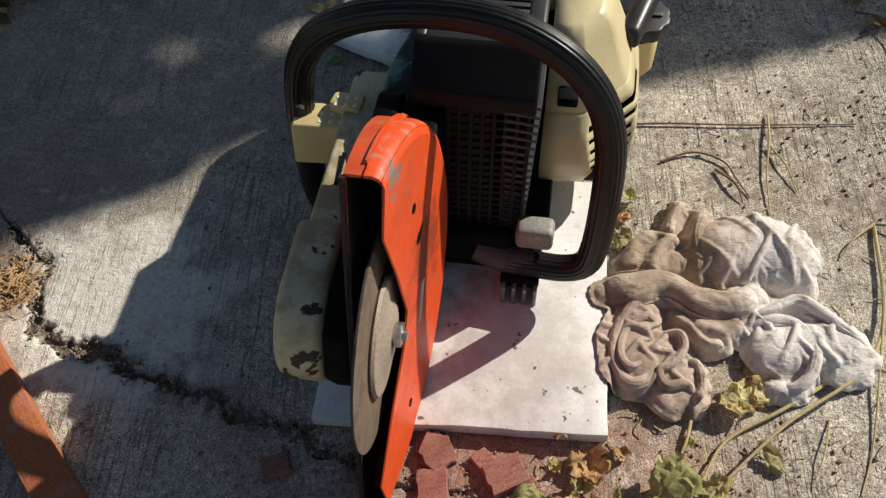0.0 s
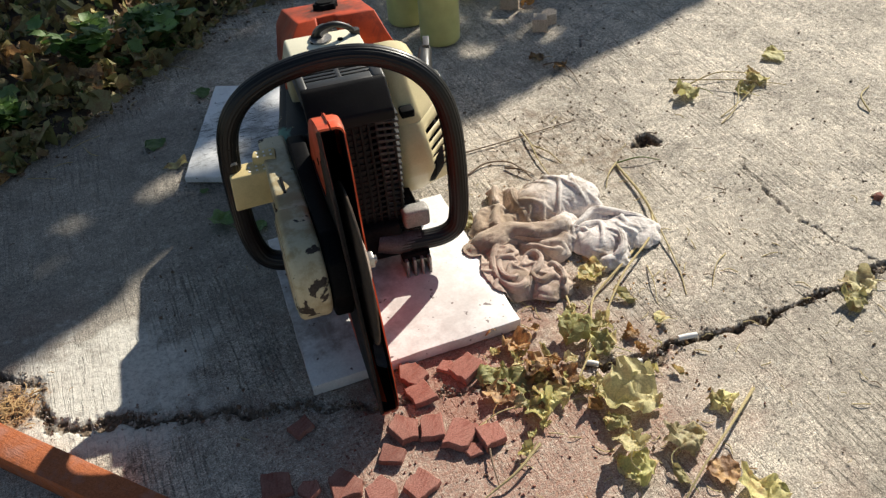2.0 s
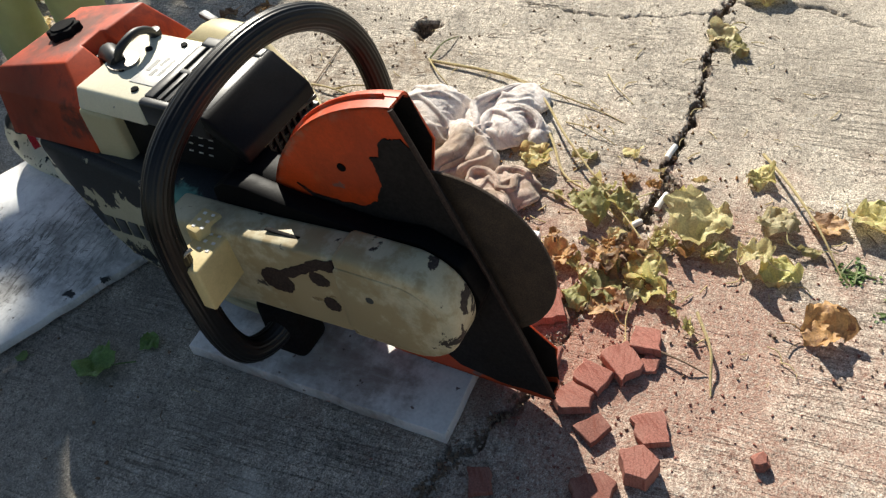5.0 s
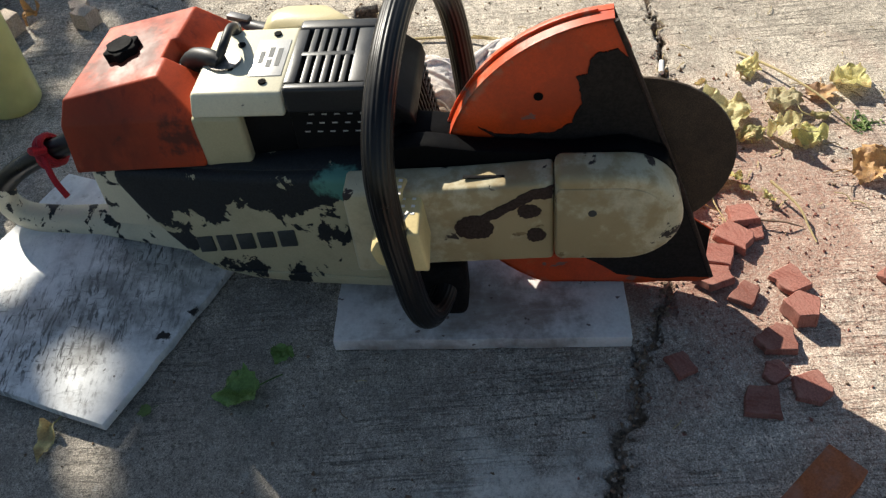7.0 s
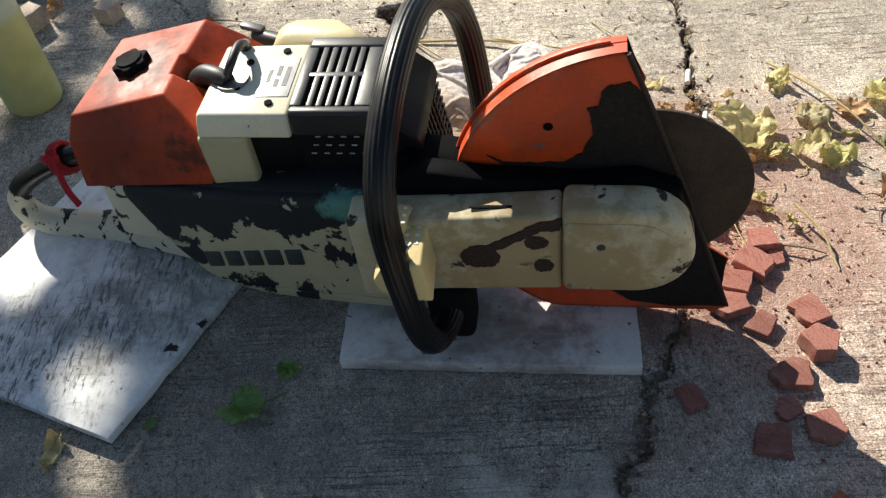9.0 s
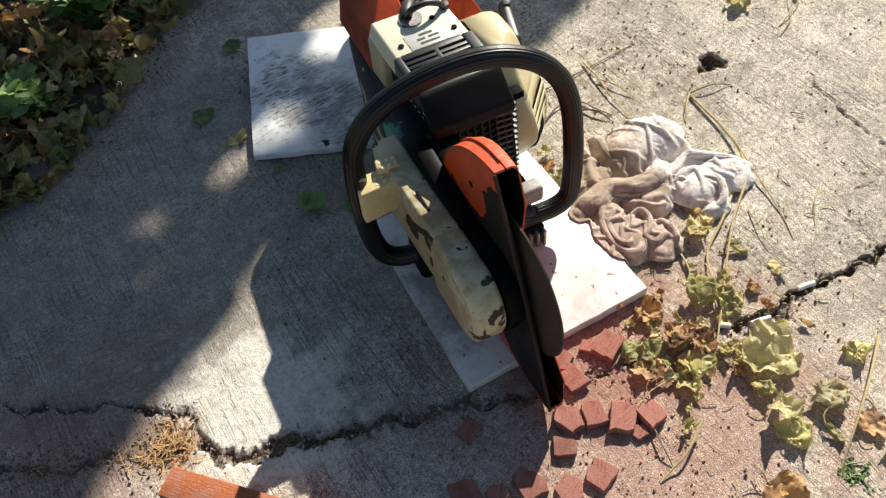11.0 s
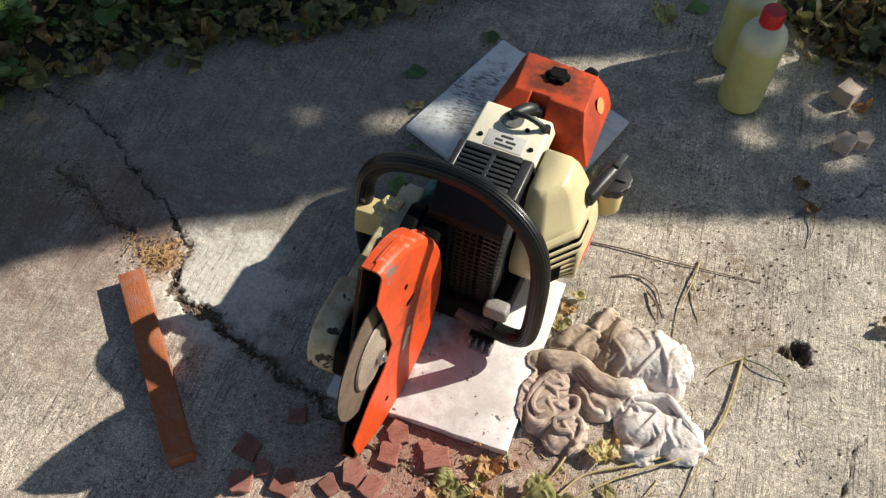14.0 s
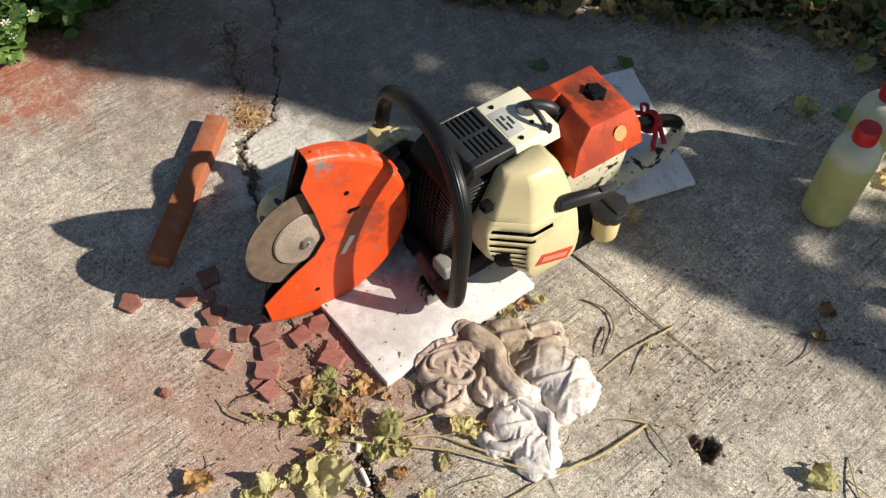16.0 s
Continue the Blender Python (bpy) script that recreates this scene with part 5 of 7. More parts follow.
solo("marble_tile", slab([(-0.133, 0.295), (0.169, 0.286), (0.186, 0.612), (-0.108, 0.627)], 0.0200, 4), marble_dusty, "square white marble tile dusted pink under the saw", "tile", "marble tiles")
solo("marble_tile", slab([(-0.196, 0.873), (0.103, 0.722), (0.219, 1.018), (-0.078, 1.160)], 0.0140, 9, 0.0015, 0.0260), marble, "oil-smeared white marble tile under the rear handle", "tile", "marble tiles")

bm = bmesh.new()
box(bm, -0.181, 0.181, -0.0205, 0.0205, 0.001, 0.031, 0.0015)
solo("brick_strip", bm, brick_orange, "long narrow sawn strip of orange brick on the slab", "brick", at=pose(-0.417, 0.258, 0, 0, 0, math.degrees(math.atan2(-0.275, 0.235))))


def bottle(x, y, turn, label):
    ob = thing("plastic_bottle", label, "bottle", "fuel bottles", at=pose(x, y, 0.001, 0, 0, turn))
    bm = bmesh.new()
    lathe(bm, [(0.0, 0.003), (0.030, 0.0), (0.040, 0.001), (0.0435, 0.006), (0.044, 0.020), (0.044, 0.165), (0.0425, 0.178), (0.037, 0.190), (0.027, 0.198), (0.0195, 0.203), (0.0185, 0.212), (0.0, 0.212)], 48)
    part("body", bm, bottle_plastic, ob)
    bm = bmesh.new()
    lathe(bm, [(0.0, 0.205), (0.0205, 0.205), (0.0215, 0.207), (0.0215, 0.232), (0.0195, 0.2355), (0.0, 0.2362)], 60)
    for v in bm.verts:
        r = math.hypot(v.co.x, v.co.y)
        if r > 0.0208 and int(round(math.atan2(v.co.y, v.co.x) / math.tau * 60)) % 2:
            v.co.x *= 0.965
            v.co.y *= 0.965
    part("cap", bm, cap_red, ob, "red ribbed screw cap")


bottle(0.421, 1.166, 0, "cloudy plastic bottle of yellowish fuel with a red cap")
bottle(0.392, 1.292, 40, "full cloudy plastic bottle with a red cap beside dry leaves")


def lump(size, seed, flat=0.7, cuts=2):
    """A broken, angular piece of stone or brick sitting on z = 0."""
    rnd = random.Random(seed)
    bm = bmesh.new()
    bmesh.ops.create_icosphere(bm, subdivisions=cuts, radius=1)
    off = Vector((rnd.uniform(0, 50), rnd.uniform(0, 50), rnd.uniform(0, 50)))
    for v in bm.verts:
        v.co *= 0.78 + 0.5 * noise.noise(v.co * 1.3 + off)
        v.co = Vector((max(-0.72, min(0.72, v.co.x)) * size, max(-0.6, min(0.6, v.co.y)) * size, max(-0.55, min(0.55, v.co.z)) * size * flat))
    low = min(v.co.z for v in bm.verts)
    for v in bm.verts:
        v.co.z -= low
    return bm


def chip(size, height, seed):
    rnd = random.Random(seed)
    k = rnd.choice((4, 4, 5, 5))
    base = rnd.uniform(0, math.tau)
    outline = []
    for i in range(k):
        a = base + math.tau * (i + rnd.uniform(-0.16, 0.16)) / k
        outline.append((size * rnd.uniform(0.95, 1.25) * math.cos(a), size * rnd.uniform(0.95, 1.25) * math.sin(a)))
    fine = []
    for (ax, ay), (bx_, by_) in zip(outline, outline[1:] + outline[:1]):
        for s in range(4):
            w = 0 if s == 0 else rnd.uniform(-0.085, 0.085) * size
            fine.append((ax + (bx_ - ax) * s / 4 + w, ay + (by_ - ay) * s / 4 + w))
    bm = bmesh.new()
    prism(bm, fine, "z", 0.0008, height, 0.0007, 1, scale=0.94)
    return bm


for k, (x, y, s, turn, m, word) in enumerate(((0.625, 1.240, 0.042, 20, brick_pale, "pale broken brick lump"), (0.650, 1.262, 0.026, 70, stone_grey, "small grey lump of rubble"), (0.632, 1.100, 0.036, 50, brick_pale, "pale broken brick piece"), (0.668, 1.122, 0.030, 10, brick_pale, "small broken brick piece"))):
    solo("rubble", lump(s, 30 + k, 0.9) if s < 0.028 else chip(s * 0.62, s * 0.85, 31 + k), m, word + " lying on the slab", "rubble", "rubble by the bottles", at=pose(x, y, 0, 0, 0, turn), smooth=False)
solo("pebble", lump(0.012, 77, 0.8), brick_red, "small dark red stone on bare concrete", "stone", at=pose(0.818, 0.292, 0, 0, 0, 30), smooth=False)
solo("pebble", lump(0.013, 78, 0.8), brick_red, "dark red brick crumb on the slab", "stone", at=pose(-0.064, -0.006, 0, 0, 0, 30), smooth=False)

# cut brick chips
CHIPS_NEAR = [(-0.004, 0.268, 0.021, 0.010, 30), (-0.004, 0.231, 0.022, 0.010, 15), (-0.047, 0.186, 0.022, 0.011, 70), (-0.073, 0.158, 0.018, 0.008, 20), (-0.012, 0.172, 0.021, 0.011, 50), (0.012, 0.150, 0.026, 0.012, 10), (0.046, 0.130, 0.021, 0.011, 65), (0.066, 0.246, 0.023, 0.012, 30), (0.044, 0.262, 0.013, 0.007, 10)]  # x, y, size, height, turn
CHIPS_FAR = [(0.090, 0.238, 0.010, 0.006, 40), (-0.141, 0.140, 0.023, 0.011, 40), (-0.107, 0.104, 0.0215, 0.022, 12), (-0.058, 0.099, 0.024, 0.009, 48), (-0.204, 0.122, 0.020, 0.009, 25), (-0.180, 0.152, 0.014, 0.008, 60), (-0.259, 0.040, 0.019, 0.010, 5), (-0.165, 0.248, 0.018, 0.008, 35), (-0.219, 0.175, 0.022, 0.009, 80), (0.021, 0.120, 0.012, 0.006, 33)]


def rnd_size(k):
    return random.Random(k + 400).uniform(0.92, 1.12)


for k, (x, y, s, h, turn) in enumerate(CHIPS_NEAR + CHIPS_FAR):
    word = "thick sawn red brick chip among other chips" if h > 0.015 else "thin sawn red brick chip with saw marks"
    tilt = random.Random(k).uniform(-9, 9) if h < 0.015 else 0
    solo("brick_chip", chip(s * rnd_size(k), h if h > 0.015 else h * rnd_size(k + 40) * 0.95, 50 + k), brick_red, word, "brick chip", "brick chips", at=pose(x, y, 0.0012 + 0.35 * s * math.sin(radians(abs(tilt))), tilt, tilt * 0.6, turn))

# cigarette ends by the crack
for x, y, turn, ln in ((0.365, 0.1665, -12, 0.027), (0.270, 0.159, -14, 0.030), (0.223, 0.181, -40, 0.017)):
    bm = bmesh.new()
    tube(bm, [(-ln / 2, 0, 0.0045), (0, 0.0004, 0.0048), (ln / 2, 0, 0.0045)], 0.0040, 12, 3)
    solo("cigarette_end", bm, paper_white, "short white cigarette end lying by the crack", "cigarette end", "cigarette ends", at=pose(x, y, 0, 0, 0, turn))

# ---- the rag ----
# the large forms of the heap: radius, height and line of each fold
FOLDS = [
    (0.0215, 0.022, (0.176, 0.452), (0.205, 0.460), (0.245, 0.464), (0.278, 0.442), (0.307, 0.442), (0.338, 0.455)),  # the long roll
    (0.0070, 0.020, (0.205, 0.508), (0.218, 0.525), (0.231, 0.534)),
    (0.0070, 0.022, (0.228, 0.489), (0.241, 0.515), (0.255, 0.530)),
    (0.0080, 0.012, (0.199, 0.501), (0.219, 0.496), (0.242, 0.493)),
    (0.0095, 0.026, (0.273, 0.582), (0.258, 0.555), (0.250, 0.529)),  # peaks at the back
    (0.0110, 0.024, (0.298, 0.569), (0.286, 0.535), (0.282, 0.502), (0.282, 0.478)),
    (0.0080, 0.022, (0.317, 0.528), (0.308, 0.503), (0.306, 0.479)),
    (0.0340, 0.008, (0.322, 0.515), (0.350, 0.522), (0.374, 0.514)),  # the puffed pale part
    (0.0210, 0.010, (0.328, 0.528), (0.355, 0.536), (0.378, 0.530), (0.382, 0.508)),
    (0.0160, 0.014, (0.326, 0.500), (0.353, 0.502), (0.378, 0.493)),
    (0.0110, 0.010, (0.386, 0.507), (0.398, 0.494), (0.402, 0.476)),
    (0.0100, 0.024, (0.327, 0.425), (0.354, 0.436), (0.383, 0.449), (0.406, 0.437), (0.429, 0.413), (0.451, 0.389)),  # the flap
    (0.0080, 0.016, (0.388, 0.441), (0.408, 0.418), (0.422, 0.397), (0.427, 0.370)),
    (0.0070, 0.010, (0.426, 0.428), (0.439, 0.407), (0.443, 0.379)),
    (0.0110, 0.018, (0.323, 0.416), (0.348, 0.423), (0.376, 0.421), (0.392, 0.397), (0.386, 0.366), (0.369, 0.348), (0.346, 0.347)),
    (0.0110, 0.006, (0.407, 0.382), (0.417, 0.368), (0.437, 0.371)),
    (0.0240, 0.002, (0.352, 0.392), (0.392, 0.398), (0.425, 0.398)),
    (0.0095, 0.022, (0.248, 0.443), (0.223, 0.449), (0.199, 0.431), (0.183, 0.404), (0.180, 0.370), (0.193, 0.346), (0.211, 0.348), (0.229, 0.376)),  # the coil
    (0.0065, 0.026, (0.230, 0.420), (0.215, 0.423), (0.195, 0.406), (0.187, 0.376), (0.197, 0.361), (0.214, 0.375)),
    (0.0200, 0.004, (0.209, 0.432), (0.197, 0.390), (0.208, 0.367)),
    (0.0180, 0.002, (0.232, 0.385), (0.246, 0.355)),
    (0.0080, 0.022, (0.229, 0.405), (0.251, 0.405), (0.254, 0.387), (0.240, 0.368), (0.226, 0.359), (0.232, 0.343), (0.253, 0.345), (0.260, 0.333)),
    (0.0075, 0.020, (0.259, 0.378), (0.269, 0.365), (0.268, 0.342), (0.258, 0.325)),
    (0.0095, 0.008, (0.228, 0.340), (0.234, 0.325), (0.248, 0.333)),
    (0.0085, 0.020, (0.247, 0.433), (0.265, 0.412), (0.280, 0.394), (0.299, 0.397)),
    (0.0080, 0.020, (0.275, 0.411), (0.295, 0.409), (0.312, 0.416)),
    (0.0160, 0.006, (0.287, 0.449), (0.320, 0.436), (0.345, 0.427)),
    (0.0140, 0.004, (0.218, 0.493), (0.269, 0.502), (0.304, 0.483)),
]


def blurred(a, cells):
    """A smooth average over about that many cells."""
    k = np.hanning(2 * cells + 3)[1:-1]
    k /= k.sum()
    a = np.pad(a, cells, mode="edge")
    a = np.apply_along_axis(lambda q: np.convolve(q, k, "valid"), 0, a)
    return np.apply_along_axis(lambda q: np.convolve(q, k, "valid"), 1, a)


SECTION = [(-1.20, -1.0), (-1.06, -0.45), (-0.98, 0.15), (-0.74, 0.68), (-0.27, 0.97), (0.27, 0.97), (0.74, 0.68), (0.98, 0.15), (1.06, -0.45), (1.20, -1.0)]  # across, height
RIDGES = [0, 4, 5, 11, 12, 14, 17, 18, 21, 22, 24]  # the forms that stand out as folds of their own


def ridge(verts, faces, radius, up, line, seed):
    """A long smooth fold of cloth with a few creases along it."""
    way = glide([(x, y, 0) for x, y in line], max(5, int(70 / len(line))))
    across = [(q.x, q.y) for q in glide([(u, h, 0) for u, h in SECTION], 3)]
    off, base, run = Vector((seed * 3.1, seed * 1.7, 0)), len(verts), 0.0
    thick = radius * (0.92 if radius > 0.015 else 0.62)
    for i, q in enumerate(way):
        if i:
            run += (q - way[i - 1]).length
        t = i / (len(way) - 1)
        ahead = (way[min(i + 1, len(way) - 1)] - way[max(i - 1, 0)]).normalized()
        side = Vector((-ahead.y, ahead.x, 0))
        end = math.sin(math.pi * min(0.5, (0.16 if radius > 0.015 else 0.04) + 2.2 * min(t, 1 - t))) ** 0.6
        r = thick * (1 + 0.30 * noise.noise(Vector((run * 17, 0, 0)) + off)) * (0.45 + 0.55 * end)
        high = (up + radius * 0.75) * (0.35 + 0.65 * end) + 0.005 * noise.noise(Vector((run * 20, 5, 0)) + off)
        sway = 0.35 * r * noise.noise(Vector((run * 22, 9, 0)) + off)
        for u, h in across:
            crease = abs(noise.noise(Vector((run * 9 + u * 0.5, u * 1.9, 4)) + off))
            p = q + side * (r * u * (1 - 0.16 * crease) + sway * (h + 1))
            z = high + (h - 1) * (r * 0.9 if h > 0 else r * 0.9 - h * (high - r * 0.9)) * (1 if h > 0 else 0.5)
            z -= r * 0.55 * max(0.0, 0.22 - crease) * end + 0.0005 * noise.noise(Vector((run * 120, u * 4, 1)) + off)
            floor = 0.0212 if p.x < 0.172 + 0.046 * (p.y - 0.289) else 0.0012
            verts.append((p.x, p.y, max(z, floor + 0.0008)))
    k = len(across)
    for i in range(len(way) - 1):
        faces.extend((base + i * k + j, base + i * k + j + 1, base + (i + 1) * k + j + 1, base + (i + 1) * k + j) for j in range(k - 1))
    return base


def build_rag():
    """A cloth with more stuff than room is laid over the forms and settles into wrinkles of its own."""
    step = 0.0021
    X, Y = np.meshgrid(np.arange(0.125, 0.480, step), np.arange(0.285, 0.612, step), indexing="ij")
    wx = X + 0.006 * (value_noise(X, Y, 45, 61) - 0.5)
    wy = Y + 0.006 * (value_noise(X, Y, 45, 63) - 0.5)
    form, reach = np.zeros(X.shape), np.zeros(X.shape)
    for k, (radius, up, *line) in enumerate(FOLDS):
        d, _ = line_distance(wx, wy, [(q.x, q.y) for q in glide([(x, y, 0) for x, y in line], 4)])
        lower = 0.62 if k in RIDGES else 1.0
        form = np.maximum(form, lower * (up + radius) * np.sqrt(np.clip(1 - (d / (radius * (1.0 if k in RIDGES else 1.45))) ** 2, 0, 1)))
        reach = np.maximum(reach, np.clip((0.9 if k == 0 else 1.4) * radius + 0.001 - d, 0, 0.004))
    tile = np.where(X < 0.172 + 0.046 * (Y - 0.289), 0.0212, 0.0012)  # the heap leans on the marble tile
    form = np.maximum(blurred(form, 2), tile)
    inside = blurred((reach > 0).astype(float), 4) > 0.36
    hem = np.clip((blurred(inside.astype(float), 5) - 0.5) / 0.35, 0, 1)
    roll, _ = line_distance(X, Y, list(FOLDS[0][2:]))
    spare = 1.22 + 0.22 * (value_noise(X, Y, 14, 64) - 0.5)
    spare = 0.94 + (np.where(roll < 0.022, 1.04, spare) - 0.94) * hem
    n = np.stack([X, Y, form + 0.0015], -1)
    ruck = sum(a * (1 - 2 * np.abs(2 * value_noise(wx * c + wy * s, wy * c - wx * s, f, k) - 1)) for a, f, k, c, s in ((0.0035, 34, 65, 0.9, 0.4), (0.0020, 62, 66, 0.5, -0.8)))
    n[..., 2] += hem * np.where(roll < 0.022, 0.15, 1.0) * np.maximum(ruck, -0.001) + 0.001
    p, v = n.copy(), np.zeros(n.shape)

    def pull(di, dj, stiff):
        """Keeps the length between each point and the one di, dj cells on."""
        rest_all = step * math.hypot(di, dj) * spare
        span = max(abs(di), abs(dj))
        for turn in range(2):
            a_i = np.arange(max(0, -di), X.shape[0] - max(0, di))
            a_j = np.arange(max(0, -dj), X.shape[1] - max(0, dj))
            pick = ((a_i if di else a_j) // span) % 2 == turn
            a_i, a_j = (a_i[pick], a_j) if di else (a_i, a_j[pick])
            ia, ib = np.ix_(a_i, a_j), np.ix_(a_i + di, a_j + dj)
            d = p[ib] - p[ia]
            ln = np.sqrt((d * d).sum(-1)) + 1e-9
            k = np.where(inside[ia] & inside[ib], stiff * 0.5 * (1 - rest_all[ia] / ln), 0)[..., None] * d
            p[ia] += k
            p[ib] -= k

    for it in range(90):
        v = v * 0.90
        v[..., 2] -= 0.00012
        old = p.copy()
        p = p + v
        for _ in range(3):
            pull(1, 0, 0.9), pull(0, 1, 0.9), pull(1, 1, 0.6), pull(1, -1, 0.6), pull(3, 0, 0.22), pull(0, 3, 0.22)
        i = np.clip(((p[..., 0] - X[0, 0]) / step).round().astype(int), 0, X.shape[0] - 1)
        j = np.clip(((p[..., 1] - Y[0, 0]) / step).round().astype(int), 0, X.shape[1] - 1)
        low = form[i, j] + 0.0006
        touch = p[..., 2] < low
        p[..., 2] = np.maximum(p[..., 2], low)
        p[..., :2] = np.where(touch[..., None], old[..., :2] * 0.85 + p[..., :2] * 0.15, p[..., :2])
        v = p - old
        far = np.sqrt((v * v).sum(-1, keepdims=True))
        v *= np.minimum(1, 0.0015 / (far + 1e-9))
    ident = np.full(X.shape, -1)
    ident[inside] = np.arange(inside.sum())
    verts, base = p[inside].tolist(), p[inside]
    quads = np.stack([ident[:-1, :-1], ident[1:, :-1], ident[1:, 1:], ident[:-1, 1:]], -1).reshape(-1, 4)
    faces = quads[(quads >= 0).all(1)].tolist()
    for k in RIDGES:
        start = ridge(verts, faces, FOLDS[k][0], FOLDS[k][1], FOLDS[k][2:], k)
        one, two = np.argsort(np.hypot(base[:, 0] - verts[start][0], base[:, 1] - verts[start][1]))[:2]
        faces.append((start, int(one), int(two)))  # each fold hangs together with the cloth under it
    me = bpy.data.meshes.new("rag")
    me.from_pydata(verts, [], faces)
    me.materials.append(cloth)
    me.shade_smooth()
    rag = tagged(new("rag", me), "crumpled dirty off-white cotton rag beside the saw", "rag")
    rag.modifiers.new("thickness", "SOLIDIFY").thickness = -0.0011
    rag.modifiers.new("rounding", "SUBSURF").render_levels = 1


build_rag()

# ---- leaves, stems and litter ----


def leaf_points(kind, size, rnd, curl, rows=5, cols=5):
    """A curled leaf as a grid of points; its stalk end at the origin, growing along y."""
    pts = []
    roll, bend, wave = rnd.uniform(-1, 1) * curl, rnd.uniform(-0.4, 1.2) * curl, rnd.uniform(0, 6)
    for j in range(rows + 1):
        t = j / rows
        if kind == "lobed":
            half = (0.50 + 0.16 * math.cos(t * 17 + 0.6)) * math.sin(math.pi * min(1, t * 0.93 + 0.07)) ** 0.55
        elif kind == "heart":
            half = 0.56 * (math.sin(math.pi * (t * 0.86 + 0.14)) ** 0.8) * (1.25 - 0.55 * t)
        else:
            half = 0.30 * math.sin(math.pi * (t * 0.94 + 0.03)) ** 0.9
        if j == rows:
            half *= 0.12
        for i in range(cols + 1):
            u = 2 * i / cols - 1
            x = u * half * size * rnd.uniform(0.92, 1.06)
            y = (t - (0.10 * abs(u) if kind != "lance" and t < 0.2 else 0)) * size
            z = size * (0.55 * roll * (u * half * 2) ** 2 + 0.45 * bend * (t - 0.45) ** 2 - 0.05 * (1 - abs(u)) + 0.10 * curl * math.sin(wave + 5 * u + 7 * t) + 0.06 * curl * rnd.uniform(-1, 1))
            pts.append(Vector((x, y, z)))
    return pts, rows, cols


def add_leaf(bm, kind, size, m, rnd, curl=0.5, rows=5, cols=5, stalk=0.0):
    pts, r, c = leaf_points(kind, size, rnd, curl, rows, cols)
    vs = [bm.verts.new(m @ p) for p in pts]
    for j in range(r):
        for i in range(c):
            a = j * (c + 1) + i
            bm.faces.new((vs[a], vs[a + 1], vs[a + c + 2], vs[a + c + 1]))
    if stalk:
        tube(bm, [m @ Vector((0, 0.05 * size, 0)), m @ Vector((0.02 * size, -stalk * 0.5, 0.04 * size)), m @ Vector((0.1 * size, -stalk, 0.0))], size * 0.014, 5, 2)


def settle(bm, floor=0.0012):
    low = min(v.co.z for v in bm.verts)
    for v in bm.verts:
        v.co.z += floor - low


def fallen_leaf(x, y, size, turn, material, label, kind="lobed", crumple=0.7, stalk=True):
    """A withered leaf: ragged outline, folded along the midrib and crinkled all over, lying flat."""
    seed = int(abs(x) * 7919 + abs(y) * 104729 + turn) % 9973
    rnd, rows, cols, size = random.Random(seed), 20, 16, size * 0.86
    off, fold_up = Vector((seed * 0.37, seed * 0.13, 1)), rnd.uniform(-0.10, 0.50) * crumple
    lobe, phase, bend = rnd.uniform(0.03, 0.15), rnd.uniform(0, 6), rnd.uniform(-0.25, 0.35) * crumple
    pleats, curl_up = rnd.uniform(3.0, 4.5), rnd.uniform(0.5, 1.3)
    bm = bmesh.new()
    grid = []
    for j in range(rows + 1):
        t = j / rows
        shape = math.sin(math.pi * (0.10 + 0.90 * t) ** 0.85) ** (0.6 if kind == "lobed" else 0.8)
        half = {"lobed": 0.46, "heart": 0.50, "lance": 0.22}[kind] * shape * (1.15 - 0.35 * t)
        row = []
        for i in range(cols + 1):
            u = 2 * i / cols - 1
            edge = 1 + abs(u) ** 3 * (lobe * math.sin(t * 15 + phase + (1.3 if u > 0 else 0)) * (kind == "lobed") + 0.30 * noise.noise(Vector((t * 7, u, 0)) + off) + 0.16 * noise.noise(Vector((t * 21, u, 3)) + off))
            p = Vector((u * half * edge, t - 0.5 + (0.10 * abs(u) * (0.5 - t) if kind != "lance" else 0), 0))
            q = p + off
            away = math.hypot(p.x, p.y + 0.45)
            veins = abs(math.sin(math.atan2(p.x, p.y + 0.47) * pleats + phase)) * min(away, 0.7)
            p.x += 0.10 * crumple * noise.noise(q * 4)
            p.y += 0.10 * crumple * noise.noise(q * 4 + Vector((7, 7, 7)))
            p.z = crumple * (0.20 * noise.noise(q * 1.7) + 0.10 * veins + 0.15 * abs(noise.noise(q * 4.5)) + 0.09 * abs(noise.noise(q * 9.5)) + 0.02 * noise.noise(q * 19) + curl_up * max(0.0, abs(u) + abs(t - 0.5) - 0.75) * noise.noise(q * 1.9 + Vector((3, 9, 2)))) + fold_up * abs(u) * half + bend * (t - 0.5) ** 2
            row.append(bm.verts.new(p * size))
        grid.append(row)
    for a, b in zip(grid, grid[1:]):
        for i in range(cols):
            bm.faces.new((a[i], a[i + 1], b[i + 1], b[i]))
    if stalk:
        tube(bm, [grid[0][cols // 2].co + Vector((0, size * 0.03, 0)), Vector((size * rnd.uniform(-0.1, 0.1), -size * 0.75, size * 0.08)), Vector((size * rnd.uniform(-0.25, 0.25), -size * 1.0, 0))], size * 0.016, 6, 3)
    settle(bm)
    return solo("dry_leaf", bm, material, label, "leaf", "fallen leaves", at=pose(x, y, 0, 0, 0, turn))


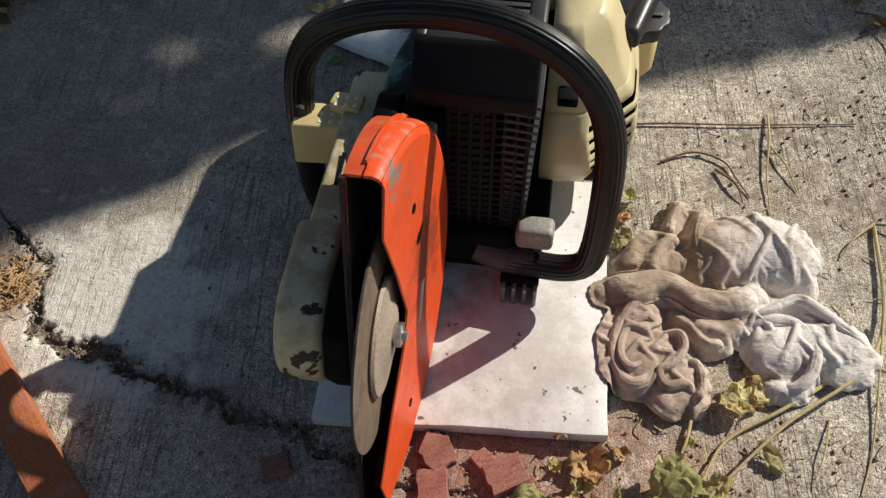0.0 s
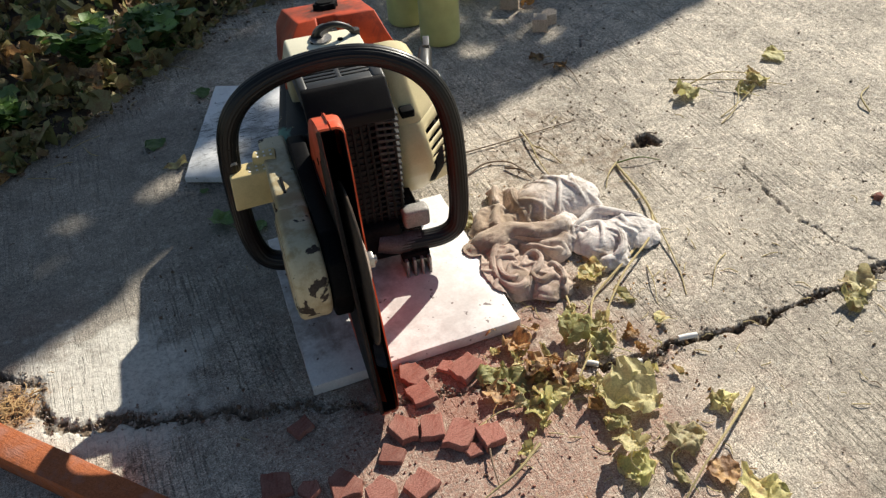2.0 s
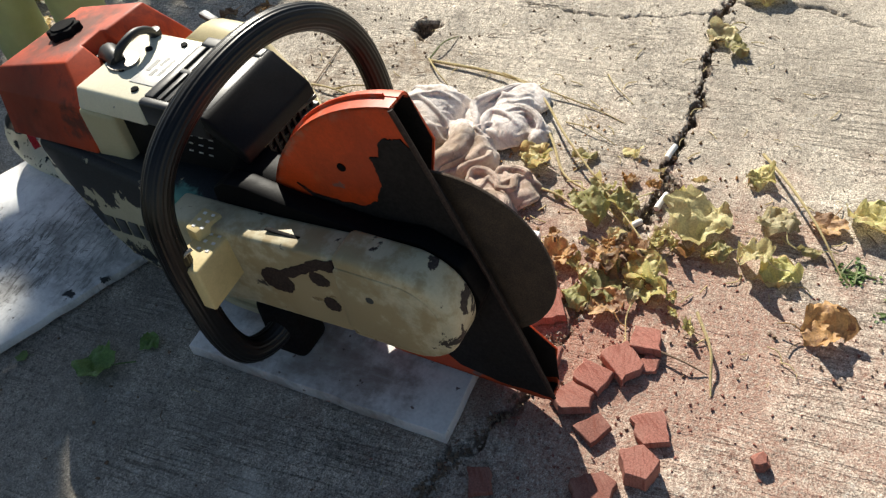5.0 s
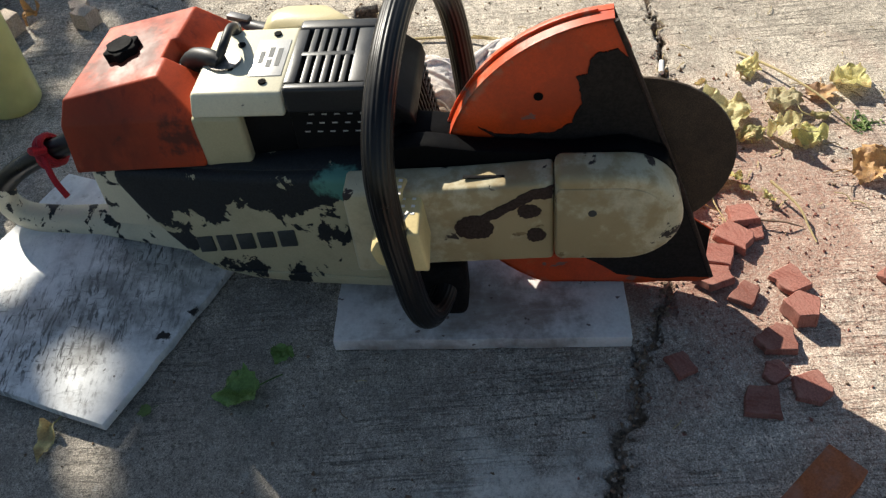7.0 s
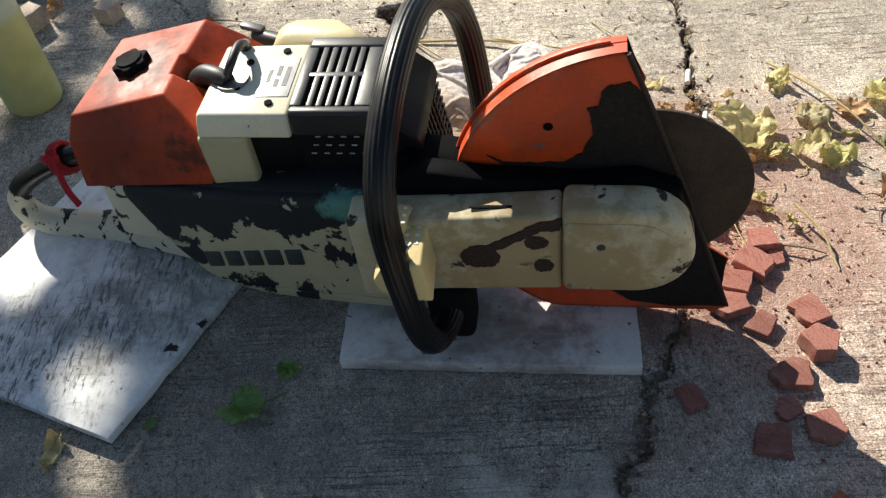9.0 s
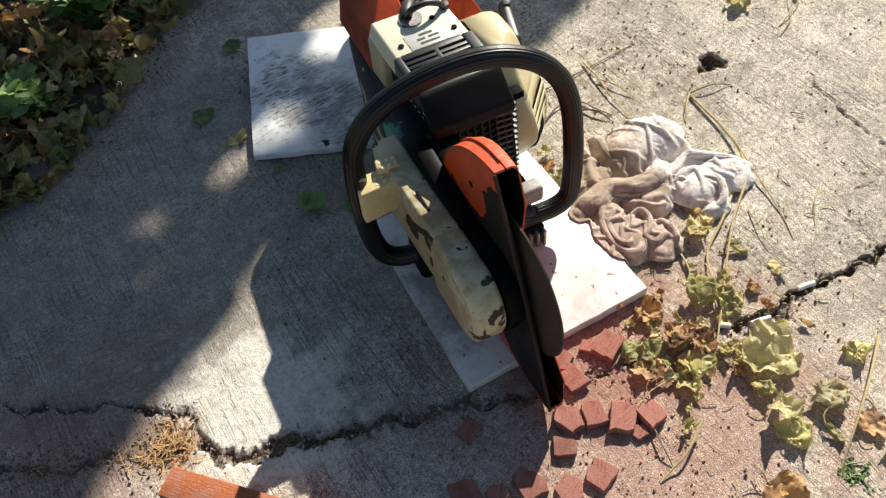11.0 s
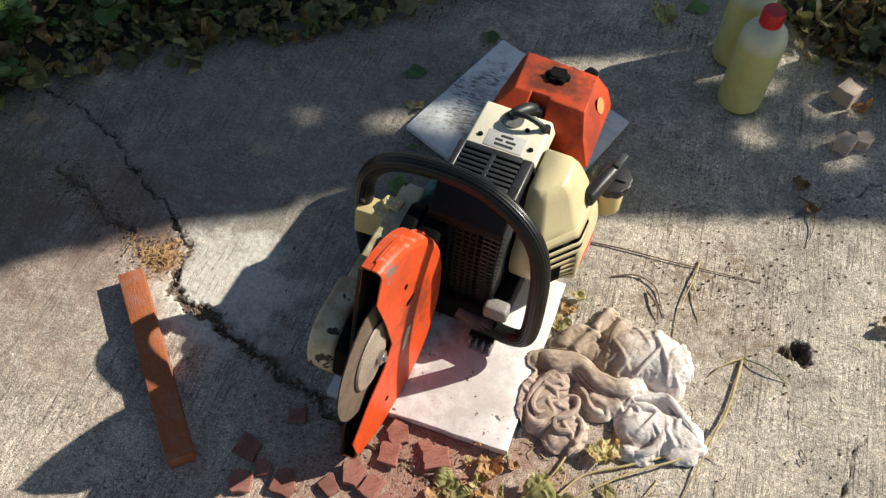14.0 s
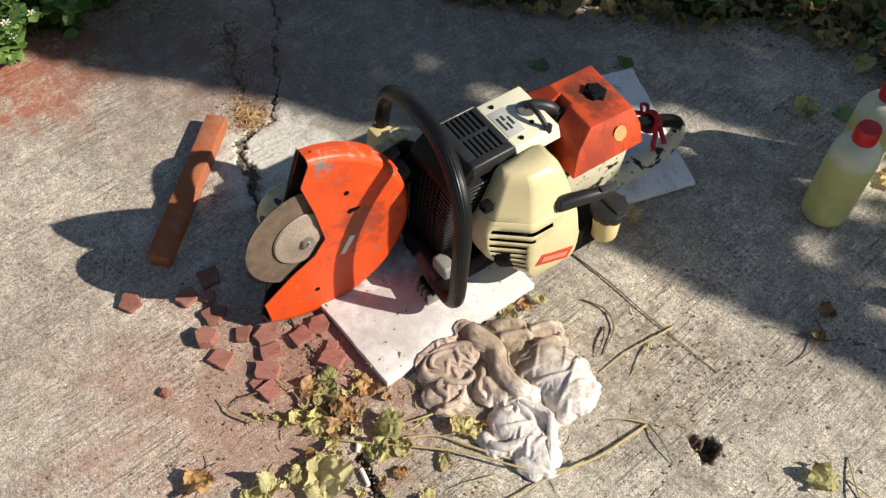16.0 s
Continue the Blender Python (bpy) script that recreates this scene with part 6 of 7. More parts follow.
fallen_leaf(0.232, 0.112, 0.098, 75, leaf_pale, "large crumpled pale yellow leaf near the crack", "lobed", 1.05, False)
fallen_leaf(0.196, 0.080, 0.042, 20, leaf_olive, "small withered olive leaf on the slab", "lobed", 1.10, True)
fallen_leaf(0.193, 0.040, 0.050, -30, leaf_pale, "curled pale yellow leaf on the slab", "lobed", 1.21, True)
fallen_leaf(0.182, 0.012, 0.058, 40, leaf_olive, "curled olive-yellow dry leaf", "lobed", 1.21, False)
fallen_leaf(0.262, 0.022, 0.060, -60, leaf_pale, "crumpled yellowish dry leaf on a stem", "lobed", 1.21, True)
fallen_leaf(0.272, -0.034, 0.050, 70, leaf_brown, "flat tan-brown dry leaf", "lobed", 0.66, True)
fallen_leaf(0.290, -0.085, 0.068, 130, leaf_olive, "curled pale green dry leaf", "lobed", 1.10, False)
fallen_leaf(0.225, -0.020, 0.036, 10, leaf_yellow, "small pale green leaf", "lance", 0.66, True)
fallen_leaf(0.112, -0.052, 0.062, 190, leaf_brown, "crumpled orange-brown dry leaf", "lobed", 1.10, True)
fallen_leaf(0.336, 0.048, 0.042, 160, leaf_olive, "small curled leaf on a dry stem", "lobed", 1.32, False)
fallen_leaf(0.643, 0.150, 0.060, 60, leaf_pale, "pale yellow leaf lying over the crack", "lobed", 0.88, True)
fallen_leaf(0.610, 0.118, 0.044, 150, leaf_yellow, "small yellow leaf by the crack", "lobed", 0.88, True)
fallen_leaf(0.764, 0.103, 0.082, 100, leaf_yellow, "broad pale yellow leaf by the crack", "heart", 0.55, False)
fallen_leaf(0.978, 0.752, 0.055, 80, leaf_yellow, "pale yellow leaf on bare concrete", "heart", 0.44, True)
fallen_leaf(0.740, 0.708, 0.058, 60, leaf_olive, "withered green leaf with stems", "lobed", 1.10, True)
fallen_leaf(0.886, 0.690, 0.060, 110, leaf_yellow, "withered yellow-green leaf with stems", "lobed", 1.21, False)
fallen_leaf(0.845, 0.668, 0.040, 10, leaf_olive, "small withered leaf with stems", "lobed", 1.21, True)
fallen_leaf(0.150, 0.256, 0.050, 200, leaf_brown, "orange-brown curled leaf by the tile", "lobed", 1.10, True)
fallen_leaf(0.182, 0.274, 0.022, 40, leaf_brown, "tiny curled brown leaf by the tile", "lobed", 1.10, False)
fallen_leaf(0.228, 0.238, 0.062, 130, leaf_olive, "dull green curled leaf under a dry stem", "lobed", 0.99, True)
fallen_leaf(0.252, 0.206, 0.050, 30, leaf_olive, "withered green leaf under a dry stem", "lobed", 1.21, True)
fallen_leaf(0.268, 0.236, 0.040, 70, leaf_olive, "curled olive leaf under a dry stem", "lobed", 1.32, False)
fallen_leaf(0.116, 0.200, 0.060, 20, leaf_olive, "mottled green-brown leaf beside brick chips", "lobed", 0.99, True)
fallen_leaf(0.092, 0.188, 0.052, -40, leaf_brown, "brown-green leaf beside brick chips", "heart", 0.88, True)
fallen_leaf(0.148, 0.158, 0.062, 60, leaf_olive, "pale green crumpled leaf beside brick chips", "lobed", 1.10, False)
fallen_leaf(0.122, 0.138, 0.046, 170, leaf_olive, "small crumpled green leaf", "lobed", 1.21, True)
fallen_leaf(0.150, 0.200, 0.050, 110, leaf_brown, "dark brown crumpled leaf", "lobed", 1.32, True)
fallen_leaf(0.090, 0.222, 0.045, -10, leaf_olive, "yellow-green leaf by the brick chips", "lobed", 0.99, False)
fallen_leaf(0.176, 0.176, 0.046, 15, leaf_brown, "small dry brown leaf", "lobed", 1.21, True)
fallen_leaf(0.332, 0.378, 0.038, 40, leaf_brown, "orange-brown leaf in front of the rag", "heart", 0.55, True)
fallen_leaf(0.318, 0.345, 0.050, -20, leaf_olive, "withered olive leaf in front of the rag", "lobed", 1.10, False)
fallen_leaf(0.300, 0.330, 0.040, 100, leaf_olive, "small withered leaf in front of the rag", "lobed", 1.21, True)
fallen_leaf(0.356, 0.222, 0.022, 60, leaf_yellow, "tiny pale yellow leaf scrap", "heart", 0.44, True)
fallen_leaf(0.330, 0.275, 0.045, 30, leaf_olive, "thin withered leaf scrap on the slab", "lance", 0.88, False)
fallen_leaf(0.180, 0.545, 0.040, 60, leaf_yellow, "yellow leaf scrap behind the rag", "lobed", 0.99, True)
fallen_leaf(0.200, 0.572, 0.034, 150, leaf_brown, "crumpled brown leaf scrap beside the tile", "lobed", 1.2, True)
fallen_leaf(0.205, 0.535, 0.036, -30, leaf_yellow, "crumpled yellow leaf scrap beside the tile", "lobed", 1.2, False)
fallen_leaf(0.212, 0.600, 0.030, 70, leaf_olive, "small olive leaf scrap beside the tile", "lobed", 1.2, True)
fallen_leaf(-0.160, 0.735, 0.062, 10, leaf_green, "fresh green leaf lying between the tiles", "lobed", 0.66, True)
fallen_leaf(-0.110, 0.690, 0.032, 60, leaf_green, "small dull green leaf between the tiles", "heart", 0.55, False)
fallen_leaf(-0.172, 0.838, 0.020, 20, leaf_green, "tiny green leaf by the tile", "heart", 0.33, True)
fallen_leaf(-0.205, 0.940, 0.052, 80, leaf_olive, "dull olive leaf at the tile's edge", "lance", 0.55, True)
fallen_leaf(-0.230, 1.035, 0.048, 30, leaf_green, "green leaf on shaded concrete", "heart", 0.44, False)
fallen_leaf(0.232, 1.366, 0.070, 30, leaf_olive, "curled yellow-green leaf on shaded concrete", "lobed", 1.10, True)
fallen_leaf(0.085, 0.900, 0.045, 30, leaf_olive, "olive leaf beside the tile", "lobed", 0.88, True)
fallen_leaf(0.190, 0.860, 0.050, 120, leaf_olive, "dull leaf beside the saw", "lobed", 0.99, False)
fallen_leaf(0.560, 0.980, 0.040, 60, leaf_brown, "dry brown leaf scrap on the slab", "lobed", 1.10, True)
fallen_leaf(0.585, 0.925, 0.035, 10, leaf_brown, "small curled brown leaf", "lobed", 1.32, True)
fallen_leaf(0.655, 1.205, 0.040, 75, leaf_brown, "orange-brown leaf by the rubble", "lobed", 0.99, False)
fallen_leaf(-0.110, 1.180, 0.045, 10, leaf_green, "green leaf on shaded concrete", "heart", 0.55, True)
fallen_leaf(0.460, 1.330, 0.060, 80, leaf_yellow, "curled yellow leaf behind the bottles", "lobed", 1.10, True)
fallen_leaf(0.300, 1.420, 0.055, 10, leaf_green, "green leaf at the bed's edge", "heart", 0.55, False)


# a loose heap of crumpled scraps between the chips and the rag
rnd = random.Random(77)
for k in range(34):
    x, y = 0.19 + rnd.gauss(0, 0.065), 0.185 + rnd.gauss(0, 0.055)
    m, word = rnd.choice(((leaf_olive, "olive-green"), (leaf_pale, "bleached yellow"), (leaf_brown, "brown"), (leaf_yellow, "yellowish")))
    fallen_leaf(x, y, rnd.uniform(0.016, 0.030), rnd.uniform(0, 360), m, "small crumpled " + word + " leaf scrap in the leaf heap", rnd.choice(("lobed", "lance", "heart")), 1.4, rnd.random() < 0.5)


def stem(points, radius, material, label, name="twig", category="twig"):
    bm = bmesh.new()
    tube(bm, points, lambda t: radius * (0.66 - 0.36 * t), 8, 5)
    settle(bm, 0.0006)
    solo(name, bm, material, label, category, "twigs")


stem([(0.500, 0.570, 0.008), (0.482, 0.447, 0.012), (0.440, 0.371, 0.018), (0.350, 0.306, 0.024), (0.270, 0.235, 0.018), (0.205, 0.175, 0.012), (0.160, 0.140, 0.006)], 0.0036, stem_dry, "long dry yellowish weed stem across leaves")
stem([(0.412, 0.365, 0.010), (0.350, 0.325, 0.016), (0.290, 0.291, 0.012), (0.258, 0.244, 0.016), (0.226, 0.200, 0.010)], 0.0036, stem_dry, "forked dry weed stem")
stem([(0.478, 0.440, 0.016), (0.440, 0.300, 0.006), (0.415, 0.240, 0.004)], 0.0022, stem_dry, "thin dry side stem")
stem([(0.500, 0.570, 0.010), (0.540, 0.560, 0.016), (0.575, 0.548, 0.006)], 0.0024, stem_green, "short green side shoot")
stem([(0.500, 0.570, 0.010), (0.470, 0.545, 0.012), (0.450, 0.520, 0.005)], 0.0026, stem_dry, "thin curled weed tip")
stem([(0.093, 0.084, 0.020), (0.050, 0.062, 0.016), (0.020, 0.056, 0.008), (0.000, 0.052, 0.003)], 0.0030, stem_dry, "dry stem lying on brick dust")
stem([(0.040, 0.120, 0.010), (0.030, 0.085, 0.012), (0.026, 0.060, 0.004)], 0.0022, stem_brown, "thin brown twig lying on brick dust")
stem([(0.130, 0.150, 0.014), (0.080, 0.158, 0.020), (0.040, 0.150, 0.018)], 0.0020, stem_dry, "thin pale stem over chips")
stem([(0.385, 0.052, 0.010), (0.320, 0.012, 0.020), (0.251, -0.027, 0.022), (0.197, -0.058, 0.006)], 0.0034, stem_dry, "dry stem carrying curled leaves")
stem([(0.262, 0.330, 0.006), (0.250, 0.290, 0.010), (0.236, 0.262, 0.006)], 0.0034, stem_dry, "short dry stalk by the rag")
stem([(0.160, 0.720, 0.004), (0.264, 0.727, 0.005), (0.367, 0.727, 0.005), (0.514, 0.733, 0.003)], 0.0026, stem_brown, "long thin brown stick on the slab", "twig", "twig")
stem([(0.259, 0.663, 0.004), (0.300, 0.678, 0.006), (0.336, 0.664, 0.006), (0.350, 0.636, 0.004), (0.362, 0.608, 0.003)], 0.0026, stem_brown, "curved brown root piece", "twig", "twig")
stem([(0.325, 0.652, 0.004), (0.345, 0.625, 0.010), (0.352, 0.602, 0.004)], 0.0030, stem_brown, "short dark root piece", "twig", "twig")
stem([(0.404, 0.745, 0.006), (0.398, 0.700, 0.010), (0.386, 0.640, 0.008), (0.382, 0.578, 0.004)], 0.0027, stem_dry, "thin yellow weed stem")
stem([(0.398, 0.690, 0.008), (0.412, 0.655, 0.010), (0.420, 0.618, 0.004)], 0.0022, stem_dry, "thin yellow side stem")
stem([(0.560, 0.950, 0.004), (0.586, 0.925, 0.014), (0.592, 0.880, 0.008), (0.582, 0.832, 0.003)], 0.0024, stem_brown, "bent brown twig on the slab", "twig", "twig")
for pts in ([(0.748, 0.774, 0.004), (0.797, 0.726, 0.014), (0.859, 0.680, 0.018), (0.930, 0.650, 0.004)], [(0.739, 0.593, 0.003), (0.790, 0.620, 0.010), (0.850, 0.690, 0.016)], [(0.752, 0.612, 0.003), (0.800, 0.628, 0.010), (0.846, 0.650, 0.014)], [(0.770, 0.740, 0.004), (0.830, 0.735, 0.016), (0.895, 0.715, 0.008)]):
    stem(pts, 0.0022, stem_dry, "thin dry weed stem in a tangle")
stem([(0.995, 0.500, 0.004), (1.010, 0.540, 0.012), (1.060, 0.570, 0.004)], 0.0030, stem_dry, "short pale dry stem on the slab")
stem([(1.150, 0.620, 0.004), (1.190, 0.600, 0.014), (1.300, 0.640, 0.006)], 0.0028, stem_dry, "bent pale dry stem on the slab")
stem([(0.400, 0.320, 0.004), (0.386, 0.282, 0.010), (0.368, 0.243, 0.004)], 0.0016, stem_dry, "thin straw on the slab")
for a, b in (((-0.909, 0.449, 0.05), (-0.952, 0.614, 0.09)), ((-0.896, 0.272, 0.06), (-0.858, 0.330, 0.10)), ((-0.830, 0.300, 0.004), (-0.805, 0.335, 0.03))):
    stem([a, tuple((p + q) / 2 + 0.006 for p, q in zip(a, b)), b], 0.0026, stem_brown, "bare dry stem leaning out of the weeds")
stem([(0.520, 0.290, 0.004), (0.490, 0.272, 0.008), (0.458, 0.238, 0.004)], 0.0018, stem_dry, "thin curved straw on the slab")


def scatter(name, count, spot, sizes, material, label, category, seed, lumpy=True):
    """Loose crumbs as one mesh of small angular bits."""
    rnd = random.Random(seed)
    bm = bmesh.new()
    for _ in range(count):
        x, y = spot(rnd)
        s = rnd.uniform(*sizes) * rnd.uniform(0.5, 1)
        m = pose(x, y, s * 0.3, rnd.uniform(0, 360), rnd.uniform(0, 360), rnd.uniform(0, 360))
        if lumpy:
            vs = [bm.verts.new(m @ Vector(c) + Vector([rnd.uniform(-0.3, 0.3) * s for _ in range(3)])) for c in ((s, 0, 0), (-s, 0, 0), (0, s, 0), (0, -s, 0), (0, 0, s * 0.7), (0, 0, -s * 0.7))]
            for a, b, c in ((0, 2, 4), (2, 1, 4), (1, 3, 4), (3, 0, 4), (2, 0, 5), (1, 2, 5), (3, 1, 5), (0, 3, 5)):
                bm.faces.new((vs[a], vs[b], vs[c]))
        else:
            m = pose(x, y, 0.002, rnd.uniform(-12, 12), rnd.uniform(-12, 12), rnd.uniform(0, 360))
            ln = s * 4
            tube(bm, [m @ Vector((-ln, 0, 0)), m @ Vector((0, ln * rnd.uniform(-0.45, 0.45), 0.0015)), m @ Vector((ln, ln * rnd.uniform(-0.2, 0.2), 0))], min(0.0007, 0.0002 + s * 0.22), 4, 3)
    return solo(name, bm, material, label, category, kind="stuff", smooth=False)


def along(lines, spread):
    def spot(rnd):
        line = rnd.choice(lines)
        i = rnd.randrange(len(line) - 1)
        t = rnd.random()
        return tuple(line[i][k] + (line[i + 1][k] - line[i][k]) * t + rnd.gauss(0, spread) for k in (0, 1))
    return spot


def around(x, y, sx, sy):
    return lambda rnd: (x + rnd.gauss(0, sx), y + rnd.gauss(0, sy))


scatter("crack_grit", 760, along([c[2] for c in CRACKS[:3]], 0.010), (0.0012, 0.0042), stone_grey, "grey concrete crumbs along the cracks", "grit", 1)
scatter("crack_earth", 380, along([CRACK_FRONT, CRACK_FRONT[8:]], 0.0055), (0.0012, 0.0046), stem_brown, "brown earth crumbs filling the crack", "grit", 7)
scatter("spur_earth", 420, along([CRACK_SPUR], 0.020), (0.0010, 0.0040), stem_brown, "brown earth crumbs along a shallow side crack", "grit", 17)
scatter("root_fibres", 120, around(-0.515, 0.460, 0.026, 0.018), (0.0008, 0.0032), fibre_tan, "tangle of tan root fibres at the broken slab edge", "roots", 18, False)
scatter("root_fibres", 40, along([CRACK_SPUR], 0.010), (0.0008, 0.0024), fibre_tan, "tan root fibres along a shallow side crack", "roots", 19, False)
scatter("crack_litter", 120, along([CRACK_SIDE], 0.009), (0.0010, 0.0036), stem_brown, "crumbled plant bits caught in the crack", "plant bits", 8)
scatter("bed_crumbs", 1500, along([EDGE[2:12]], 0.045), (0.0012, 0.0060), stem_brown, "dark plant crumbs along the edge of the bed", "plant bits", 9)
scatter("bed_straw", 420, along([[(x, y + 0.12) for x, y in EDGE[2:12]]], 0.10), (0.0040, 0.0180), stem_dry, "thin dry stalks lying over the leaf litter", "straw", 10, False)
scatter("sand_crumbs", 260, around(-0.508, 0.455, 0.016, 0.018), (0.0009, 0.0032), stone_tan, "tan crumbs at the broken slab edge", "grit", 2)
scatter("brick_crumbs", 520, around(0.03, 0.13, 0.13, 0.11), (0.0008, 0.0032), brick_red, "red brick crumbs around the chips", "grit", 3)
scatter("bark_crumbs", 700, lambda rnd: (rnd.uniform(-0.3, 1.1), rnd.uniform(-0.25, 1.25)), (0.0010, 0.0040), stem_brown, "dark dry crumbs scattered over the slab", "plant bits", 4)
scatter("bark_crumbs", 260, around(0.47, 0.69, 0.10, 0.09), (0.0010, 0.0036), stem_brown, "dark dry crumbs around the loose twigs", "plant bits", 24)
scatter("bark_crumbs", 200, around(0.30, 0.30, 0.10, 0.12), (0.0010, 0.0042), leaf_brown, "crumbled brown leaf bits by the rag", "plant bits", 25)
scatter("bark_crumbs", 160, around(0.82, 0.36, 0.14, 0.10), (0.0010, 0.0030), stem_brown, "dark dry crumbs on the open slab", "plant bits", 26)
scatter("straw_bits", 200, lambda rnd: (rnd.gauss(0.33, 0.22), rnd.gauss(0.25, 0.22)), (0.0010, 0.0036), stem_dry, "bits of straw scattered over the slab", "straw", 5, False)
scatter("dark_straw", 150, lambda rnd: (rnd.gauss(0.45, 0.35), rnd.gauss(0.55, 0.35)), (0.0008, 0.0030), stem_brown, "bits of dark stalk scattered over the slab", "straw", 6, False)


def litter(name, count, spot, sizes, material, label, seed, lift=0.03, kinds=("lobed", "heart", "lance"), curl=(0.5, 1.6)):
    rnd = random.Random(seed)
    bm = bmesh.new()
    for _ in range(count):
        x, y = spot(rnd)
        if y < float(edge_y(x)) - 0.12:
            continue
        s = rnd.uniform(*sizes) * rnd.choice((0.55, 0.8, 1.0, 1.25))
        m = pose(x, y, bed_height(x, y) + 0.012 + rnd.random() ** 2 * lift, rnd.uniform(-50, 50), rnd.uniform(-50, 50), rnd.uniform(0, 360))
        add_leaf(bm, rnd.choice(kinds), s, m, rnd, rnd.uniform(*curl), 5, 4)
    return solo(name, bm, material, label, "leaf litter", kind="stuff")


def bed_spot(depth, x0=-1.5, x1=1.7):
    def spot(rnd):
        x = rnd.uniform(x0, x1)
        return x, float(edge_y(x)) + rnd.random() * depth - 0.05 + rnd.gauss(0, 0.02)
    return spot


litter("leaf_litter", 1500, bed_spot(0.24), (0.018, 0.044), leaf_litter, "mixed fallen leaves spilling over the slab's edge", 16, 0.02)
litter("leaf_litter", 3000, bed_spot(1.0), (0.016, 0.046), leaf_litter, "thick layer of mixed fallen leaves on the bed", 11)
litter("leaf_litter", 900, bed_spot(2.2, -2.2, 2.4), (0.035, 0.080), leaf_litter, "scattered leaves over the back of the bed", 15)
litter("leaf_litter", 1100, bed_spot(1.0), (0.018, 0.048), leaf_brown, "brown curled leaves on the bed", 12)
litter("leaf_litter", 420, bed_spot(0.9), (0.016, 0.040), leaf_green, "low green leaves growing through the litter", 13, 0.06)
litter("leaf_litter", 800, bed_spot(0.8), (0.016, 0.044), leaf_yellow, "pale yellow leaves on the bed", 14)

# ---- weeds growing in the bed ----


def weed(x, y, height, shoots, seed, label, flowers=0, big=0.035):
    rnd = random.Random(seed)
    ob = thing("weed", label, "plant", "weeds in the bed", at=pose(x, y, bed_height(x, y) - 0.004, 0, 0, 0))
    stems, leaves = bmesh.new(), bmesh.new()
    tips = []
    for _ in range(shoots):
        a, lean = rnd.uniform(0, math.tau), rnd.uniform(0.15, 0.8)
        h = height * rnd.uniform(0.6, 1.0)
        pts = [Vector((0.02 * math.cos(a), 0.02 * math.sin(a), 0))]
        for t in (0.35, 0.7, 1.0):
            pts.append(Vector((math.cos(a) * lean * h * t * t * 1.1 + rnd.gauss(0, 0.012), math.sin(a) * lean * h * t * t * 1.1 + rnd.gauss(0, 0.012), h * t * (1 - 0.25 * lean * t))))
        tube(stems, pts, lambda t: 0.0020 * (1.2 - 0.7 * t), 6, 4)
        line = glide(pts, 5)
        for q in line[3::2]:
            for _ in range(4):
                yaw = rnd.uniform(0, 360)
                add_leaf(leaves, rnd.choice(("heart", "lance", "heart", "lobed")), big * rnd.uniform(0.35, 0.85), Matrix.Translation(q) @ pose(0, 0, 0, 0, 0, yaw) @ pose(0, 0.004, 0, rnd.uniform(-35, 30), rnd.uniform(-20, 20), 0), rnd, 0.35, 4, 4)
        tips.append(pts[-1])
    part("stalk", stems, stem_green, ob)
    part("foliage", leaves, leaf_green, ob)
    for tip in tips[:flowers]:
        bm = bmesh.new()
        for k in range(6):
            a = math.tau * k / 6
            q = [bm.verts.new(tip + Vector((math.cos(a + d) * r, math.sin(a + d) * r, 0.004 + h))) for d, r, h in ((0, 0.0022, 0.0), (-0.35, 0.0085, 0.0015), (0, 0.0115, 0.002), (0.35, 0.0085, 0.0015))]
            bm.faces.new(q)
        flower = part("flower", bm, petal_white, ob, "small white flower")
        bm = bmesh.new()
        lathe(bm, [(0.0, 0.0), (0.0028, 0.0), (0.0022, 0.0022), (0.0, 0.003)], 10, Matrix.Translation(tip + Vector((0, 0, 0.004))))
        part("flower_centre", bm, petal_yellow, flower)


weed(-1.06, 0.24, 0.24, 9, 1, "leafy green weed with small white flowers", 5, 0.036)
weed(-1.00, 0.155, 0.15, 8, 21, "sunlit green weed with white flowers at the slab's edge", 6, 0.040)
weed(-1.02, 0.285, 0.20, 9, 22, "sunlit broad-leaved weed at the slab's edge", 3, 0.050)
weed(-1.10, 0.145, 0.20, 9, 23, "bright green weed with white flowers", 4, 0.045)
weed(-1.04, 0.42, 0.16, 8, 24, "dark leafy weed at the slab's edge", 1, 0.045)
weed(-1.02, 0.66, 0.14, 8, 25, "trailing dark weed at the slab's edge", 0, 0.045)
weed(-0.78, 1.06, 0.10, 7, 26, "low ivy-like weed at the bed's edge", 0, 0.055)
weed(-0.48, 1.22, 0.09, 3, 27, "low ivy-like weed at the bed's edge", 0, 0.055)
weed(-0.15, 1.46, 0.09, 7, 28, "low ivy-like weed at the bed's edge", 0, 0.055)
weed(-1.14, 0.38, 0.28, 9, 2, "tall leafy green weed in the bed", 2, 0.042)
weed(-1.01, 0.10, 0.16, 7, 3, "low weed with white and yellow flowers", 5, 0.030)
weed(-1.10, 0.62, 0.26, 8, 4, "leafy green weed in the bed", 0, 0.045)
weed(-1.03, 0.84, 0.20, 8, 5, "leafy green weed at the bed's edge", 0, 0.045)
weed(-0.86, 1.00, 0.16, 7, 6, "low broad-leaved weed at the bed's edge", 0, 0.050)
weed(-1.30, 0.50, 0.34, 10, 7, "tall dark green weed in the bed", 0, 0.050)
weed(-1.25, 0.80, 0.32, 9, 8, "tall dark green weed in the bed", 0, 0.050)
weed(-1.22, 0.10, 0.30, 9, 9, "tall leafy weed with white flowers", 4, 0.036)
weed(-0.62, 1.17, 0.12, 3, 10, "low ivy-like weed in the litter", 0, 0.050)
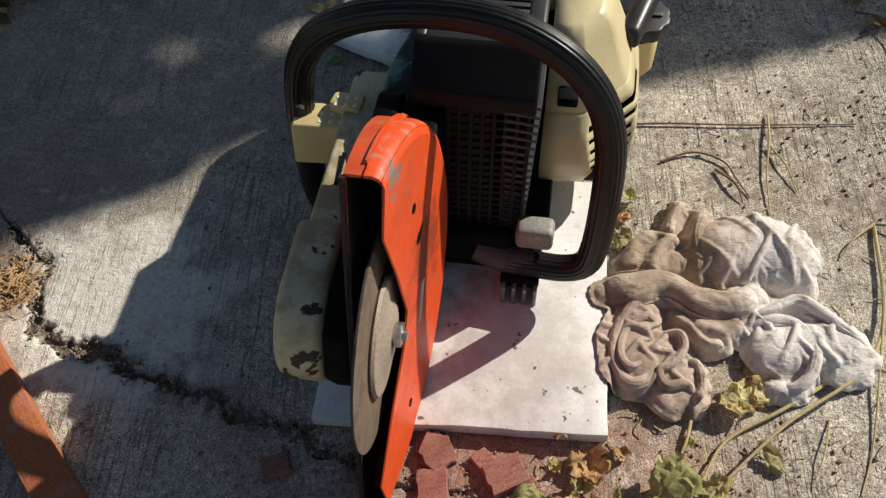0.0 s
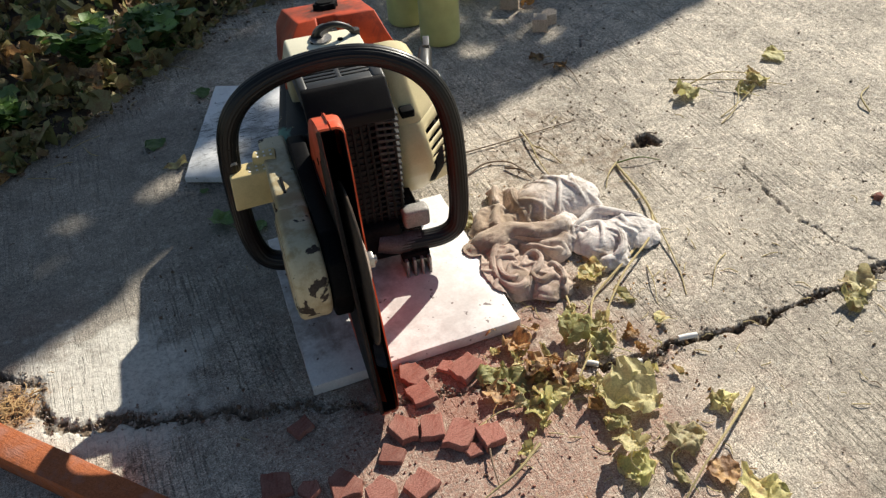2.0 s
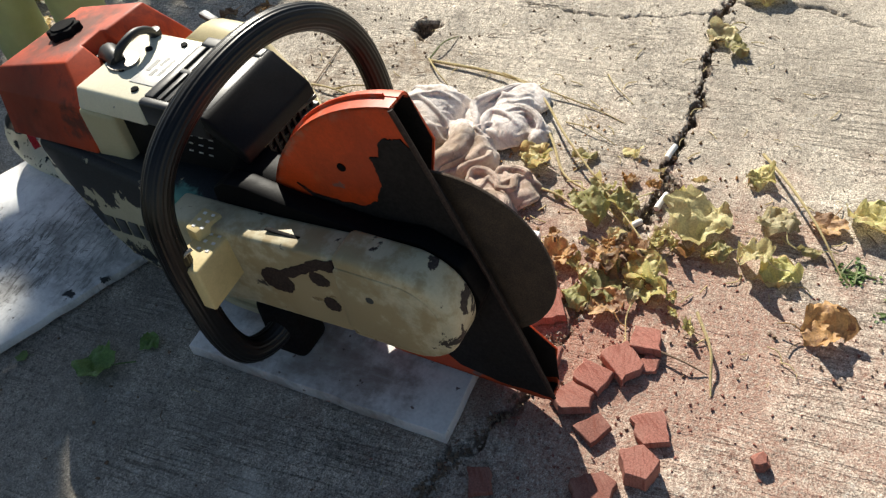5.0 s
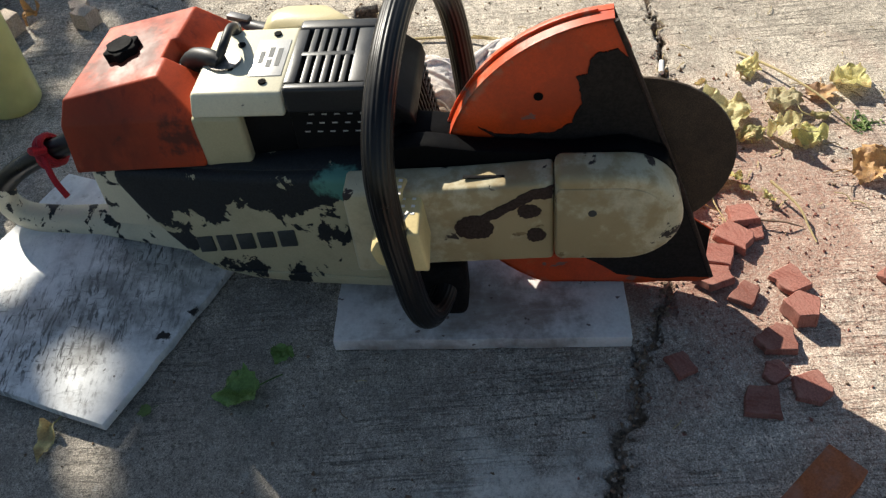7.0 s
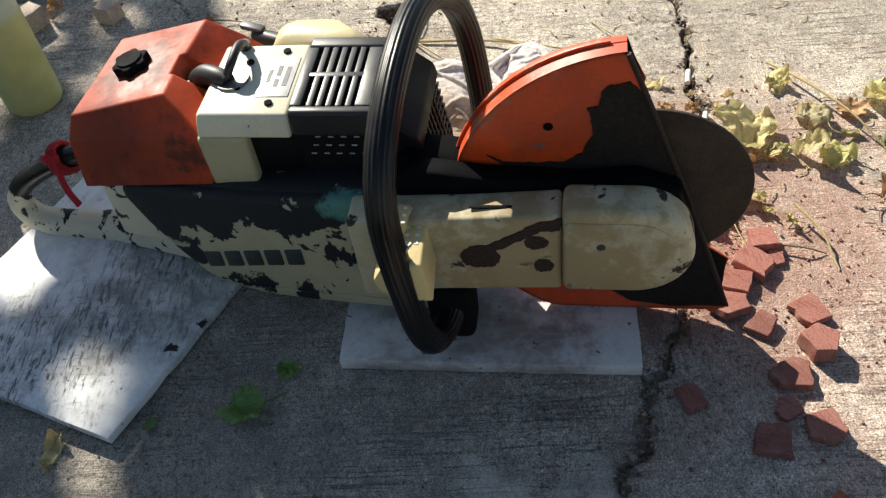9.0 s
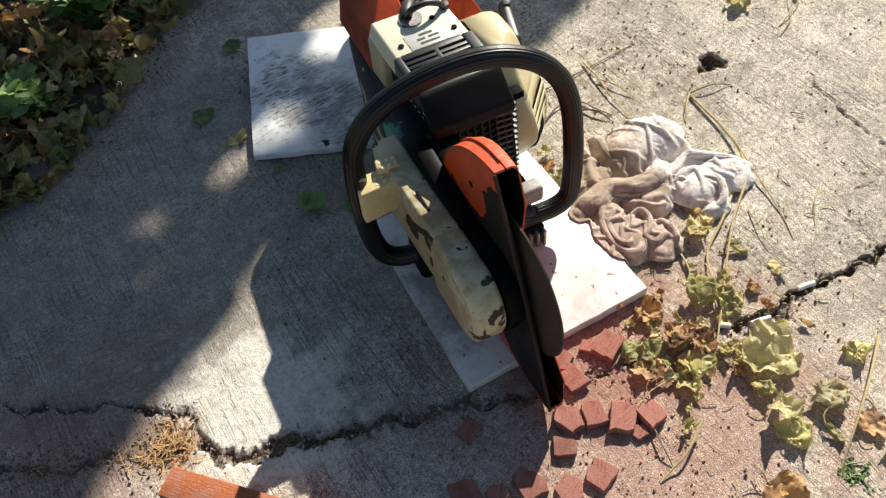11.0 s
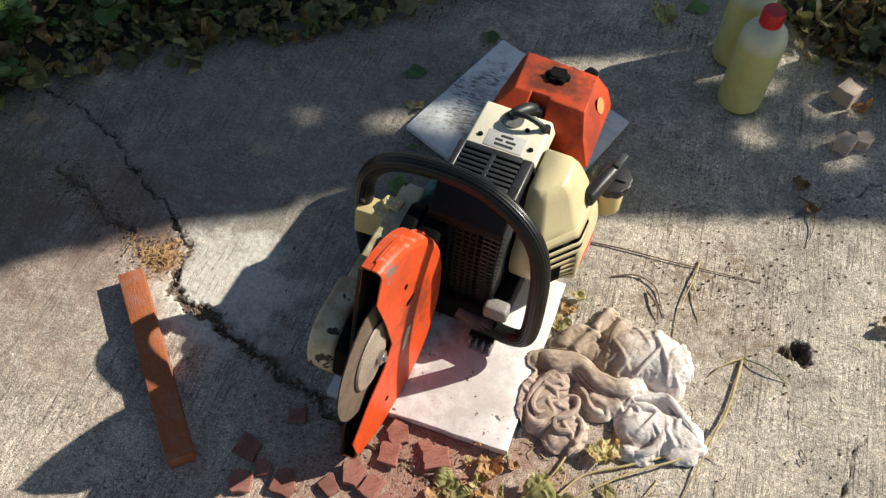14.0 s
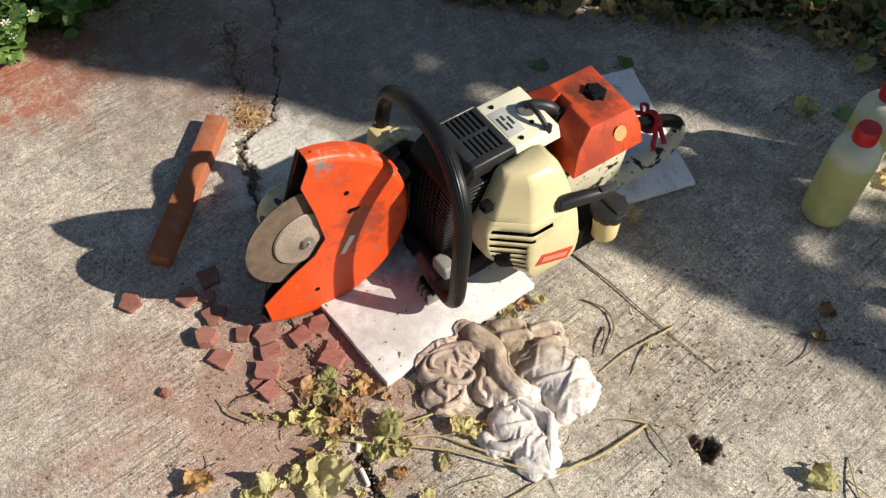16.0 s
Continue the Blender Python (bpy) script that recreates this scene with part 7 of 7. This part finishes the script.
weed(-0.30, 1.40, 0.12, 6, 11, "low ivy-like weed in the litter", 0, 0.050)
weed(0.00, 1.64, 0.13, 6, 12, "low green weed in the litter", 0, 0.045)
weed(0.30, 1.615, 0.08, 3, 13, "low green weed in the litter", 0, 0.045)
weed(-0.95, 1.25, 0.24, 8, 14, "leafy green weed in the bed", 0, 0.050)
weed(-0.60, 1.50, 0.20, 7, 15, "leafy green weed in the bed", 0, 0.050)
weed(0.55, 1.62, 0.14, 6, 16, "low green weed behind the bottles", 0, 0.045)
weed(0.163, -0.116, 0.009, 6, 17, "tiny green weed sprouting from the slab", 0, 0.006)
weed(0.205, -0.068, 0.010, 6, 18, "tiny green weed sprouting by a stem", 0, 0.006)


# ---- the tree whose shade lies over the far side of the slab ----
CROWN_HOLES = ((0.022, 1.03, 0.055), (-0.145, 0.895, 0.06), (-0.25, 0.885, 0.045), (-0.215, 0.71, 0.035), (-0.396, 0.854, 0.036), (-0.436, 0.750, 0.036), (-0.911, 0.680, 0.036), (-0.829, 0.833, 0.036), (0.470, 1.075, 0.025), (0.060, 1.420, 0.028), (-0.30, 1.25, 0.06), (-0.55, 1.15, 0.05), (-1.2, 0.9, 0.08), (-0.1, 1.62, 0.08), (-0.72, 1.18, 0.06), (-0.92, 1.06, 0.05), (-0.46, 1.36, 0.06), (-0.82, 1.38, 0.09), (-1.05, 1.2, 0.07), (0.62, 1.55, 0.04), (0.618, 1.225, 0.034), (0.640, 1.095, 0.036), (0.36, 1.62, 0.06), (0.075, 1.155, 0.035), (0.14, 1.135, 0.045), (0.235, 1.375, 0.022), (0.125, 1.475, 0.022))  # small holes over the far tile and the slab beside it
SHADE = [(-2.6, -0.60), (-1.6, -0.02), (-1.28, 0.13), (-1.02, 0.20), (-0.88, 0.27), (-0.72, 0.41), (-0.52, 0.545), (-0.36, 0.620), (-0.29, 0.690), (-0.20, 0.730), (-0.12, 0.715), (0.00, 0.740), (0.29, 0.83), (0.50, 0.90), (0.70, 0.945), (0.95, 1.03), (1.4, 1.20), (2.4, 1.62)]


def build_tree():
    ob = thing("tree", "broad leafy tree shading the far side of the slab", "tree", at=pose(3.9, 3.6, 0))
    base = Vector((3.9, 3.6, 0))
    bm = bmesh.new()
    tube(bm, [(0, 0, -0.05), (0.03, 0.02, 0.7), (-0.05, 0.0, 1.5), (-0.2, -0.05, 2.3)], lambda t: 0.17 - 0.07 * t, 14, 5)
    part("trunk", bm, bark, ob)
    rnd = random.Random(5)
    fall = Vector((SUN_TO.x / SUN_TO.z, SUN_TO.y / SUN_TO.z))
    for k in range(9):
        a = rnd.uniform(0, math.tau)
        h, u = rnd.uniform(2.1, 2.6), rnd.uniform(-1.6, 1.8)
        v = float(np.interp(u, [p[0] for p in SHADE], [p[1] for p in SHADE])) + rnd.uniform(0.6, 1.6)
        tip = Vector((u + fall.x * h, v + fall.y * h, h)) - base
        bm = bmesh.new()
        tube(bm, [(-0.1, 0.0, 1.5 + 0.06 * k), tip * 0.5 + Vector((0, 0, 1.0)), tip], lambda t: 0.055 - 0.042 * t, 8, 5)
        part("limb", bm, bark, ob)
    bm = bmesh.new()
    made = 0
    while made < 20000:
        u = rnd.uniform(-2.6, 2.4)
        v = float(np.interp(u, [p[0] for p in SHADE], [p[1] for p in SHADE])) + rnd.random() ** 1.25 * 2.3
        dens = noise.noise(Vector((u * 3.1, v * 3.1, 0.0))) + 0.55 * noise.noise(Vector((u * 8.0, v * 8.0, 3.0)))
        deep = v - float(np.interp(u, [p[0] for p in SHADE], [p[1] for p in SHADE]))
        dense = min(max((0.10 - u) / 0.3, 0), 1) * min(max((deep - 0.05) / 0.1, 0), 1) * min(max((0.75 - deep) / 0.25, 0), 1)
        right = min(max((u - 0.1) / 0.3, 0), 1)
        # two gaps in the crown: over the bottles, and over the weeds at the end of the bed
        gap = 1.5 * math.exp(-(((u - 0.20) * 0.84 + (v - 1.185) * 0.54) / 0.20) ** 2 - (((v - 1.185) * 0.84 - (u - 0.20) * 0.54) / 0.062) ** 2) + 0.6 * math.exp(-(((u - 0.42) * 0.92 + (v - 1.28) * 0.39) / 0.16) ** 2 - (((v - 1.28) * 0.92 - (u - 0.42) * 0.39) / 0.075) ** 2)
        side = min(max((-1.02 - u) / 0.16, 0), 1)
        gap += 2.2 * sum(math.exp(-((u - a) ** 2 + (v - b) ** 2) / r ** 2) for a, b, r in CROWN_HOLES)
        bed = min(max((v - float(edge_y(u))) / 0.1, 0), 1)
        if rnd.random() > 0.92 - 0.70 * bed - 1.1 * gap - 0.76 * side - 0.42 * min(max((deep - 0.62) / 0.2, 0), 1) - 0.10 * right - 0.25 * right * min(max((deep - 0.40) / 0.25, 0), 1) + min(deep, 0.4) * (1 - 0.8 * right) + 0.35 * dense + (1.05 - 0.75 * dense) * dens:
            continue
        h = rnd.uniform(1.75, 2.75)
        p = Vector((u + fall.x * h, v + fall.y * h, h)) - base
        m = Matrix.Translation(p) @ pose(0, 0, 0, rnd.uniform(-50, 50), rnd.uniform(-50, 50), rnd.uniform(0, 360))
        s = rnd.uniform(0.035, 0.075)
        q = [bm.verts.new(m @ Vector((a * s, b * s, 0.12 * s * abs(a)))) for a, b in ((0, -0.5), (0.33, -0.15), (0.30, 0.2), (0, 0.62), (-0.30, 0.2), (-0.33, -0.15))]
        bm.faces.new(q)
        made += 1
    part("crown", bm, leaf_crown, ob, smooth=False)


build_tree()
